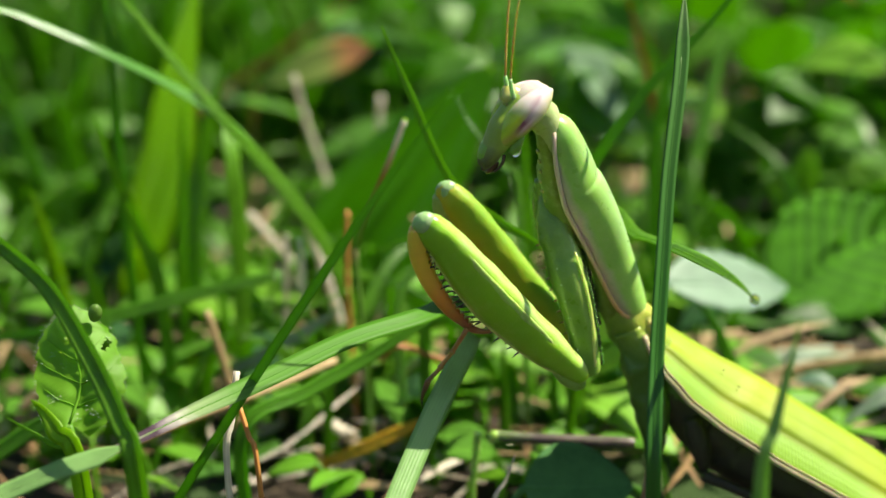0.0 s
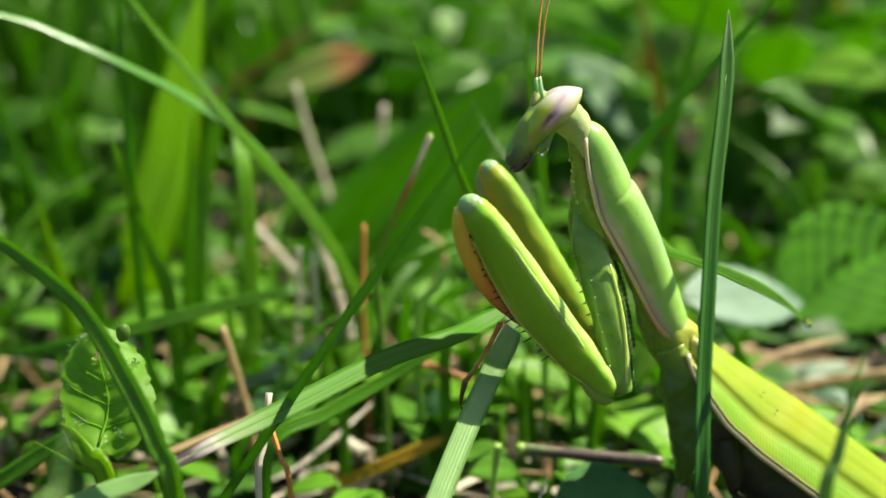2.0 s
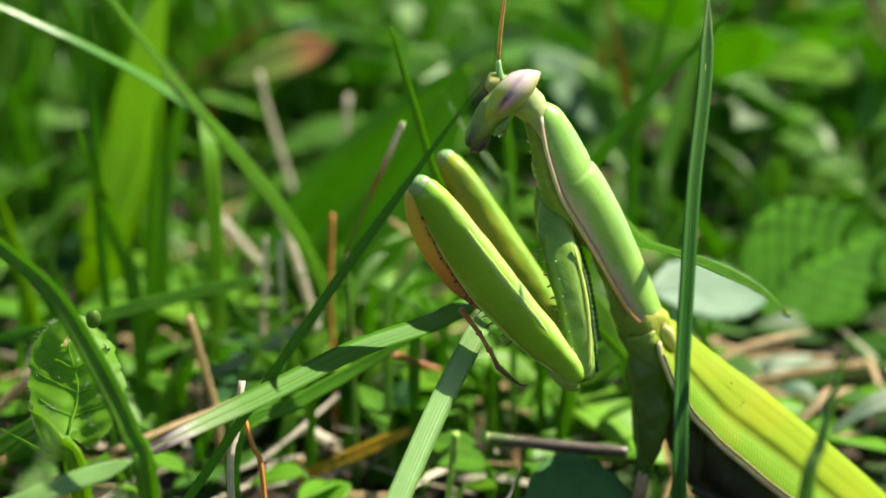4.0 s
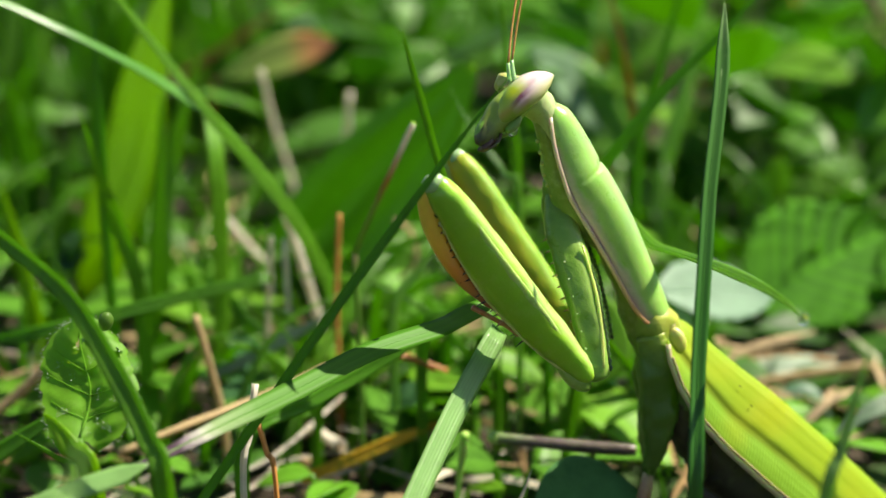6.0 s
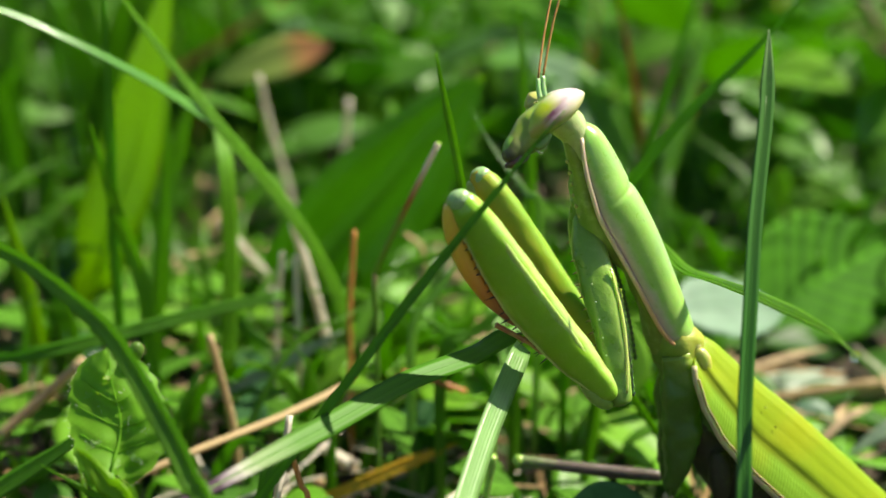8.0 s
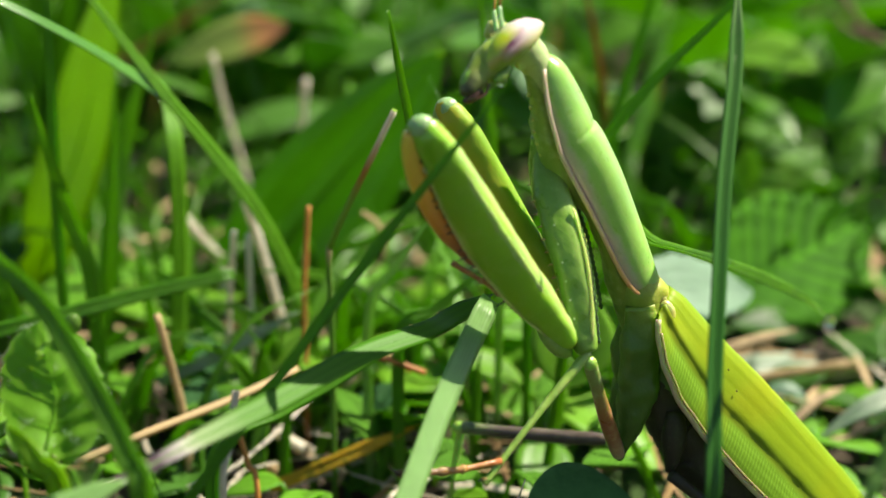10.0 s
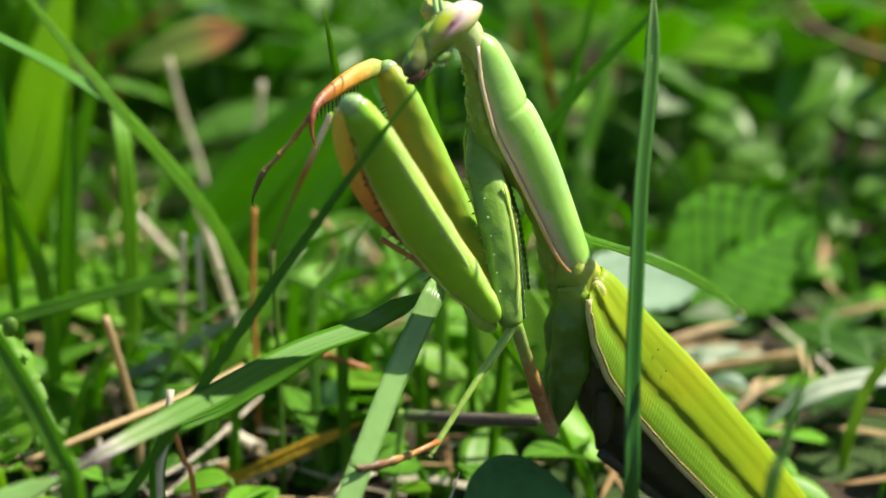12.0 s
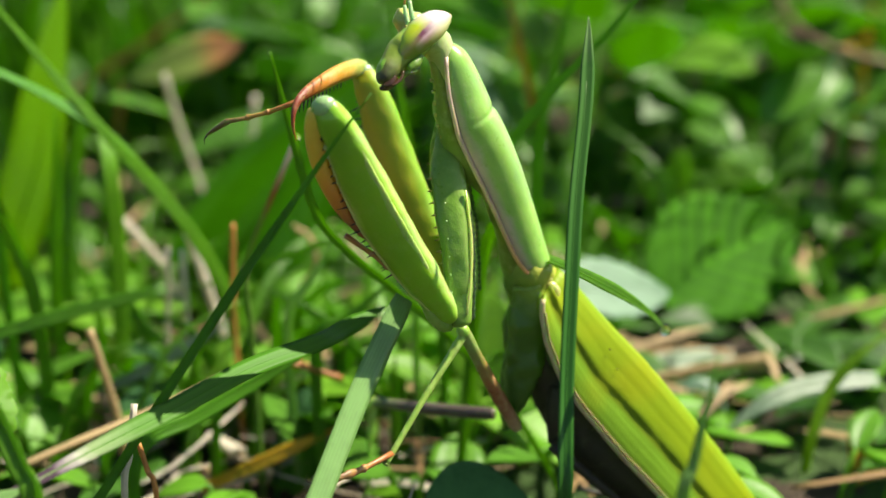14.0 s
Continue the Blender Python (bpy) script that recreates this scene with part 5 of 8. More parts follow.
stem([(0.0581, 0.1700, 0.0048), (0.0465, 0.1700, 0.0029), (0.0361, 0.1700, 0.0003)], 0.6, STRAW, "long tan straw lying flat")
grass_blade([(-0.0101, 0.1450, 0.0024), (-0.0039, 0.1460, 0.0047), (0.0011, 0.1470, 0.0066), (0.0053, 0.1470, 0.0085)], 1.5, YELLOWED, "yellow and orange blotched blade")
grass_blade([(0.0121, 0.1210, -0.0015), (0.0121, 0.1210, 0.0104), (0.0134, 0.1220, 0.0132), (0.0143, 0.1230, 0.0153)], 0.6, STRAW_PALE, "white sliver of dead blade")
stem([(0.0965, 0.2500, 0.0223), (0.0856, 0.2470, 0.0262), (0.0790, 0.2450, 0.0303), (0.0723, 0.2430, 0.0382)], 0.65, WOODY, "dark brown bent woody twig")
stem([(0.0846, 0.2500, 0.0266), (0.0786, 0.2500, 0.0285), (0.0754, 0.2500, 0.0314)], 0.5, WOODY, "thin brown woody twig")
stem([(-0.0065, 0.1500, 0.0040), (-0.0101, 0.1530, 0.0049)], 0.5, STRAW_PALE, "bleached bit of grass litter")
stem([(-0.0092, 0.1520, 0.0004), (-0.0146, 0.1550, 0.0013)], 0.5, STRAW, "brown bit of grass litter")
stem([(-0.0093, 0.1540, 0.0040), (-0.0062, 0.1570, 0.0003)], 0.5, STRAW_PALE, "bleached bit of grass litter")
stem([(-0.0120, 0.1560, 0.0048), (-0.0175, 0.1590, 0.0052)], 0.5, STRAW, "brown bit of grass litter")
stem([(-0.0161, 0.1580, 0.0020), (-0.0213, 0.1610, -0.0018)], 0.5, STRAW_PALE, "bleached bit of grass litter")
stem([(-0.0057, 0.1600, -0.0067), (-0.0120, 0.1630, -0.0060)], 0.5, STRAW, "brown bit of grass litter")
stem([(0.0005, 0.1620, 0.0082), (-0.0029, 0.1650, 0.0045)], 0.5, STRAW_PALE, "bleached bit of grass litter")
stem([(0.0198, 0.1500, 0.0004), (0.0205, 0.1500, 0.0082), (0.0207, 0.1500, 0.0141)], 0.4, HERB_LIME, "lime green upright herb shoot", name="herb_shoot", category="herb")
# broad leaves
herb_leaf((-0.0259, 0.2000, -0.0075), (0.0091, 0.1940, 0.0377), 57.5, 17, PLANTAIN, "large dark green lance-shaped leaf", up=(0.35, -0.85, 0.6), droop=0.0, nv=30, nu=25, shape=1.0, ribs=3)
herb_leaf((-0.0333, 0.2380, 0.0260), (-0.0137, 0.2380, 0.0321), 20.5, 7.5, WITHERED, "olive leaf with a brown withered tip", up=(0.3, -0.8, 0.85), droop=0.0, shape=1.3)
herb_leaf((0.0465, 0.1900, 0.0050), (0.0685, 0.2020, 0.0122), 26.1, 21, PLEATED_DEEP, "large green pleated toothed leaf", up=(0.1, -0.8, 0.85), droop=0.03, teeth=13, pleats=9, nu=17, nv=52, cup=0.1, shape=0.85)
herb_leaf((0.0309, 0.1650, 0.0168), (0.0470, 0.1750, 0.0127), 19.4, 9.5, HERB_PALE, "pale glaucous leaf behind the wings", up=(0.2, -0.7, 1), droop=0.05, nu=11, teeth=6, nv=30)
herb_leaf((0.0536, 0.2140, 0.0120), (0.0545, 0.2140, 0.0194), 7.4, 4.4, HERB_LIME, "lime green star-shaped leaflet", up=(0, -1, 0.3), droop=0.0)
herb_leaf((0.0536, 0.2140, 0.0120), (0.0607, 0.2140, 0.0141), 7.4, 4.4, HERB_LIME, "lime green star-shaped leaflet", up=(0, -1, 0.5), droop=0.0)
herb_leaf((0.0536, 0.2140, 0.0120), (0.0497, 0.2140, 0.0151), 5.0, 3.4, HERB_LIME, "lime green star-shaped leaflet", up=(0, -1, 0.3), droop=0.0)
herb_leaf((0.0537, 0.2142, 0.0124), (0.0545, 0.2130, 0.0074), 5.2, 4, HERB_LIME, "lime green star-shaped leaflet", up=(0, -1, 0.3), droop=0.0)
herb_leaf((0.0911, 0.3200, -0.0103), (0.1169, 0.3270, -0.0134), 27.0, 10, HERB_PALE2, "pale greyish oval herb leaf", up=(0, -1, 0.6), droop=0.0)
herb_leaf((0.0641, 0.2400, 0.0098), (0.0805, 0.2250, -0.0010), 24.7, 5.5, HERB_LIME, "yellow-green curled narrow leaf", up=(0.2, -1, 0.3), droop=0.0)
herb_leaf((0.0148, 0.1270, 0.0097), (0.0255, 0.1280, 0.0092), 10.8, 9.5, HERB_DULL, "dull green round ground leaf", up=(0.1, -0.6, 0.9), droop=0.0, nu=13, nv=20, shape=0.8)
herb_leaf((0.0256, 0.1600, 0.0147), (0.0177, 0.1570, 0.0120), 8.9, 8, PLEATED, "bright toothed leaf close to the soil", up=(0, -1, 0.4), droop=0.0, teeth=9, pleats=6, nu=13, nv=36)
herb_leaf((0.0605, 0.2100, -0.0107), (0.0840, 0.2150, -0.0039), 24.9, 10, HERB, "large dull green herb leaf", up=(0, -0.8, 1), droop=0.0, nu=13)
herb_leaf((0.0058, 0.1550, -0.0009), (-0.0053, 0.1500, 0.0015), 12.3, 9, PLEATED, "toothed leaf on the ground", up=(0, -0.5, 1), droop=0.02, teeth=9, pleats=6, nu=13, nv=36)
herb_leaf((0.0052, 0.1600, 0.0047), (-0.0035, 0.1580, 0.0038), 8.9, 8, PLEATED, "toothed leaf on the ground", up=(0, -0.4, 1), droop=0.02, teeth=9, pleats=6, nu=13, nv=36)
herb_leaf((0.0283, 0.1660, 0.0147), (0.0224, 0.1640, 0.0069), 9.9, 7, HERB_LIME, "soft light green leaf behind the mid leg", up=(0.1, -1, 0.5), droop=0.0, teeth=8, nv=30)
herb_leaf((0.0259, 0.1580, 0.0038), (0.0331, 0.1550, -0.0082), 14.2, 7, HERB_LIME, "soft light green leaf behind the abdomen", up=(0.1, -1, 0.6), droop=0.0)
herb_leaf((0.0533, 0.1660, -0.0041), (0.0633, 0.1630, -0.0083), 11.3, 8, HERB_LIME, "bright lime leaf low beside the wings", up=(0.3, -1, 0.7), droop=0.0)
herb_leaf((0.0705, 0.1700, -0.0019), (0.0614, 0.1670, -0.0049), 10.1, 8, HERB, "bright green leaf low beside the wings", up=(0.4, -1, 0.8), droop=0.0)
herb_leaf((0.0703, 0.1600, -0.0038), (0.0626, 0.1580, -0.0078), 9.0, 7, HERB_LIME, "fresh green leaf low beside the wings", up=(0.3, -1, 0.8), droop=0.0)
herb_leaf((0.0671, 0.2120, -0.0091), (0.0841, 0.2160, -0.0084), 17.4, 14.0, HERB, "round green herb leaf beside the pleated one", up=(0.2, -0.8, 0.8), droop=0.02, nu=13, nv=20, shape=0.75, cup=0.15)
herb_leaf((0.0530, 0.1580, -0.0074), (0.0634, 0.1620, -0.0029), 12.0, 11.0, HERB_LIME, "light green leaf low behind the wings", up=(0.3, -0.8, 0.8), droop=0.02, nu=11, nv=18, shape=0.8)
herb_leaf((0.0683, 0.1500, -0.0056), (0.0641, 0.1520, 0.0027), 9.5, 4.5, YELLOWED, "small pointed yellow-green leaf", up=(0.4, -0.9, 0.5), droop=0.02, nu=9)
herb_leaf((0.0450, 0.1660, 0.0019), (0.0523, 0.1630, -0.0015), 8.6, 9.0, HERB_PALE, "bluish green leaf showing behind the wings", up=(0.2, -0.8, 0.8), droop=0.02, nu=11)
herb_leaf((0.0211, 0.1520, 0.0103), (0.0230, 0.1560, 0.0204), 11.0, 10.0, HERB_LIME, "lime leaf glowing behind the leg base", up=(0.3, -0.9, 0.5), droop=0.02, nu=11, nv=18, shape=0.85)
herb_leaf((0.0633, 0.1560, -0.0046), (0.0706, 0.1580, -0.0048), 7.5, 7.0, HERB, "fresh green leaf low in the grass", up=(0.3, -0.8, 0.8), droop=0.02, nu=9)
grass_blade([(0.0590, 0.1520, -0.0049), (0.0594, 0.1520, 0.0018), (0.0622, 0.1550, 0.0075), (0.0659, 0.1570, 0.0108), (0.0706, 0.1600, 0.0126)], 1.5, GRASS_LIME, "yellow-green blade bending over low herbs", face=(0.4, -0.8, 0.5))
grass_blade([(0.0464, 0.1750, 0.0024), (0.0575, 0.1750, 0.0012), (0.0672, 0.1750, 0.0005), (0.0770, 0.1750, -0.0027)], 3.0, GRASS_GREY, "faded grey-green blade lying flat", face=(0.1, -0.7, 0.9))
herb_leaf((0.0184, 0.2360, 0.0311), (0.0349, 0.2400, 0.0154), 23.2, 10.0, HERB_PALE2, "greyish green pointed leaf behind the mantis", up=(0.2, -0.8, 0.8), droop=0.02, nu=11, shape=1.1)
herb_leaf((0.0326, 0.2320, -0.0013), (0.0468, 0.2360, 0.0054), 16.2, 13.0, HERB, "broad green leaf in the shade of the grass", up=(0.3, -0.8, 0.8), droop=0.02, nu=11, nv=18, shape=0.8)
herb_leaf((0.0506, 0.2460, 0.0068), (0.0360, 0.2420, 0.0094), 15.4, 13.0, HERB, "broad green leaf in the shade of the grass", up=(0.3, -0.8, 0.8), droop=0.02, nu=11, nv=18, shape=0.8)
herb_leaf((0.0139, 0.1500, 0.0011), (0.0093, 0.1470, 0.0006), 5.5, 7, PLEATED, "toothed leaf on the ground", up=(0, -0.5, 1), droop=0.02, teeth=7, pleats=5, nu=13, nv=30)
herb_leaf((0.0150, 0.1650, 0.0023), (0.0279, 0.1630, 0.0013), 13.1, 8, HERB, "shaded leaf on the ground", up=(0, -0.5, 1), droop=0.02)
herb_leaf((0.0174, 0.2400, 0.0289), (0.0356, 0.2350, 0.0114), 25.8, 13, HERB, "wide grey-green herb leaf", up=(-0.3, -1, 0.8), droop=0.0, nv=20)
herb_leaf((0.0325, 0.3000, 0.0204), (0.0152, 0.3100, 0.0250), 20.5, 14, HERB, "distant grey-green herb leaf", up=(0, -1, 0.5), droop=0.0)


# ---- the broken broad blade on which the mantis sets its feet; it bends under them ----
def build_perch():
    bm = bmesh.new()
    uv = bm.loops.layers.uv.new("uv")
    blade_into(bm, uv, [(-0.013, -0.0002, -0.0002), (0, 0, 0), (0.010, 0.0002, 0.0003), (0.021, 0.0003, 0.0004), (0.0305, 0, 0)], 2.15, face=(0, -1, -0.1), fold=0.06, tip=0.005, root=0.9, thick=0.2, blunt=0.8)
    perch = new("broken_grass_blade")
    tagged(perch, "broad broken grass blade folded back at its top", "grass blade", "grass blades")
    part("upright_half", bm, GRASS_GLOSS, perch, "glossy grooved lower half")
    bm = bmesh.new()
    uv = bm.loops.layers.uv.new("uv")
    blade_into(bm, uv, [(0.0304, 0.0003, 0.0001), (0.0295, 0.0010, -0.0001), (0.026, 0.0016, -0.0003), (0.017, 0.0022, -0.0005)], 1.5, face=(0, -1, 0.2), fold=0.1, tip=0.4, root=0.95)
    part("hanging_half", bm, GRASS, perch, "shaded half that hangs down behind")
    return perch


perch = build_perch()

# the thin blade that slants before the mantis and sways with it; x runs along it
slanting_blade = grass_blade([(0, 0, 0), (0.018, -0.0008, 0.0012), (0.034, -0.0012, 0.0017), (0.052, -0.0012, 0.0019), (0.066, -0.0012, 0.0017), (0.0727, -0.0012, 0.0014)], 0.85, GRASS_DARK, "thin dark green blade slanting before the mantis", tip=0.25, fold=0.4)


# the slim blade behind the foreleg, which the mantis pushes aside; its upper part runs up z
slim_blade = grass_blade([(0.0000, 0.0000, 0.0000), (-0.0030, 0.0000, 0.0110), (-0.0080, -0.0015, 0.0225), (-0.0128, -0.0035, 0.0305), (-0.0162, -0.0060, 0.0363), (-0.0188, -0.0070, 0.0419), (-0.0193, -0.0070, 0.0510), (-0.0195, -0.0070, 0.0581)], 0.85, GRASS, "slim bright grass blade with a cut tip", tip=0.1, fold=0.3, blunt=0.35)


# ---- hairy leaf with feeding holes and a bud ----
def build_hairy_leaf(at):
    ob = new("hairy_leaf")
    ob.location = at
    tagged(ob, "fuzzy lime green leaf with feeding holes and white hairs", "leaf")

    def surface(s, q):
        half = 4.3 * (math.sin(math.pi * (0.06 + 0.86 * s)) ** 0.6) * (1 - 0.09 * ((s * 8) % 1.0) * abs(q))
        x = q * half + 0.6 * math.sin(s * 5)
        z = s * 8.6 - 1.2 * abs(q)
        crumple = 0.55 * noise.noise(Vector((x * 0.45, z * 0.45, 3.0)))
        y = 0.8 * z + 0.9 * abs(q) ** 1.4 + 0.5 * math.sin(s * 6 + q * 3) + 0.25 * abs(math.sin((s - 0.3 * abs(q)) * 17)) + crumple
        return Vector((x, y, z)) * MM

    bm = bmesh.new()
    uv = bm.loops.layers.uv.new("uv")
    nu, nv = 34, 34
    top, low, hole = {}, {}, {}
    rim = []
    for k in range(nv + 1):
        for i in range(nu + 1):
            s, q = k / nv, 2 * i / nu - 1
            p = surface(s, q)
            x, z = p.x / MM, p.z / MM
            top[k, i] = bm.verts.new(p)
            low[k, i] = bm.verts.new(p + Vector((0, 0.22, 0)) * MM)
            hole[k, i] = any((x - a) ** 2 + (z - b) ** 2 < r * r for a, b, r in ((-0.5, 6.6, 0.33), (2.4, 5.4, 0.3)))
            if i in (0, nu) or k == nv:
                rim.append((p, Vector((q, -0.2, 0.4 if k < nv else 1.2))))
            elif noise.noise(p * 900) > 0.4:
                rim.append((p, Vector((0.3 * q, -1, 0.5))))
    for k in range(nv):
        for i in range(nu):
            if hole[k, i] or hole[k + 1, i + 1]:
                continue
            for sheet in (top, low):
                f = bm.faces.new((sheet[k, i], sheet[k, i + 1], sheet[k + 1, i + 1], sheet[k + 1, i]))
                for loop, q in zip(f.loops, ((i, k), (i + 1, k), (i + 1, k + 1), (i, k + 1))):
                    loop[uv].uv = (q[0] / nu, q[1] / nv)
    part("leaf_blade", bm, HAIRY_LIME, ob)
    for s0, q1 in ((0.02, 0.0), (0.12, -0.8), (0.12, 0.8), (0.32, -0.8), (0.32, 0.8), (0.54, -0.75), (0.54, 0.75)):
        bm = bmesh.new()
        uv = bm.loops.layers.uv.new("uv")
        reach = 0.92 if q1 == 0 else 0.26
        stem_into(bm, uv, [surface(s0 + reach * k / 5, q1 * k / 5) + Vector((0, -0.04, 0)) * MM for k in range(6)], 0.13 if q1 == 0 else 0.09, 0.04, sides=6, steps=2)
        part("leaf_vein", bm, HAIRY_LIME, ob)
    rng = random.Random(5)
    bm = bmesh.new()
    uv = bm.loops.layers.uv.new("uv")
    for p, d in rim:
        d = (d + Vector((rng.uniform(-0.5, 0.5), rng.uniform(-0.5, 0.3), rng.uniform(-0.3, 0.6)))).normalized()
        reach = rng.uniform(0.2, 0.55) * MM
        stem_into(bm, uv, [p, p + d * reach * 0.5, p + d * reach + Vector((0, 0, -0.1)) * MM], 0.012, 0.006, sides=3, steps=1)
    tagged(part("leaf_hairs", bm, HAIR, ob, "fine white hairs"), kind="stuff")
    bm = bmesh.new()
    roughen(blob(bm, (1.7, 5.9, 8.3), (0.7, 0.6, 0.8), 14, 20), 0.15, 0.9)
    bud = part("bud", bm, WITHERED, ob, "small purplish green bud")
    bm = bmesh.new()
    uv = bm.loops.layers.uv.new("uv")
    stem_into(bm, uv, [Vector(p) * MM for p in ((0, 0.2, 0), (0.5, 1.0, -8), (1.0, 2, -at[2] * 1000 - 1))], 0.4, 0.5)
    part("leaf_stalk", bm, HERB, ob)
    return ob


build_hairy_leaf((-0.0239, 0.1100, 0.0250))
dew = part("dew_drop", blob(bmesh.new(), (0, 0, 0), (0.42, 0.42, 0.5), 14), DEW, None)
dew.location = (0.0347, 0.1070, 0.0369)
tagged(dew, "clear dew drop at the blade tip", "water drop")


# ---- the meadow round about: what nobody could count ----
def blade_stuff(name, label, places, height, width, material, rng, lean=0.45, keep=lambda x, y: True):
    bm = bmesh.new()
    uv = bm.loops.layers.uv.new("uv")
    for x, y in places:
        h = rng.uniform(*height)
        a = rng.uniform(0, 2 * math.pi)
        d = Vector((math.cos(a), math.sin(a), 0)) * h * rng.uniform(0.1, lean)
        base = Vector((x, y, -0.002))
        pts = [base, base + d * 0.25 + Vector((0, 0, h * 0.45)), base + d * 0.7 + Vector((0, 0, h * 0.82)), base + d * 1.35 + Vector((0, 0, h * rng.uniform(0.75, 1.05)))]
        w, face = rng.uniform(*width), (rng.uniform(-0.8, 0.8), -1, rng.uniform(0, 0.6))
        if keep(x, y):
            blade_into(bm, uv, pts, w, face=face, steps=3, tip=0.6, fold=0.3)
    me = finish(bm, name)
    me.materials.append(material)
    return tagged(new(name, me), label, "grass", kind="stuff")


def leaf_stuff(name, label, places, size, material, rng, high=(0.004, 0.02), teeth=0):
    bm = bmesh.new()
    uv = bm.loops.layers.uv.new("uv")
    for x, y in places:
        a, s = rng.uniform(0, 360), rng.uniform(*size)
        m = pose(x, y, rng.uniform(*high), rng.uniform(-35, 35), rng.uniform(-45, 30), a)
        at = m.translation
        stem_into(bm, uv, [Vector((at.x - 0.002, at.y + 0.002, -0.002)), Vector((at.x - 0.0015, at.y, at.z * 0.6)), at], 0.4, 0.3, sides=5, steps=2)
        leaf_into(bm, uv, m, s, s * rng.uniform(0.4, 0.75), teeth=teeth, droop=rng.uniform(0, 0.3), nu=5, nv=8 if not teeth else 18, shape=rng.uniform(0.7, 1.2))
    me = finish(bm, name)
    me.materials.append(material)
    return tagged(new(name, me), label, "leaves", kind="stuff")


def litter_stuff(name, label, places, size, material, rng, keep=lambda x, y: True):
    bm = bmesh.new()
    uv = bm.loops.layers.uv.new("uv")
    for x, y in places:
        a, s = rng.uniform(0, math.pi), rng.uniform(*size) * MM
        d = Vector((math.cos(a), math.sin(a), rng.uniform(-0.1, 0.25))) * s
        p = Vector((x, y, rng.uniform(0.0005, 0.005)))
        pts, w = [p, p + d * 0.5 + Vector((0, 0, rng.uniform(0, 0.15) * s)), p + d], rng.uniform(0.35, 1.0)
        if keep(x, y):
            blade_into(bm, uv, pts, w, face=(0, -0.5, 1), steps=2, fold=0.15, tip=0.2)
    me = finish(bm, name)
    me.materials.append(material)
    return tagged(new(name, me), label, "litter", kind="stuff")


def spread(rng, count, xs, ys, keep=lambda x, y: True):
    out = []
    while len(out) < count:
        x, y = rng.uniform(*xs), rng.uniform(*ys)
        if keep(x, y):
            out.append((x, y))
    return out


def leaf_kind(rng, size, height, material, label, teeth=0):
    """One low herb leaf on its stalk, to be copied: its foot is at the origin."""
    ob = new("herb_leaf")
    s, h = rng.uniform(*size), rng.uniform(*height)
    m = pose(0, 0, h * MM, rng.uniform(-25, 25), rng.uniform(-45, 15), 0)
    w = s * rng.uniform(0.45, 0.8)
    bm = bmesh.new()
    uv = bm.loops.layers.uv.new("uv")
    leaf_into(bm, uv, m, s, w, teeth=teeth, droop=rng.uniform(0.05, 0.3), nu=7, nv=10 if not teeth else 24, shape=rng.uniform(0.7, 1.15), cup=rng.uniform(0.1, 0.4))
    part("leaf_blade", bm, material, ob)
    bm = bmesh.new()
    uv = bm.loops.layers.uv.new("uv")
    stem_into(bm, uv, [Vector((-1.5, 0.5, -2.5)) * MM, Vector((-1.2, 0.2, h * 0.55)) * MM, Vector((0, 0, h)) * MM], 0.35, 0.25, sides=6, steps=3)
    part("leaf_stalk", bm, material, ob)
    return tagged(ob, label, "leaf", "herb leaves")


def straw_kind(rng, size, material, label):
    bm = bmesh.new()
    uv = bm.loops.layers.uv.new("uv")
    s = rng.uniform(*size) * MM
    rise = rng.uniform(0.02, 0.2)
    p = Vector((0, 0, rng.uniform(0.0006, 0.003)))
    blade_into(bm, uv, [p, p + Vector((s * 0.4, rng.uniform(-0.1, 0.1) * s, rise * s * 0.5)), p + Vector((s, rng.uniform(-0.15, 0.15) * s, rise * s))], rng.uniform(0.35, 1.0), face=(0, -0.5, 1), steps=3, fold=0.15, tip=0.2)
    me = finish(bm, "dry_straw")
    me.materials.append(material)
    ob = new("dry_straw", me)
    return tagged(ob, label, "straw", "dry straws")


def scatter(kinds, places, rng, tilt=8):
    """Copies of the kinds at the places, turned about; the first of each kind takes a place itself."""
    fresh = list(kinds)
    for k, (x, y) in enumerate(places):
        m = pose(x, y, 0, rng.uniform(-tilt, tilt), rng.uniform(-tilt, tilt), rng.uniform(0, 360))
        if fresh:
            fresh.pop().matrix_basis = m
        else:
            copy_thing(kinds[k % len(kinds)], m)


gap = lambda x, y: not (-0.047 < x < -0.004 and y < 0.274)
open_view = lambda x, y: abs(x - 0.012) > 0.095 + 0.30 * max(0.0, y)
for seed, label, many, xs, ys, height, width, keep in (
    (1, "green grass standing behind the mantis", 270, (-0.12, 0.0), (0.225, 0.36), (0.02, 0.06), (1.2, 4.6), gap),
    (2, "thin green grass among low herbs", 70, (0.0, 0.16), (0.235, 0.40), (0.015, 0.05), (0.9, 3.5), None),
    (3, "deep green grass further off", 900, (-0.4, 0.4), (0.36, 0.85), (0.03, 0.075), (1.8, 4.5), None),
    (4, "lawn grass at the sides and behind", 1100, (-0.45, 0.45), (-0.45, 0.5), (0.02, 0.05), (1.5, 4.0), open_view),
):
    rng = random.Random(seed)
    blade_stuff("meadow_grass", label, spread(rng, many, xs, ys, keep or (lambda x, y: True)), height, width, GRASS_FIELD, rng)
rng = random.Random(5)
blade_stuff("short_grass", "short new grass between the litter", spread(rng, 460, (-0.08, 0.10), (0.148, 0.24)), (0.006, 0.024), (0.7, 2.2), GRASS_FIELD, rng, 0.9, lambda x, y: not (0.040 < x < 0.085 and y < 0.195))
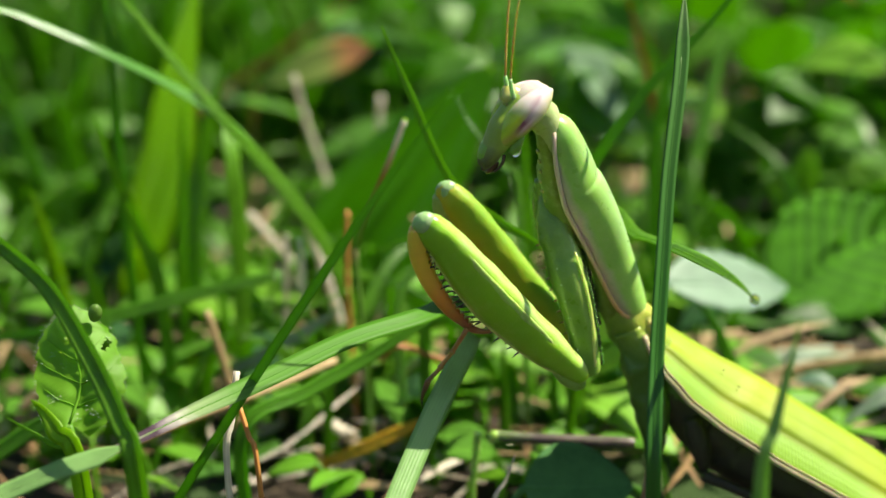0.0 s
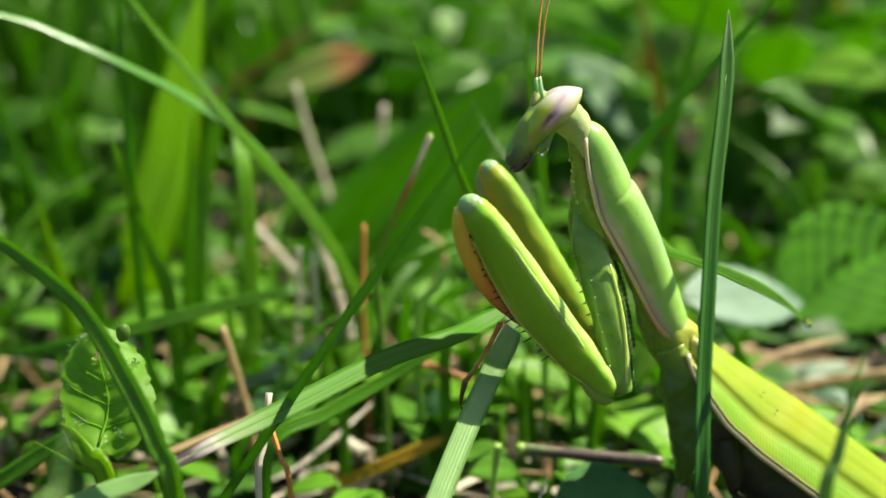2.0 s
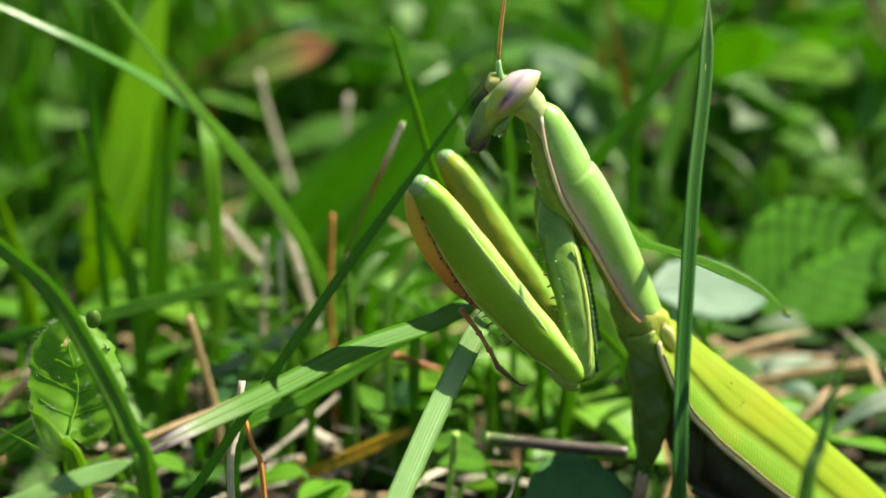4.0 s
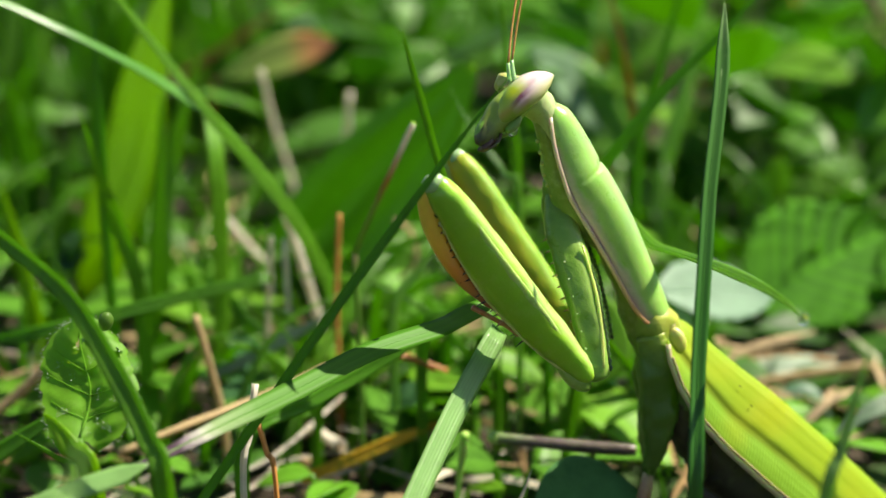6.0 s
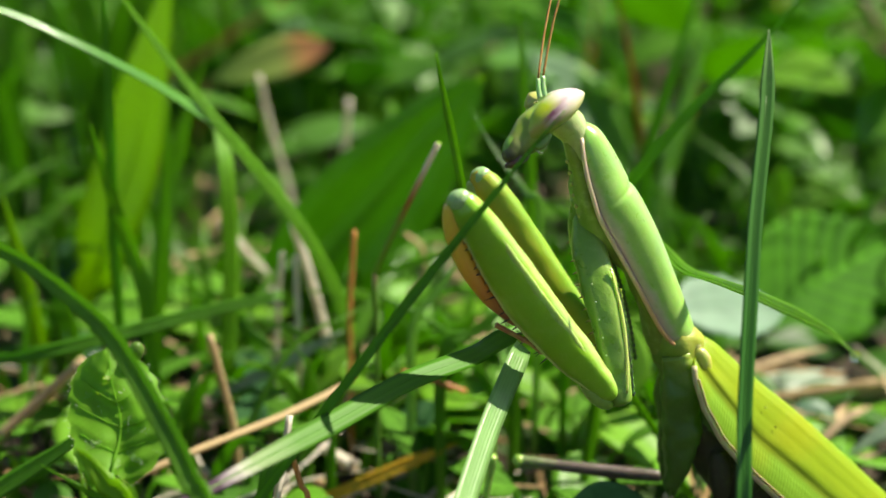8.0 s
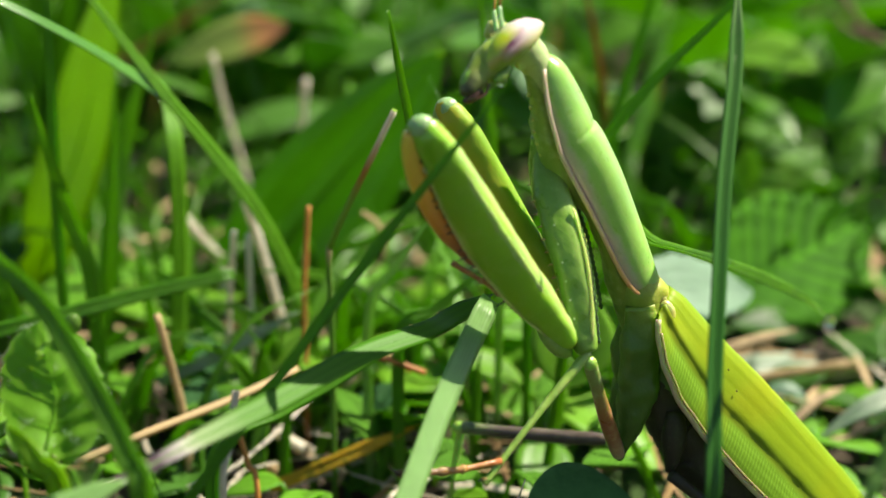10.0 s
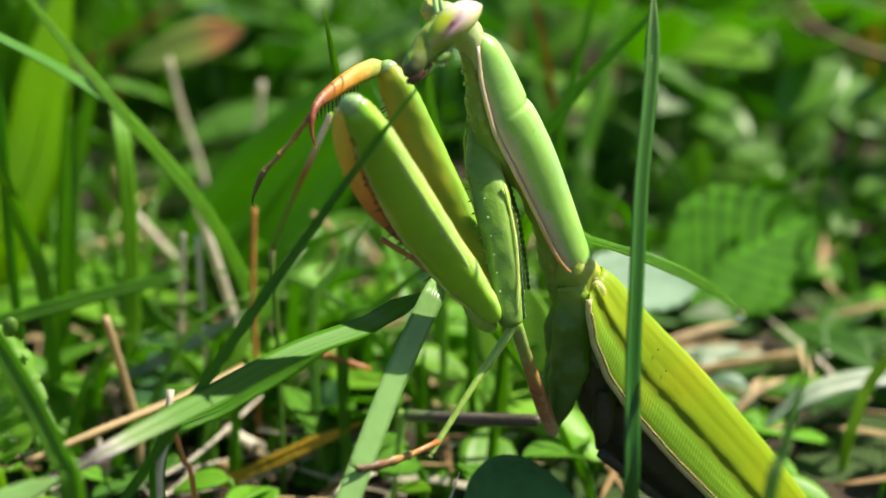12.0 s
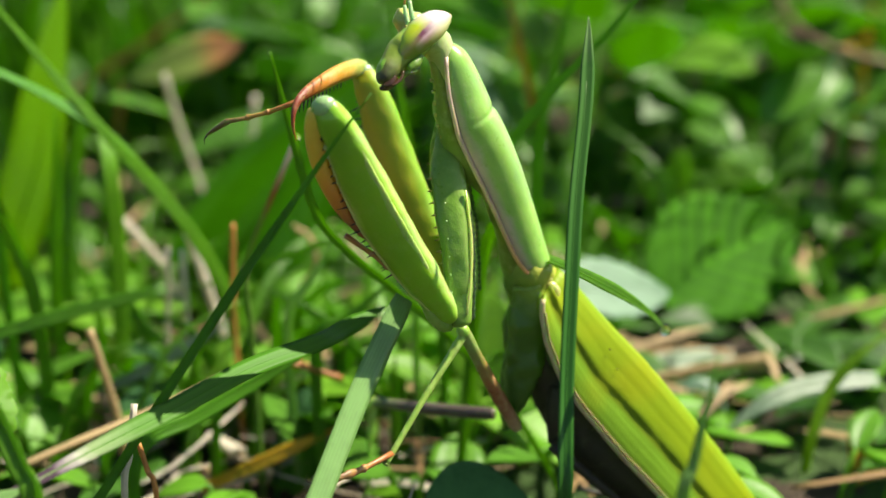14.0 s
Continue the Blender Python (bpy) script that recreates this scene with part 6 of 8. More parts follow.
litter_stuff("dry_litter", "dry grass litter under the lawn", spread(rng, 900, (-0.35, 0.35), (-0.1, 0.6), lambda x, y: y > 0.3 or open_view(x, y)), (10, 40), STRAW_FIELD, rng)
litter_stuff("dry_litter", "tan grass litter lying between the herbs", spread(rng, 240, (-0.07, 0.10), (0.152, 0.25)), (6, 22), STRAW_MAT, rng, lambda x, y: x < 0.045 or y < 0.165)

rng = random.Random(6)
flat = [leaf_kind(rng, (4, 9), (1, 4), m, t) for m, t in ((HERB, "small green herb leaf on the soil"), (HERB_DARK, "small dark green herb leaf on the soil"), (HERB, "small green herb leaf on the soil"), (HERB_LIME, "small lime green herb leaf on the soil"))]
scatter(flat, spread(rng, 60, (-0.06, 0.08), (0.120, 0.165)), rng)
low = [leaf_kind(rng, (6, 14), (2, 9), m, t, k) for m, t, k in ((HERB, "low green herb leaf among litter", 0), (PLEATED, "low toothed green herb leaf", 9), (HERB_DARK, "low dark green herb leaf", 0), (HERB, "low green herb leaf among litter", 0), (HERB_LIME, "low lime green herb leaf", 0), (PLEATED_DARK, "low dark toothed herb leaf", 8))]
scatter(low, spread(rng, 62, (-0.06, 0.035), (0.150, 0.205)), rng)
under = [leaf_kind(rng, (7, 14), (1, 3), m, t) for m, t in ((HERB_DARK, "flat dark herb leaf under taller ones"), (HERB, "flat green herb leaf under taller ones"), (HERB_DARK, "flat dark herb leaf under taller ones"))]
scatter(under, spread(rng, 48, (0.035, 0.10), (0.15, 0.21)), rng)
for seed, material, label, many, xs, ys, size, high, teeth in (
    (21, HERB_FIELD, "green herb leaves behind the mantis", 170, (-0.03, 0.18), (0.225, 0.40), (9, 24), (0.004, 0.030), 0),
    (23, HERB_DARK, "dark green herb leaves behind the mantis", 70, (-0.03, 0.18), (0.225, 0.40), (10, 26), (0.003, 0.026), 0),
    (26, HERB_FIELD, "green herb leaves among the grass", 80, (-0.16, 0.0), (0.235, 0.42), (12, 30), (0.004, 0.022), 0),
    (27, HERB_DARK, "dark herb leaves among the grass", 70, (-0.16, 0.0), (0.235, 0.42), (12, 30), (0.004, 0.022), 0),
    (29, YELLOWED, "small yellowed leaves among green herbs", 14, (0.02, 0.17), (0.235, 0.36), (2, 5), (0.008, 0.034), 0),
    (30, HERB_FIELD, "low herb leaves between grass and litter", 80, (-0.09, 0.035), (0.195, 0.25), (6, 14), (0.002, 0.010), 0),
    (31, HERB_FIELD, "low herb leaves under taller herbs", 60, (0.035, 0.12), (0.20, 0.25), (8, 16), (0.001, 0.005), 0),
    (32, HERB_FIELD, "herb leaves further off in the meadow", 900, (-0.4, 0.4), (0.40, 0.8), (8, 20), (0.005, 0.035), 0),
):
    rng = random.Random(seed)
    leaf_stuff("ground_herbs", label, spread(rng, many, xs, ys, gap if seed in (26, 27) else (lambda x, y: True)), size, material, rng, high, teeth)
for seed, material, label, many, xs, ys, size, high, teeth in (
    (22, HERB_LIME, "lime green herb leaf behind the mantis", 40, (-0.03, 0.18), (0.228, 0.40), (7, 20), (4, 30), 0),
    (24, PLEATED, "toothed green herb leaf behind the mantis", 46, (-0.03, 0.18), (0.225, 0.40), (12, 24), (4, 28), 10),
    (25, HERB_PALE2, "greyish green herb leaf behind the mantis", 8, (-0.03, 0.18), (0.235, 0.40), (12, 24), (4, 26), 0),
    (28, HERB_LIME, "lime green leaf among tall grass", 14, (-0.16, 0.0), (0.25, 0.42), (12, 26), (4, 20), 0),
):
    rng = random.Random(seed)
    kinds = [leaf_kind(rng, size, high, material, label, teeth) for _ in range(6)]
    scatter(kinds, spread(rng, many, xs, ys), rng, 14)
rng = random.Random(41)
straws = [straw_kind(rng, (8, 30), m, t) for m, t in ((STRAW, "dry tan straw lying in the litter"), (STRAW_BROWN, "dry brown straw lying in the litter"), (STRAW_PALE, "bleached straw lying in the litter"), (STRAW_BROWN, "dry brown straw lying in the litter"), (STRAW, "dry tan straw lying in the litter"))]
scatter(straws, spread(rng, 90, (-0.06, 0.08), (0.140, 0.20))[:60], rng, 4)
scatter([copy_thing(s, pose(0.0, 0.14, 0)) for s in straws], spread(rng, 12, (-0.05, 0.0), (0.11, 0.15)), rng, 10)
pale = [straw_kind(rng, (7, 22), m, t) for m, t in ((STRAW_PALE, "bleached straw lying over the litter"), (STRAW, "tan straw lying over the litter"), (STRAW_PALE, "bleached straw lying over the litter"))]
scatter(pale, spread(rng, 48, (-0.022, 0.012), (0.135, 0.172))[:28], rng, 14)
rng = random.Random(43)
fresh_leaves = [leaf_kind(rng, (6, 10), (3, 8), m, t, k) for m, t, k in ((PLEATED, "toothed green herb leaf over the litter", 8), (HERB, "green herb leaf over the litter", 0), (HERB_LIME, "light green herb leaf over the litter", 0), (PLEATED, "toothed green herb leaf over the litter", 9), (HERB, "green herb leaf over the litter", 0))]
scatter(fresh_leaves, spread(rng, 34, (-0.04, 0.03), (0.140, 0.168)), rng, 10)


# ---- what moves ----
def motions():
    walk(mantis, [
        (0, pose(0.02707, 0.13000, 0.02500, 0.0, 28.5, 0.0)),
        (0.5, pose(0.02726, 0.13000, 0.02512, 0.0, 29.5, 0.0)),
        (1, pose(0.02751, 0.13000, 0.02505, 0.0, 30.5, 0.0)),
        (1.5, pose(0.02780, 0.13000, 0.02514, 0.0, 31.8, 0.0)),
        (2, pose(0.02783, 0.13000, 0.02521, 0.0, 32.5, 0.0)),
        (2.5, pose(0.02813, 0.13000, 0.02524, 0.0, 33.3, 0.0)),
        (3, pose(0.02774, 0.13000, 0.02550, 0.0, 34.0, 0.0)),
        (5.5, pose(0.02733, 0.13000, 0.02558, 0.0, 36.5, 0.0)),
        (6, pose(0.02722, 0.13000, 0.02569, 0.0, 36.5, 0.0)),
        (6.5, pose(0.02711, 0.13000, 0.02609, 0.0, 36.5, 0.0)),
        (7, pose(0.02700, 0.13000, 0.02630, 0.0, 36.5, 0.0)),
        (7.5, pose(0.02704, 0.13000, 0.02634, 0.0, 36.5, 0.0)),
        (8, pose(0.02650, 0.13000, 0.02636, 0.0, 37.0, 0.0)),
        (8.5, pose(0.02606, 0.13000, 0.02679, 0.0, 38.0, 0.0)),
        (11, pose(0.02607, 0.13000, 0.02888, 0.0, 44.0, 0.0)),
        (11.5, pose(0.02612, 0.13000, 0.02908, 0.0, 44.0, 0.0)),
        (12, pose(0.02620, 0.13000, 0.02982, 0.0, 44.2, 0.0)),
        (12.5, pose(0.02624, 0.13000, 0.03021, 0.0, 45.0, 0.0)),
        (13, pose(0.02630, 0.13000, 0.03031, 0.0, 45.5, 0.0)),
        (13.5, pose(0.02636, 0.13000, 0.03113, 0.0, 46.0, 0.0)),
        (14, pose(0.02668, 0.13000, 0.03122, 0.0, 46.5, 0.0)),
    ])
    walk(prothorax, [
        (0, pose(-0.00136, 0.00000, 0.00220, 162.3, -38.9, -153.1)),
        (0.5, pose(-0.00135, 0.00000, 0.00207, 164.3, -38.0, -155.4)),
        (1, pose(-0.00135, 0.00000, 0.00199, 165.5, -37.5, -156.9)),
        (1.5, pose(-0.00131, 0.00000, 0.00179, 168.0, -36.1, -160.2)),
        (2, pose(-0.00119, 0.00000, 0.00172, 171.7, -33.8, -165.3)),
        (2.5, pose(-0.00123, 0.00000, 0.00170, 173.8, -31.9, -168.4)),
        (3, pose(-0.00093, 0.00000, 0.00186, 176.0, -29.6, -172.0)),
        (5.5, pose(-0.00104, 0.00000, 0.00183, 178.1, -26.3, -175.7)),
        (6, pose(-0.00112, 0.00000, 0.00183, 177.9, -25.9, -175.3)),
        (6.5, pose(-0.00111, 0.00000, 0.00183, 177.9, -25.8, -175.2)),
        (7, pose(-0.00112, 0.00000, 0.00183, 177.5, -25.9, -174.2)),
        (7.5, pose(-0.00122, 0.00000, 0.00177, 177.5, -26.0, -174.3)),
        (8, pose(-0.00110, 0.00000, 0.00177, 177.6, -25.4, -174.5)),
        (8.5, pose(-0.00122, 0.00000, 0.00185, 176.6, -24.5, -171.9)),
        (11, pose(-0.00134, -0.00000, 0.00182, 179.4, -20.0, -178.1)),
        (11.5, pose(-0.00127, 0.00000, 0.00184, 179.6, -20.2, -178.9)),
        (12, pose(-0.00128, 0.00000, 0.00189, 179.4, -21.4, -178.4)),
        (12.5, pose(-0.00115, 0.00000, 0.00197, 178.9, -21.3, -177.0)),
        (13, pose(-0.00113, 0.00000, 0.00194, 179.2, -20.9, -177.6)),
        (13.5, pose(-0.00110, 0.00000, 0.00205, 178.4, -21.4, -175.7)),
        (14, pose(-0.00109, 0.00000, 0.00200, 178.4, -22.2, -175.9)),
    ])
    walk(head, [
        (0, pose(-0.02047, -0.00911, 0.01869, -147.1, 71.3, -125.6)),
        (0.5, pose(-0.02106, -0.00854, 0.01816, -142.6, 72.5, -121.4)),
        (1, pose(-0.02149, -0.00815, 0.01787, -140.5, 73.3, -120.4)),
        (1.5, pose(-0.02200, -0.00730, 0.01712, -137.7, 74.2, -119.8)),
        (2, pose(-0.02322, -0.00584, 0.01645, -118.5, 64.5, -116.1)),
        (2.5, pose(-0.02403, -0.00492, 0.01572, -111.3, 71.6, -118.1)),
        (3, pose(-0.02450, -0.00379, 0.01504, -113.1, 75.9, -120.4)),
        (5.5, pose(-0.02456, -0.00255, 0.01346, -108.6, 58.9, -113.2)),
        (6, pose(-0.02478, -0.00270, 0.01332, -108.8, 58.4, -113.3)),
        (6.5, pose(-0.02502, -0.00275, 0.01320, -109.7, 58.2, -114.0)),
        (7, pose(-0.02498, -0.00308, 0.01320, -112.5, 57.7, -116.5)),
        (7.5, pose(-0.02492, -0.00306, 0.01314, -112.9, 57.3, -116.7)),
        (8, pose(-0.02508, -0.00300, 0.01308, -111.7, 56.0, -115.3)),
        (8.5, pose(-0.02545, -0.00394, 0.01271, -108.8, 52.1, -111.7)),
        (11, pose(-0.02626, -0.00171, 0.01034, -94.2, 58.1, -100.4)),
        (11.5, pose(-0.02603, -0.00143, 0.01046, -96.5, 56.3, -102.2)),
        (12, pose(-0.02566, -0.00159, 0.01108, -95.0, 53.4, -100.5)),
        (12.5, pose(-0.02562, -0.00212, 0.01117, -92.8, 53.9, -98.7)),
        (13, pose(-0.02549, -0.00189, 0.01096, -92.8, 51.9, -98.5)),
        (13.5, pose(-0.02520, -0.00261, 0.01123, -93.7, 49.7, -99.0)),
        (14, pose(-0.02534, -0.00252, 0.01157, -92.0, 49.5, -97.6)),
    ])
    walk(near_coxa, [
        (0, pose(-0.01428, -0.00695, 0.00822, -2.4, 49.5, -3.1)),
        (0.5, pose(-0.01455, -0.00659, 0.00788, -3.9, 48.8, -5.1)),
        (1, pose(-0.01473, -0.00634, 0.00767, -4.9, 48.3, -6.5)),
        (1.5, pose(-0.01507, -0.00580, 0.00713, -6.9, 47.0, -9.4)),
        (2, pose(-0.01551, -0.00486, 0.00653, -10.3, 45.4, -14.3)),
        (2.5, pose(-0.01588, -0.00426, 0.00603, -11.8, 43.2, -16.9)),
        (3, pose(-0.01593, -0.00353, 0.00562, -14.6, 42.9, -21.0)),
        (5.5, pose(-0.01639, -0.00272, 0.00474, -14.6, 37.4, -23.2)),
        (6, pose(-0.01648, -0.00282, 0.00464, -14.3, 37.1, -22.9)),
        (6.5, pose(-0.01646, -0.00285, 0.00460, -14.8, 38.0, -23.3)),
        (7, pose(-0.01643, -0.00307, 0.00464, -14.5, 38.5, -22.5)),
        (7.5, pose(-0.01652, -0.00305, 0.00460, -14.4, 38.3, -22.5)),
        (8, pose(-0.01644, -0.00301, 0.00444, -15.1, 38.4, -23.5)),
        (8.5, pose(-0.01647, -0.00363, 0.00425, -12.2, 37.2, -19.7)),
        (11, pose(-0.01701, -0.00217, 0.00305, -13.8, 31.9, -24.9)),
        (11.5, pose(-0.01695, -0.00198, 0.00315, -14.6, 32.6, -25.8)),
        (12, pose(-0.01692, -0.00209, 0.00350, -15.4, 33.9, -26.2)),
        (12.5, pose(-0.01674, -0.00244, 0.00356, -14.4, 34.2, -24.4)),
        (13, pose(-0.01675, -0.00229, 0.00340, -15.1, 34.5, -25.5)),
        (13.5, pose(-0.01663, -0.00276, 0.00365, -15.5, 38.2, -24.1)),
        (14, pose(-0.01662, -0.00270, 0.00382, -15.6, 38.0, -24.4)),
    ])
    walk(near_femur, [
        (0, pose(-0.00498, -0.00810, -0.00411, 169.4, -25.9, -156.8)),
        (0.5, pose(-0.00511, -0.00810, -0.00421, 170.2, -25.0, -157.7)),
        (1, pose(-0.00542, -0.00810, -0.00423, 170.6, -25.6, -159.2)),
        (1.5, pose(-0.00564, -0.00810, -0.00455, 171.4, -25.1, -160.4)),
        (2, pose(-0.00620, -0.00810, -0.00489, 172.8, -27.4, -164.7)),
        (2.5, pose(-0.00622, -0.00810, -0.00504, 175.0, -24.4, -168.1)),
        (3, pose(-0.00624, -0.00810, -0.00521, 176.8, -22.3, -171.6)),
        (5.5, pose(-0.00609, -0.00810, -0.00532, 177.3, -20.0, -172.2)),
        (6, pose(-0.00618, -0.00810, -0.00526, 177.4, -19.8, -172.4)),
        (6.5, pose(-0.00642, -0.00810, -0.00537, 178.0, -19.3, -174.0)),
        (7, pose(-0.00654, -0.00810, -0.00540, 177.9, -19.4, -173.6)),
        (7.5, pose(-0.00661, -0.00810, -0.00538, 177.8, -19.3, -173.4)),
        (8, pose(-0.00673, -0.00810, -0.00520, 177.6, -19.0, -172.5)),
        (8.5, pose(-0.00680, -0.00810, -0.00528, 177.1, -19.1, -171.2)),
        (11, pose(-0.00642, -0.00810, -0.00584, 177.8, -15.0, -171.6)),
        (11.5, pose(-0.00645, -0.00810, -0.00597, 178.2, -15.2, -173.2)),
        (12, pose(-0.00710, -0.00810, -0.00577, 176.5, -17.2, -168.2)),
        (12.5, pose(-0.00674, -0.00810, -0.00578, 176.7, -17.2, -168.8)),
        (13, pose(-0.00653, -0.00810, -0.00574, 176.6, -17.5, -168.9)),
        (13.5, pose(-0.00685, -0.00810, -0.00603, 175.9, -18.7, -167.3)),
        (14, pose(-0.00672, -0.00810, -0.00596, 176.4, -19.3, -169.1)),
    ])
    walk(near_tibia, [
        (0, pose(-0.02503, -0.01640, 0.00477, 12.4, 39.6, 26.5)),
        (0.5, pose(-0.02540, -0.01615, 0.00434, 11.5, 38.8, 25.4)),
        (1, pose(-0.02581, -0.01561, 0.00456, 10.9, 39.4, 23.8)),
        (1.5, pose(-0.02627, -0.01522, 0.00404, 10.0, 38.9, 22.3)),
        (2, pose(-0.02695, -0.01357, 0.00456, 7.8, 35.3, 16.5)),
        (2.5, pose(-0.02771, -0.01250, 0.00324, 5.4, 32.3, 12.7)),
        (3, pose(-0.02823, -0.01128, 0.00227, 3.5, 30.3, 9.0)),
        (5.5, pose(-0.02839, -0.01110, 0.00129, 2.9, 28.0, 8.3)),
        (6, pose(-0.02851, -0.01102, 0.00126, 2.8, 27.8, 8.0)),
        (6.5, pose(-0.02888, -0.01040, 0.00093, 2.1, 27.3, 6.3)),
        (7, pose(-0.02898, -0.01056, 0.00096, 2.3, 27.4, 6.7)),
        (7.5, pose(-0.02905, -0.01064, 0.00095, 2.3, 27.3, 7.0)),
        (8, pose(-0.02915, -0.01097, 0.00102, 2.6, 27.0, 7.8)),
        (8.5, pose(-0.02915, -0.01149, 0.00095, 3.1, 27.0, 9.3)),
        (11, pose(-0.02917, -0.01141, -0.00122, 2.3, 23.0, 8.8)),
        (11.5, pose(-0.02927, -0.01078, -0.00130, 1.9, 23.2, 7.1)),
        (12, pose(-0.02944, -0.01268, -0.00030, 3.7, 25.1, 12.4)),
        (12.5, pose(-0.02912, -0.01245, -0.00031, 3.5, 25.1, 11.7)),
        (13, pose(-0.02889, -0.01240, -0.00015, 3.6, 25.4, 11.6)),
        (13.5, pose(-0.02897, -0.01298, 0.00004, 4.4, 26.6, 13.4)),
        (14, pose(-0.02891, -0.01227, 0.00036, 3.9, 27.3, 11.5)),
    ])
    walk(near_tarsus, [
        (0, pose(-0.01695, -0.01280, -0.00265, 103.2, 80.2, 121.9)),
        (0.5, pose(-0.01715, -0.01267, -0.00296, 98.5, 81.0, 116.7)),
        (1, pose(-0.01754, -0.01239, -0.00283, 102.9, 81.3, 119.8)),
        (1.5, pose(-0.01786, -0.01219, -0.00328, 85.4, 82.2, 101.3)),
        (2, pose(-0.01860, -0.01134, -0.00311, 44.8, 81.0, 56.5)),
        (2.5, pose(-0.01883, -0.01079, -0.00395, 12.7, 69.0, 21.7)),
        (3, pose(-0.01900, -0.01016, -0.00458, 5.1, 54.2, 11.4)),
        (5.5, pose(-0.01888, -0.01006, -0.00519, 2.5, -2.0, 6.8)),
        (6, pose(-0.01897, -0.01002, -0.00518, 2.4, -2.2, 6.6)),
        (6.5, pose(-0.01926, -0.00970, -0.00542, 1.9, -2.7, 5.2)),
        (7, pose(-0.01938, -0.00978, -0.00541, 2.0, -2.6, 5.6)),
        (7.5, pose(-0.01944, -0.00982, -0.00541, 2.1, -2.7, 5.8)),
        (8, pose(-0.01953, -0.00999, -0.00529, 2.3, -2.9, 6.5)),
        (8.5, pose(-0.01956, -0.01026, -0.00537, 2.7, -2.9, 7.7)),
        (11, pose(-0.01915, -0.01022, -0.00684, 2.1, -6.9, 7.6)),
        (11.5, pose(-0.01923, -0.00989, -0.00694, 1.7, -6.8, 6.1)),
        (12, pose(-0.01973, -0.01088, -0.00630, 3.4, -4.8, 10.5)),
        (12.5, pose(-0.01940, -0.01076, -0.00630, 3.2, -4.8, 10.0)),
        (13, pose(-0.01919, -0.01073, -0.00620, 3.2, -4.5, 9.8)),
        (13.5, pose(-0.01945, -0.01103, -0.00622, 3.9, -3.3, 11.2)),
        (14, pose(-0.01941, -0.01067, -0.00600, 3.4, -2.7, 9.5)),
    ])
    walk(far_coxa, [
        (0, pose(-0.01517, -0.00377, 0.00903, 15.8, 46.1, 21.5)),
        (0.5, pose(-0.01540, -0.00337, 0.00861, 14.4, 45.4, 19.8)),
        (1, pose(-0.01554, -0.00311, 0.00835, 13.3, 44.7, 18.6)),
        (1.5, pose(-0.01581, -0.00253, 0.00771, 11.3, 43.6, 16.1)),
        (2, pose(-0.01609, -0.00154, 0.00694, 8.4, 42.8, 12.3)),
        (2.5, pose(-0.01637, -0.00091, 0.00634, 6.4, 41.3, 9.7)),
        (3, pose(-0.01629, -0.00016, 0.00583, 4.5, 41.4, 6.9)),
        (5.5, pose(-0.01660, 0.00067, 0.00484, 2.0, 37.0, 3.2)),
        (6, pose(-0.01670, 0.00057, 0.00475, 2.1, 36.3, 3.6)),
        (6.5, pose(-0.01670, 0.00054, 0.00471, 2.2, 35.9, 3.7)),
        (7, pose(-0.01671, 0.00032, 0.00477, 2.7, 35.5, 4.6)),
        (7.5, pose(-0.01679, 0.00033, 0.00473, 2.6, 35.3, 4.5)),
        (8, pose(-0.01671, 0.00038, 0.00457, 2.6, 35.9, 4.4)),
        (8.5, pose(-0.01687, -0.00026, 0.00443, 3.8, 34.3, 6.7)),
        (11, pose(-0.01711, 0.00123, 0.00309, 0.5, 29.5, 1.0)),
        (11.5, pose(-0.01701, 0.00141, 0.00317, 0.2, 30.5, 0.3)),
        (12, pose(-0.01701, 0.00131, 0.00354, 0.8, 32.6, 1.5)),
        (12.5, pose(-0.01690, 0.00096, 0.00362, 1.2, 32.7, 2.1)),
        (13, pose(-0.01688, 0.00111, 0.00345, 1.4, 33.4, 2.6)),
        (13.5, pose(-0.01685, 0.00063, 0.00373, 2.2, 36.6, 3.6)),
        (14, pose(-0.01682, 0.00069, 0.00391, 2.0, 37.0, 3.4)),
    ])
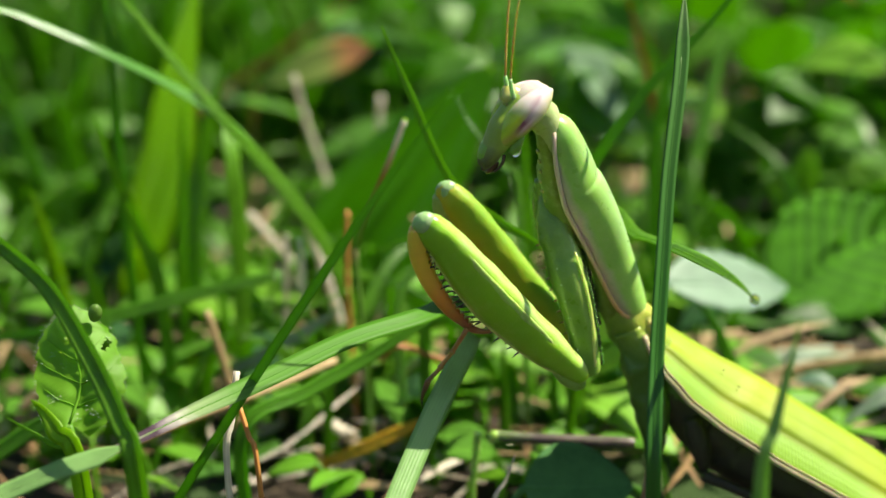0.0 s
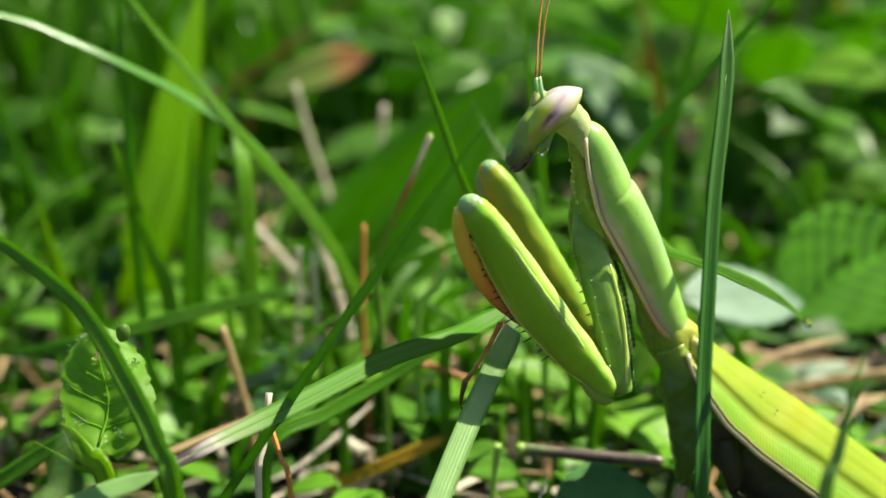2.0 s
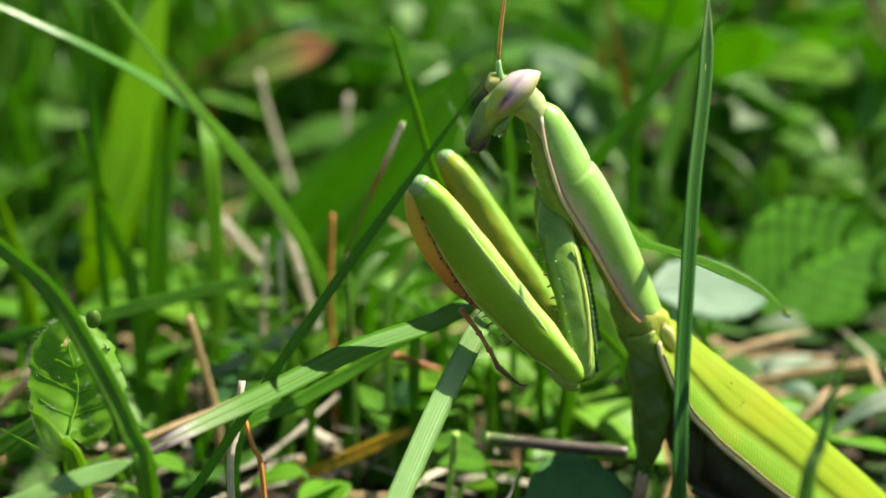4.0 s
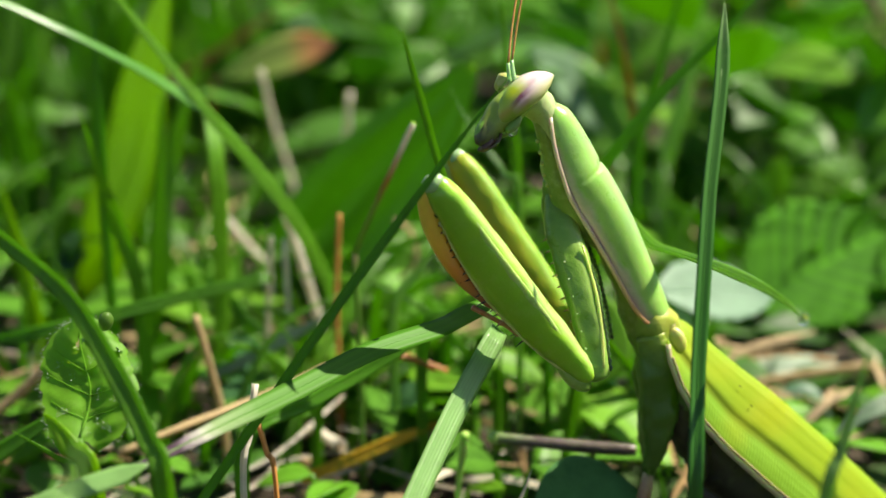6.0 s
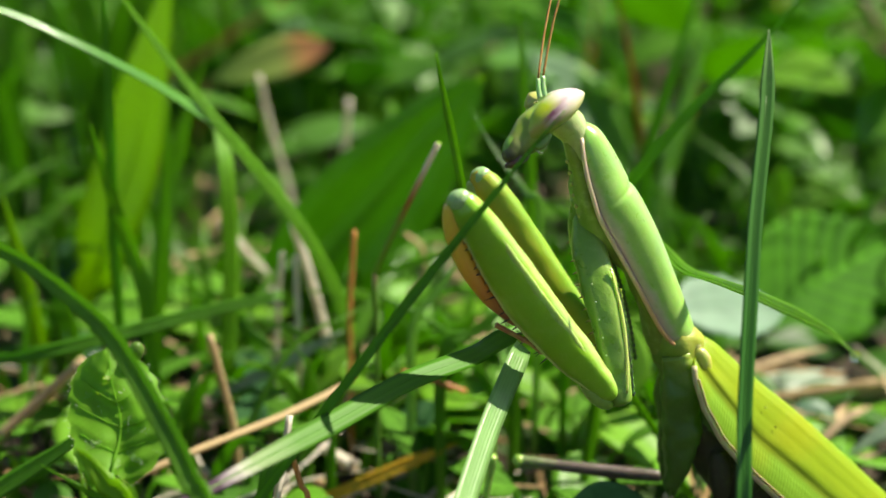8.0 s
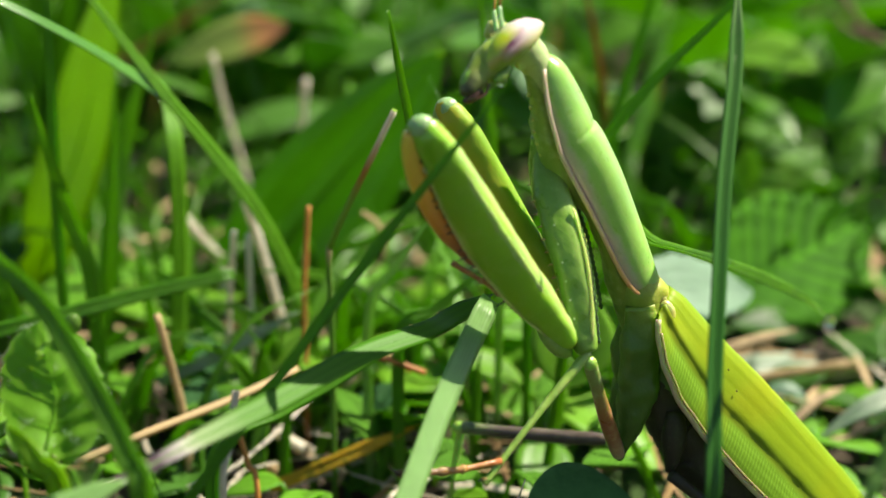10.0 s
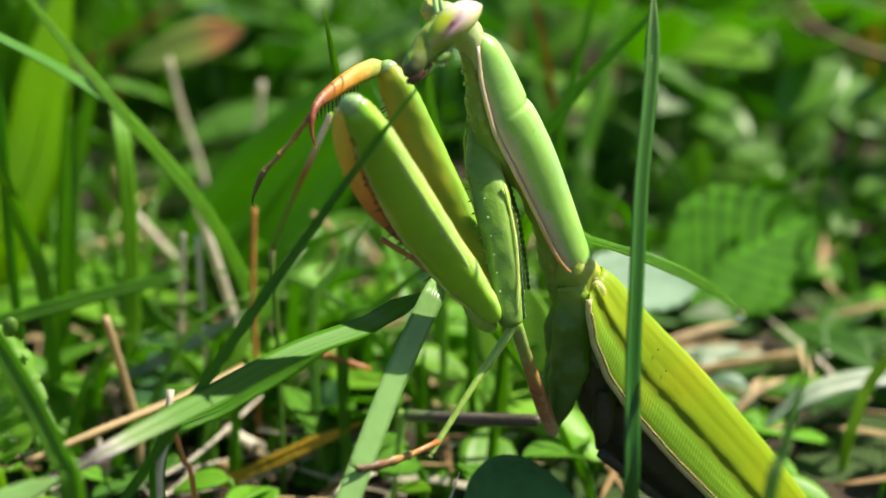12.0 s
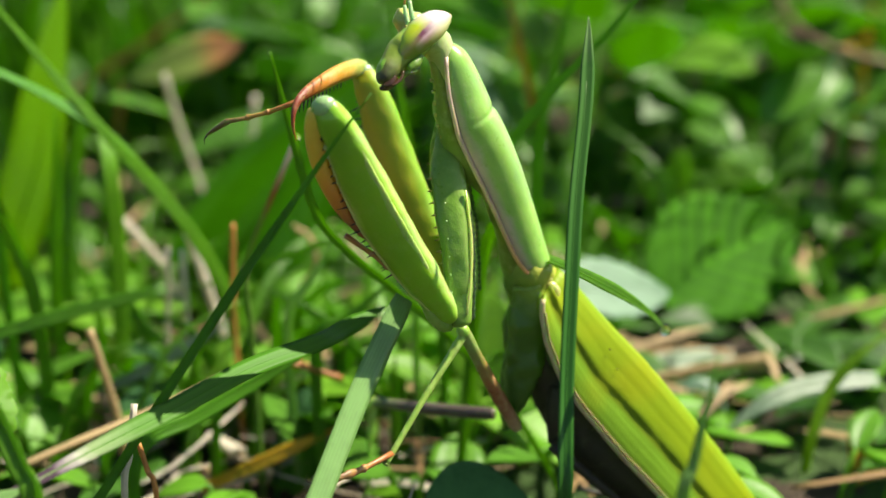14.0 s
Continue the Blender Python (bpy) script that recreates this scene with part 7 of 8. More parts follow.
    walk(far_femur, [
        (0, pose(-0.00316, 0.00150, -0.00594, 173.3, -28.8, -166.4)),
        (0.5, pose(-0.00314, 0.00150, -0.00598, 174.1, -28.7, -167.9)),
        (1, pose(-0.00327, 0.00150, -0.00593, 175.7, -29.4, -171.3)),
        (1.5, pose(-0.00330, 0.00150, -0.00617, 176.9, -28.3, -173.6)),
        (2, pose(-0.00380, 0.00150, -0.00646, -176.9, -28.3, 173.5)),
        (2.5, pose(-0.00378, 0.00150, -0.00649, -174.4, -24.3, 166.6)),
        (3, pose(-0.00371, 0.00150, -0.00657, -175.0, -22.3, 167.0)),
        (5.5, pose(-0.00349, 0.00150, -0.00660, -175.6, -19.4, 167.0)),
        (6, pose(-0.00343, 0.00150, -0.00647, -175.4, -19.3, 166.4)),
        (6.5, pose(-0.00329, 0.00150, -0.00639, -174.8, -19.3, 164.7)),
        (7, pose(-0.00325, 0.00150, -0.00630, -177.2, -20.6, 172.0)),
        (7.5, pose(-0.00330, 0.00150, -0.00628, -177.4, -20.6, 172.7)),
        (8, pose(-0.00342, 0.00150, -0.00629, -178.5, -20.2, 175.7)),
        (8.5, pose(-0.00354, 0.00150, -0.00642, 179.5, -21.6, -178.6)),
        (11, pose(-0.00342, 0.00150, -0.00625, -179.0, -17.3, 176.8)),
        (11.5, pose(-0.00343, 0.00150, -0.00648, -176.9, -17.1, 169.7)),
        (12, pose(-0.00435, 0.00169, -0.00651, -176.2, -21.1, 169.5)),
        (12.5, pose(-0.00414, 0.00150, -0.00647, -175.7, -20.2, 167.7)),
        (13, pose(-0.00389, 0.00175, -0.00653, -175.6, -20.6, 167.6)),
        (13.5, pose(-0.00451, 0.00150, -0.00681, -175.2, -23.7, 168.1)),
        (14, pose(-0.00439, 0.00150, -0.00694, -174.9, -23.3, 167.3)),
    ])
    walk(far_tibia, [
        (0, pose(-0.02383, -0.00333, 0.00401, 7.9, 42.7, 15.8)),
        (0.5, pose(-0.02394, -0.00282, 0.00395, 7.0, 42.6, 14.1)),
        (1, pose(-0.02416, -0.00159, 0.00427, 5.2, 43.4, 10.2)),
        (1.5, pose(-0.02448, -0.00080, 0.00361, 3.6, 42.3, 7.4)),
        (2, pose(-0.02498, 0.00384, 0.00333, -3.4, 36.3, -7.0)),
        (2.5, pose(-0.02516, 0.00645, 0.00176, -6.0, 32.2, -14.3)),
        (3, pose(-0.02539, 0.00638, 0.00093, -5.4, 30.3, -13.8)),
        (5.5, pose(-0.02550, 0.00647, -0.00023, -4.7, 27.4, -13.7)),
        (6, pose(-0.02540, 0.00670, -0.00014, -4.9, 27.3, -14.3)),
        (6.5, pose(-0.02510, 0.00734, -0.00006, -5.5, 27.3, -16.1)),
        (7, pose(-0.02548, 0.00454, 0.00051, -3.0, 28.5, -8.4)),
        (7.5, pose(-0.02557, 0.00427, 0.00054, -2.7, 28.5, -7.7)),
        (8, pose(-0.02584, 0.00314, 0.00038, -1.6, 28.2, -4.5)),
        (8.5, pose(-0.02583, 0.00097, 0.00081, 0.6, 29.6, 1.5)),
        (11, pose(-0.02617, 0.00276, -0.00073, -1.0, 25.3, -3.4)),
        (11.5, pose(-0.02588, 0.00549, -0.00102, -3.2, 25.1, -10.7)),
        (11.75, pose(-0.02645, 0.00574, 0.00005, -69.3, 48.8, -61.4)),
        (12, pose(-0.02703, 0.00598, 0.00112, -130.6, 20.6, -106.8)),
        (12.5, pose(-0.02673, 0.00646, 0.00076, -115.4, 25.1, -101.4)),
        (13, pose(-0.02639, 0.00677, 0.00104, -118.3, 20.1, -100.5)),
        (13.5, pose(-0.02610, 0.00612, 0.00209, -115.0, 22.3, -100.0)),
        (14, pose(-0.02624, 0.00659, 0.00221, -134.8, 18.9, -107.9)),
    ])
    walk(far_tarsus, [
        (0, pose(-0.01574, -0.00063, -0.00377, 5.9, 6.9, 11.1)),
        (0.5, pose(-0.01577, -0.00036, -0.00384, 5.2, 6.8, 9.9)),
        (1, pose(-0.01595, 0.00029, -0.00364, 3.8, 7.5, 7.1)),
        (1.5, pose(-0.01605, 0.00070, -0.00414, 2.7, 6.3, 5.3)),
        (2, pose(-0.01648, 0.00312, -0.00447, -2.7, 6.3, -5.3)),
        (2.5, pose(-0.01633, 0.00447, -0.00542, -5.1, 2.3, -11.3)),
        (3, pose(-0.01630, 0.00443, -0.00594, -4.6, 0.4, -11.1)),
        (5.5, pose(-0.01608, 0.00448, -0.00662, -4.1, -2.5, -11.4)),
        (6, pose(-0.01600, 0.00460, -0.00651, -4.3, -2.6, -11.9)),
        (6.5, pose(-0.01577, 0.00493, -0.00643, -4.9, -2.6, -13.4)),
        (7, pose(-0.01604, 0.00348, -0.00606, -2.6, -1.4, -6.9)),
        (7.5, pose(-0.01611, 0.00334, -0.00603, -2.4, -1.4, -6.3)),
        (8, pose(-0.01630, 0.00275, -0.00613, -1.4, -1.8, -3.7)),
        (8.5, pose(-0.01647, 0.00162, -0.00592, 0.5, -0.4, 1.2)),
        (11, pose(-0.01631, 0.00255, -0.00674, -0.9, -4.7, -2.9)),
        (11.5, pose(-0.01612, 0.00397, -0.00701, -2.9, -4.8, -9.1)),
        (11.75, pose(-0.02312, -0.00040, -0.00512, -9.4, 39.4, -12.2)),
        (12, pose(-0.03011, -0.00477, -0.00322, -57.9, 80.4, -58.3)),
        (12.5, pose(-0.02870, -0.00419, -0.00441, -32.7, 68.0, -34.7)),
        (13, pose(-0.02826, -0.00431, -0.00317, -29.8, 54.4, -35.1)),
        (13.5, pose(-0.02785, -0.00481, -0.00254, -45.0, 64.3, -48.0)),
        (14, pose(-0.02958, -0.00421, -0.00182, 159.6, 63.5, 157.4)),
    ])
    walk(near_leg[0], [
        (0, pose(0.00690, -0.00210, -0.01180, -47.8, 67.0, -50.1)),
        (0.5, pose(0.00690, -0.00210, -0.01180, -45.9, 66.4, -48.4)),
        (1, pose(0.00690, -0.00210, -0.01180, -44.1, 65.7, -46.7)),
        (1.5, pose(0.00690, -0.00210, -0.01180, -41.8, 64.8, -44.7)),
        (2, pose(0.00690, -0.00210, -0.01180, -40.7, 64.3, -43.7)),
        (2.5, pose(0.00690, -0.00210, -0.01180, -39.5, 63.7, -42.6)),
        (3, pose(0.00690, -0.00210, -0.01180, -38.4, 63.2, -41.6)),
        (5.5, pose(0.00690, -0.00210, -0.01180, -35.0, 61.3, -38.6)),
        (6, pose(0.00690, -0.00210, -0.01180, -35.0, 61.3, -38.6)),
        (6.5, pose(0.00690, -0.00210, -0.01180, -35.0, 61.3, -38.6)),
        (7, pose(0.00690, -0.00210, -0.01180, -35.0, 61.3, -38.6)),
        (7.5, pose(0.00690, -0.00210, -0.01180, -35.0, 61.3, -38.6)),
        (8, pose(0.00690, -0.00210, -0.01180, -34.3, 60.9, -38.0)),
        (8.25, pose(0.00690, -0.00210, -0.01180, -152.6, 46.1, -134.8)),
        (8.5, pose(0.00690, -0.00210, -0.01180, 172.9, -7.8, -137.4)),
        (11, pose(0.00600, -0.00380, -0.01118, 173.2, -29.6, -166.5)),
        (11.5, pose(0.00600, -0.00380, -0.01122, 173.1, -30.0, -166.3)),
        (12, pose(0.00630, -0.00380, -0.01109, 173.8, -27.5, -166.7)),
        (12.5, pose(0.00654, -0.00380, -0.01092, 174.2, -25.5, -166.9)),
        (13, pose(0.00664, -0.00380, -0.01071, 174.6, -23.9, -166.9)),
        (13.5, pose(0.00708, -0.00380, -0.01060, 175.3, -20.8, -167.1)),
        (14, pose(0.00716, -0.00380, -0.01057, 175.6, -19.4, -167.1)),
    ])
    walk(near_leg[1], [
        (0, pose(0.00942, -0.00512, -0.02108, -169.7, 24.7, -156.6)),
        (0.5, pose(0.00961, -0.00515, -0.02114, -169.3, 25.6, -156.4)),
        (1, pose(0.00975, -0.00513, -0.02102, -168.8, 26.6, -156.2)),
        (1.5, pose(0.00999, -0.00516, -0.02105, -168.3, 27.8, -155.9)),
        (2, pose(0.01013, -0.00519, -0.02109, -167.9, 28.4, -155.8)),
        (2.5, pose(0.01028, -0.00520, -0.02108, -167.6, 29.1, -155.6)),
        (3, pose(0.01049, -0.00529, -0.02129, -167.2, 29.8, -155.4)),
        (5.5, pose(0.01095, -0.00533, -0.02125, -166.0, 32.0, -154.8)),
        (6, pose(0.01099, -0.00536, -0.02135, -166.0, 32.0, -154.8)),
        (6.5, pose(0.01115, -0.00549, -0.02173, -166.0, 32.0, -154.8)),
        (7, pose(0.01124, -0.00556, -0.02193, -166.0, 32.0, -154.8)),
        (7.5, pose(0.01126, -0.00557, -0.02197, -166.0, 32.0, -154.8)),
        (8, pose(0.01136, -0.00558, -0.02196, -165.7, 32.5, -154.7)),
        (8.25, pose(0.00454, -0.00807, -0.01602, -153.0, 58.2, -147.8)),
        (8.5, pose(-0.00228, -0.01056, -0.01008, -96.0, 78.4, -95.9)),
        (11, pose(-0.00480, -0.00640, -0.00488, -95.8, 57.9, -94.9)),
        (11.5, pose(-0.00467, -0.00640, -0.00489, -96.1, 58.7, -95.2)),
        (12, pose(-0.00473, -0.00640, -0.00520, -84.2, 58.8, -85.0)),
        (12.5, pose(-0.00459, -0.00640, -0.00545, -82.0, 59.0, -83.2)),
        (13, pose(-0.00452, -0.00640, -0.00562, -81.3, 58.9, -82.5)),
        (13.5, pose(-0.00424, -0.00640, -0.00619, -75.0, 58.5, -77.1)),
        (14, pose(-0.00420, -0.00640, -0.00646, -73.6, 58.9, -75.8)),
    ])
    walk(near_leg[2], [
        (0, pose(-0.00197, -0.01005, -0.02680, -176.7, 29.5, -173.3)),
        (0.5, pose(-0.00168, -0.01008, -0.02706, -176.6, 30.5, -173.2)),
        (1, pose(-0.00143, -0.01006, -0.02714, -176.4, 31.5, -173.2)),
        (1.5, pose(-0.00105, -0.01009, -0.02742, -176.2, 32.8, -173.1)),
        (2, pose(-0.00083, -0.01012, -0.02759, -176.1, 33.5, -173.0)),
        (2.5, pose(-0.00060, -0.01013, -0.02773, -176.0, 34.3, -172.9)),
        (3, pose(-0.00031, -0.01022, -0.02808, -175.9, 35.0, -172.9)),
        (5.5, pose(0.00046, -0.01026, -0.02849, -175.5, 37.4, -172.7)),
        (6, pose(0.00051, -0.01029, -0.02860, -175.5, 37.4, -172.7)),
        (6.5, pose(0.00067, -0.01042, -0.02898, -175.5, 37.4, -172.7)),
        (7, pose(0.00075, -0.01049, -0.02918, -175.5, 37.4, -172.7)),
        (7.5, pose(0.00077, -0.01051, -0.02922, -175.5, 37.4, -172.7)),
        (8, pose(0.00094, -0.01051, -0.02930, -175.4, 37.9, -172.6)),
        (8.25, pose(-0.00081, -0.01190, -0.02641, -177.6, 39.5, -176.2)),
        (8.5, pose(-0.00257, -0.01330, -0.02352, 180.0, 41.0, 180.0)),
        (11, pose(-0.00535, -0.01280, -0.01511, -155.8, 24.1, -132.3)),
        (11.5, pose(-0.00526, -0.01280, -0.01545, -155.1, 23.8, -131.0)),
        (12, pose(-0.00417, -0.01280, -0.01580, -152.9, 24.7, -129.2)),
        (12.5, pose(-0.00382, -0.01280, -0.01620, -150.9, 25.8, -128.0)),
        (13, pose(-0.00368, -0.01280, -0.01631, -149.5, 26.2, -126.9)),
        (13.5, pose(-0.00278, -0.01280, -0.01690, -148.1, 26.3, -125.5)),
        (14, pose(-0.00258, -0.01280, -0.01739, -148.3, 26.0, -125.4)),
    ])
    walk(far_leg[0], [
        (0, pose(0.00547, 0.00400, -0.01308, -179.0, 23.3, -177.4)),
        (0.5, pose(0.00579, 0.00400, -0.01303, -179.1, 24.6, -177.9)),
        (1, pose(0.00570, 0.00400, -0.01299, -179.3, 26.1, -178.3)),
        (1.5, pose(0.00578, 0.00400, -0.01329, -179.7, 27.1, -179.3)),
        (2, pose(0.00568, 0.00400, -0.01309, 179.6, 26.4, 179.1)),
        (2.5, pose(0.00582, 0.00400, -0.01310, 179.6, 27.8, 179.1)),
        (3, pose(0.00614, 0.00400, -0.01328, 179.2, 27.9, 178.4)),
        (5.5, pose(0.00637, 0.00400, -0.01275, 179.4, 31.5, 178.8)),
        (6, pose(0.00646, 0.00400, -0.01264, 178.8, 31.6, 177.8)),
        (6.5, pose(0.00714, 0.00400, -0.01245, 177.4, 33.3, 175.3)),
        (7, pose(0.00735, 0.00400, -0.01252, 176.8, 34.0, 174.3)),
        (7.5, pose(0.00726, 0.00400, -0.01239, 176.7, 33.6, 174.1)),
        (8, pose(0.00769, 0.00400, -0.01274, 176.7, 32.4, 173.8)),
        (8.5, pose(0.00731, 0.00400, -0.01259, 177.1, 34.8, 174.9)),
        (11, pose(0.00782, 0.00400, -0.01358, 155.3, 44.7, 146.8)),
        (11.5, pose(0.00740, 0.00400, -0.01359, 151.1, 45.7, 142.4)),
        (12, pose(0.00781, 0.00400, -0.01354, 155.6, 46.6, 148.0)),
        (12.5, pose(0.00803, 0.00400, -0.01358, 155.7, 47.4, 148.5)),
        (13, pose(0.00804, 0.00400, -0.01329, 153.5, 48.3, 146.3)),
        (13.5, pose(0.00832, 0.00400, -0.01333, 152.1, 49.4, 145.1)),
        (14, pose(0.00760, 0.00400, -0.01373, 147.7, 45.3, 138.3)),
    ])
    walk(far_leg[1], [
        (0, pose(-0.00902, 0.00335, -0.01932, 22.7, 65.5, 24.7)),
        (0.5, pose(-0.00887, 0.00347, -0.01974, 21.8, 64.6, 23.9)),
        (1, pose(-0.00917, 0.00356, -0.02026, 21.0, 63.7, 23.2)),
        (1.5, pose(-0.00922, 0.00383, -0.02099, 20.0, 62.5, 22.3)),
        (2, pose(-0.00897, 0.00424, -0.02038, 18.2, 61.8, 20.5)),
        (2.5, pose(-0.00888, 0.00424, -0.02086, 17.9, 61.0, 20.3)),
        (3, pose(-0.00895, 0.00443, -0.02127, 17.1, 60.3, 19.5)),
        (5.5, pose(-0.00796, 0.00430, -0.02155, 15.4, 57.9, 18.0)),
        (6, pose(-0.00795, 0.00457, -0.02150, 15.2, 57.9, 17.7)),
        (6.5, pose(-0.00675, 0.00515, -0.02162, 15.8, 58.0, 18.4)),
        (7, pose(-0.00667, 0.00540, -0.02200, 16.0, 58.0, 18.7)),
        (7.5, pose(-0.00695, 0.00548, -0.02189, 15.5, 58.0, 18.1)),
        (8, pose(-0.00630, 0.00552, -0.02166, 15.3, 57.5, 18.0)),
        (8.5, pose(-0.00543, 0.00513, -0.02148, 14.2, 56.5, 16.9)),
        (11, pose(-0.00050, 0.00945, -0.02343, 12.4, 50.9, 15.9)),
        (11.5, pose(-0.00034, 0.00997, -0.02362, 12.5, 51.0, 15.9)),
        (12, pose(-0.00035, 0.00910, -0.02371, 11.6, 50.5, 14.8)),
        (12.5, pose(-0.00005, 0.00895, -0.02389, 10.9, 49.7, 14.2)),
        (13, pose(0.00028, 0.00917, -0.02374, 10.6, 49.2, 14.0)),
        (13.5, pose(0.00084, 0.00921, -0.02396, 10.1, 48.5, 13.3)),
        (14, pose(0.00024, 0.01055, -0.02368, 9.2, 47.8, 12.3)),
    ])
    walk(far_leg[2], [
        (0, pose(-0.00467, 0.00535, -0.02985, 174.9, 28.1, 169.3)),
        (0.5, pose(-0.00435, 0.00547, -0.03017, 174.7, 29.1, 169.2)),
        (1, pose(-0.00450, 0.00556, -0.03056, 174.5, 30.0, 169.1)),
        (1.5, pose(-0.00436, 0.00583, -0.03111, 174.2, 31.3, 168.9)),
        (2, pose(-0.00362, 0.00624, -0.03101, 174.0, 32.0, 168.8)),
        (2.5, pose(-0.00347, 0.00624, -0.03129, 173.8, 32.8, 168.7)),
        (3, pose(-0.00331, 0.00643, -0.03179, 173.7, 33.5, 168.6)),
        (5.5, pose(-0.00180, 0.00630, -0.03190, 173.1, 35.9, 168.3)),
        (6, pose(-0.00170, 0.00657, -0.03197, 173.1, 35.9, 168.3)),
        (6.5, pose(-0.00074, 0.00715, -0.03175, 173.1, 35.9, 168.3)),
        (7, pose(-0.00075, 0.00740, -0.03203, 173.1, 35.9, 168.3)),
        (7.5, pose(-0.00085, 0.00748, -0.03215, 173.1, 35.9, 168.3)),
        (8, pose(-0.00013, 0.00752, -0.03185, 172.9, 36.4, 168.2)),
        (8.5, pose(0.00114, 0.00713, -0.03183, 172.7, 37.4, 168.1)),
        (11, pose(0.00654, 0.01145, -0.03245, 171.0, 43.3, 167.0)),
        (11.5, pose(0.00666, 0.01197, -0.03260, 171.0, 43.3, 167.0)),
        (12, pose(0.00720, 0.01110, -0.03319, 170.9, 43.4, 166.9)),
        (12.5, pose(0.00784, 0.01095, -0.03347, 170.7, 44.2, 166.7)),
        (13, pose(0.00833, 0.01117, -0.03333, 170.5, 44.7, 166.6)),
        (13.5, pose(0.00928, 0.01121, -0.03377, 170.3, 45.2, 166.5)),
        (14, pose(0.00938, 0.01255, -0.03401, 170.2, 45.7, 166.4)),
    ])
    walk(perch, [
        (0, pose(0.00148, 0.09905, 0.01214, -53.1, -30.3, 69.2)),
        (0.5, pose(0.00109, 0.09910, 0.01243, -51.9, -30.1, 68.6)),
        (1, pose(0.00083, 0.09894, 0.01358, -49.8, -28.9, 67.8)),
        (1.5, pose(0.00134, 0.09854, 0.01461, -49.3, -27.6, 68.3)),
        (2, pose(0.00168, 0.09922, 0.01459, -51.5, -30.3, 68.1)),
        (2.5, pose(0.00144, 0.10007, 0.01317, -50.9, -32.5, 66.4)),
        (3, pose(0.00066, 0.09984, 0.01373, -50.9, -31.8, 66.8)),
        (5.5, pose(0.00042, 0.09883, 0.01504, -45.6, -27.0, 66.0)),
        (6, pose(0.00034, 0.09900, 0.01506, -46.0, -27.6, 65.9)),
        (6.5, pose(0.00094, 0.09886, 0.01512, -50.3, -28.8, 68.2)),
        (7, pose(0.00091, 0.09892, 0.01514, -50.6, -29.1, 68.2)),
        (7.5, pose(0.00097, 0.09897, 0.01516, -51.2, -29.4, 68.4)),
        (8, pose(0.00143, 0.09730, 0.01786, -50.1, -24.0, 71.2)),
        (8.5, pose(0.00110, 0.09749, 0.01812, -50.2, -24.7, 70.8)),
        (11, pose(0.00046, 0.10143, 0.01441, -49.5, -35.6, 63.6)),
        (11.5, pose(0.00089, 0.10063, 0.01564, -49.8, -33.6, 65.0)),
        (12, pose(0.00152, 0.10199, 0.01485, -49.9, -37.2, 63.0)),
        (12.5, pose(0.00200, 0.10265, 0.01435, -50.9, -39.3, 62.8)),
        (13, pose(0.00212, 0.10246, 0.01448, -50.5, -38.7, 62.8)),
        (13.5, pose(0.00257, 0.10289, 0.01410, -50.2, -39.6, 62.0)),
        (14, pose(0.00301, 0.10157, 0.01541, -50.6, -36.4, 64.0)),
    ])
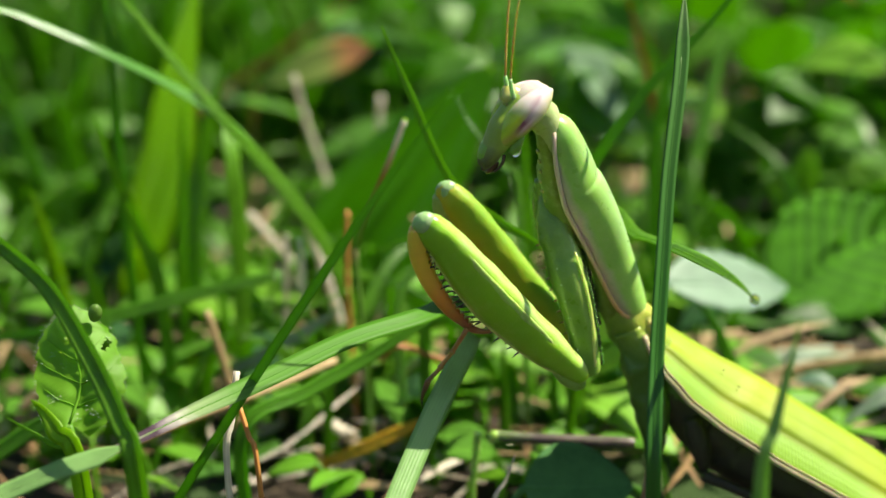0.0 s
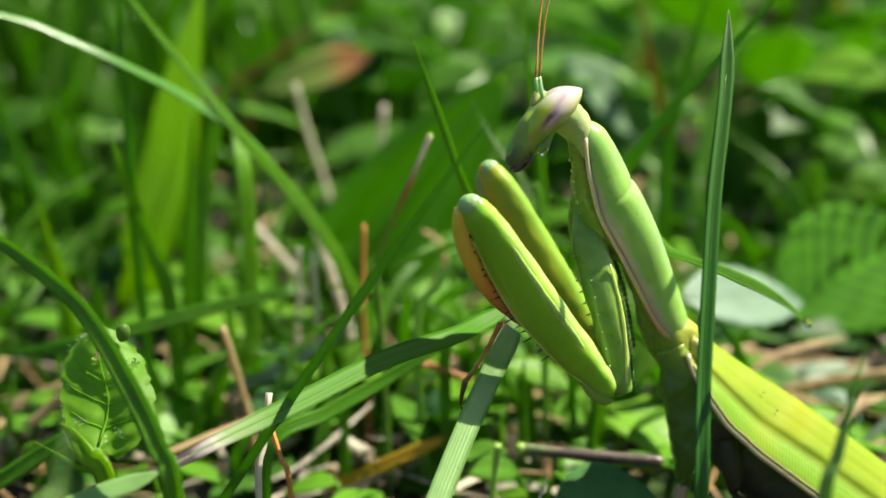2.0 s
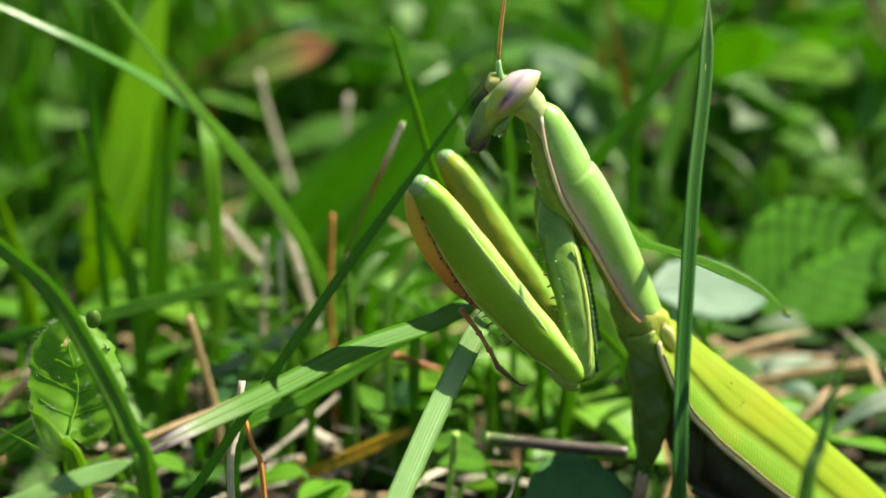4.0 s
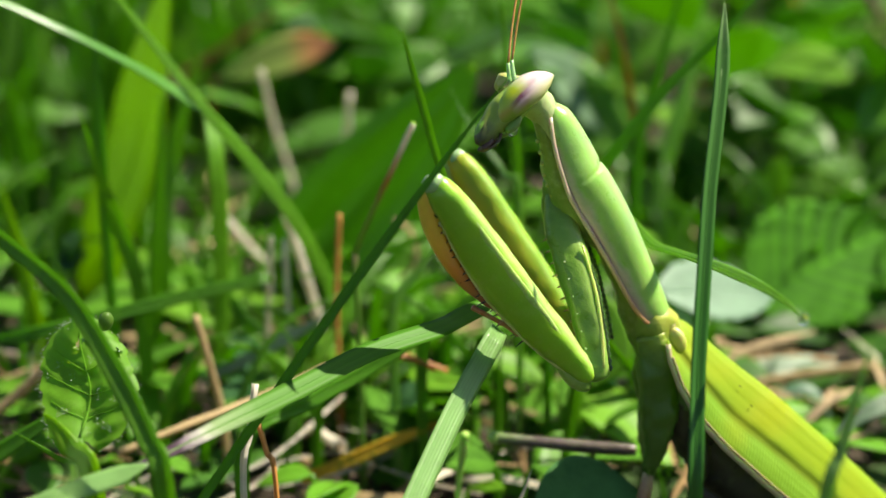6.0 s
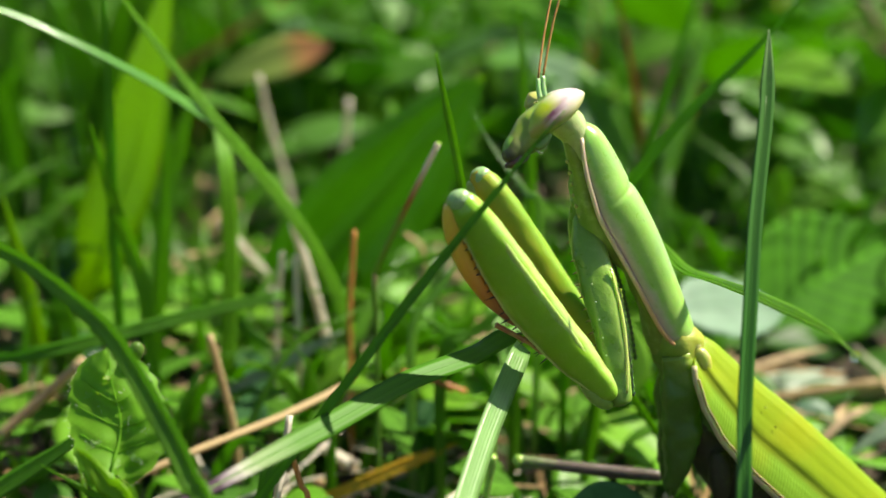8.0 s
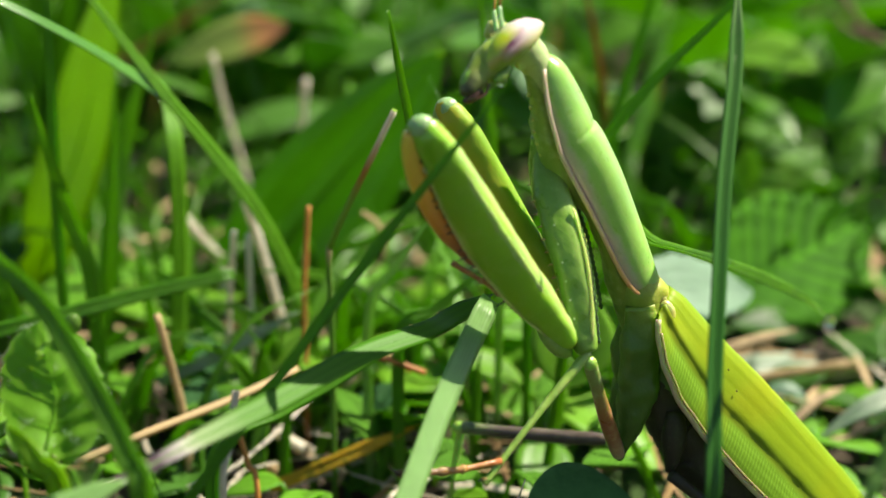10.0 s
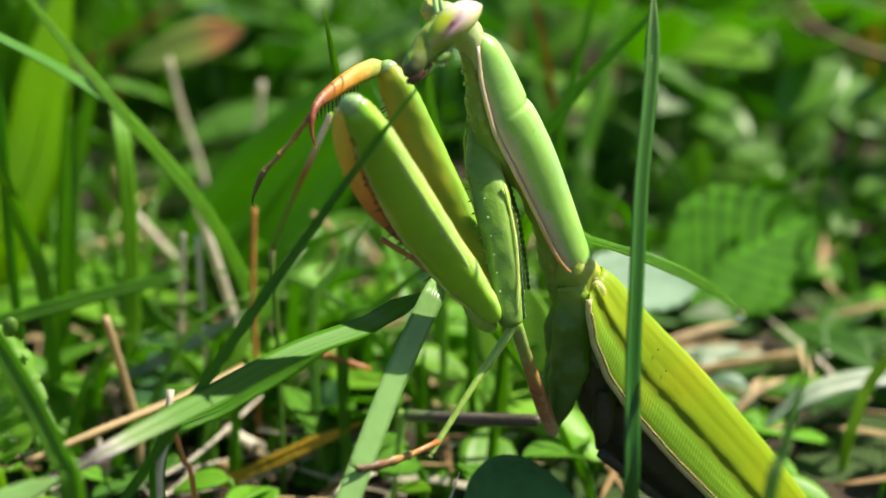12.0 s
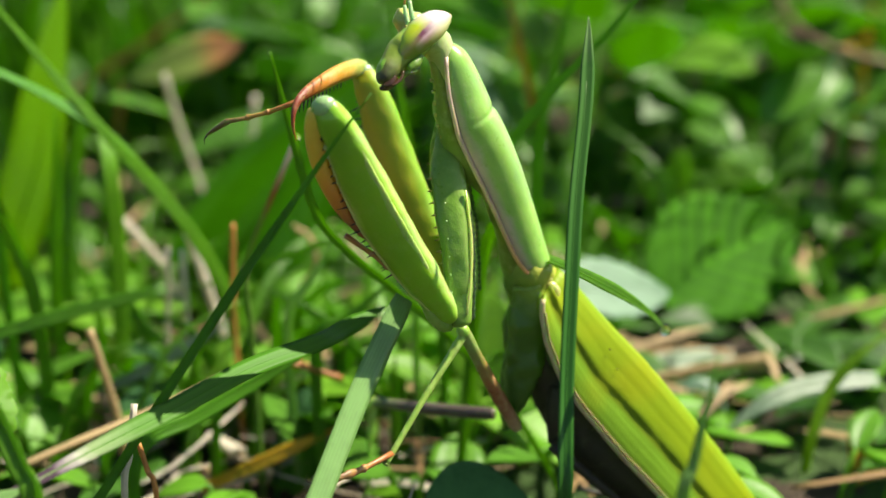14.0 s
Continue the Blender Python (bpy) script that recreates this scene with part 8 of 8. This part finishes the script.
    walk(slanting_blade, [
        (0, pose(-0.02919, 0.11739, -0.00517, 10.2, -53.9, -12.5)),
        (1, pose(-0.02933, 0.10806, -0.00497, -11.3, -53.3, 13.9)),
        (2, pose(-0.02924, 0.11535, -0.00539, 5.5, -54.5, -6.8)),
        (3, pose(-0.02943, 0.11025, -0.00521, -6.3, -54.0, 7.8)),
        (5.5, pose(-0.02967, 0.10731, -0.00457, -12.5, -52.2, 15.7)),
        (6, pose(-0.02969, 0.10761, -0.00462, -11.9, -52.4, 14.9)),
        (6.5, pose(-0.03017, 0.10879, -0.00446, -9.1, -51.9, 11.5)),
        (7.5, pose(-0.03010, 0.10911, -0.00456, -8.4, -52.2, 10.6)),
        (8.5, pose(-0.03020, 0.10815, -0.00433, -10.4, -51.6, 13.1)),
        (11, pose(-0.02994, 0.10971, -0.00477, -7.3, -52.8, 9.1)),
        (12.5, pose(-0.02963, 0.10759, -0.00466, -12.0, -52.5, 15.0)),
        (14, pose(-0.02934, 0.10875, -0.00508, -9.7, -53.6, 12.0)),
    ])

    foot = Matrix.Translation((0.0195, 0.007, -0.0450))
    walk(slim_blade, [
        (0, pose(0.00670, 0.13450, 0.04217, 0.0, -18.2, 0.0) @ foot),
        (1, pose(0.00632, 0.13450, 0.04200, 0.0, -16.3, 0.0) @ foot),
        (2, pose(0.00608, 0.13450, 0.04177, 0.0, -15.4, 0.0) @ foot),
        (3, pose(0.00594, 0.13450, 0.04189, 0.0, -14.4, 0.0) @ foot),
        (5.5, pose(0.00554, 0.13450, 0.04154, 0.0, -12.7, 0.0) @ foot),
        (6, pose(0.00538, 0.13450, 0.04160, 0.0, -12.6, 0.0) @ foot),
        (6.5, pose(0.00493, 0.13450, 0.04122, 0.0, -10.2, 0.0) @ foot),
        (7, pose(0.00506, 0.13450, 0.04138, 0.0, -10.2, 0.0) @ foot),
        (8.5, pose(0.00467, 0.13450, 0.04133, 0.0, -9.5, 0.0) @ foot),
        (11, pose(0.00436, 0.13450, 0.04173, 0.0, -8.2, 0.0) @ foot),
        (11.5, pose(0.00425, 0.13450, 0.04152, 0.0, -6.8, 0.0) @ foot),
        (12, pose(0.00467, 0.13450, 0.04211, 0.0, -7.3, 0.0) @ foot),
        (12.5, pose(0.00427, 0.13450, 0.04164, 0.0, -6.4, 0.0) @ foot),
        (13, pose(0.00483, 0.13450, 0.04160, 0.0, -9.5, 0.0) @ foot),
        (13.5, pose(0.00412, 0.13450, 0.04257, 0.0, -10.6, 0.0) @ foot),
        (14, pose(0.00409, 0.13450, 0.04100, 0.0, -9.5, 0.0) @ foot),
    ])
    # the wings lie rolled over at first and right themselves
    axis = Vector((0, -0.0028, -0.002))
    for ob in forewings:
        walk(ob, [(t, Matrix.Translation(axis) @ pose(0, 0, 0, -roll, 0, 0) @ Matrix.Translation(-axis)) for t, roll in ((0, 28), (1, 26), (2, 22), (3, 19), (5.5, 13), (6.5, 11), (8.5, 6), (11, 0), (14, 0))])


motions()
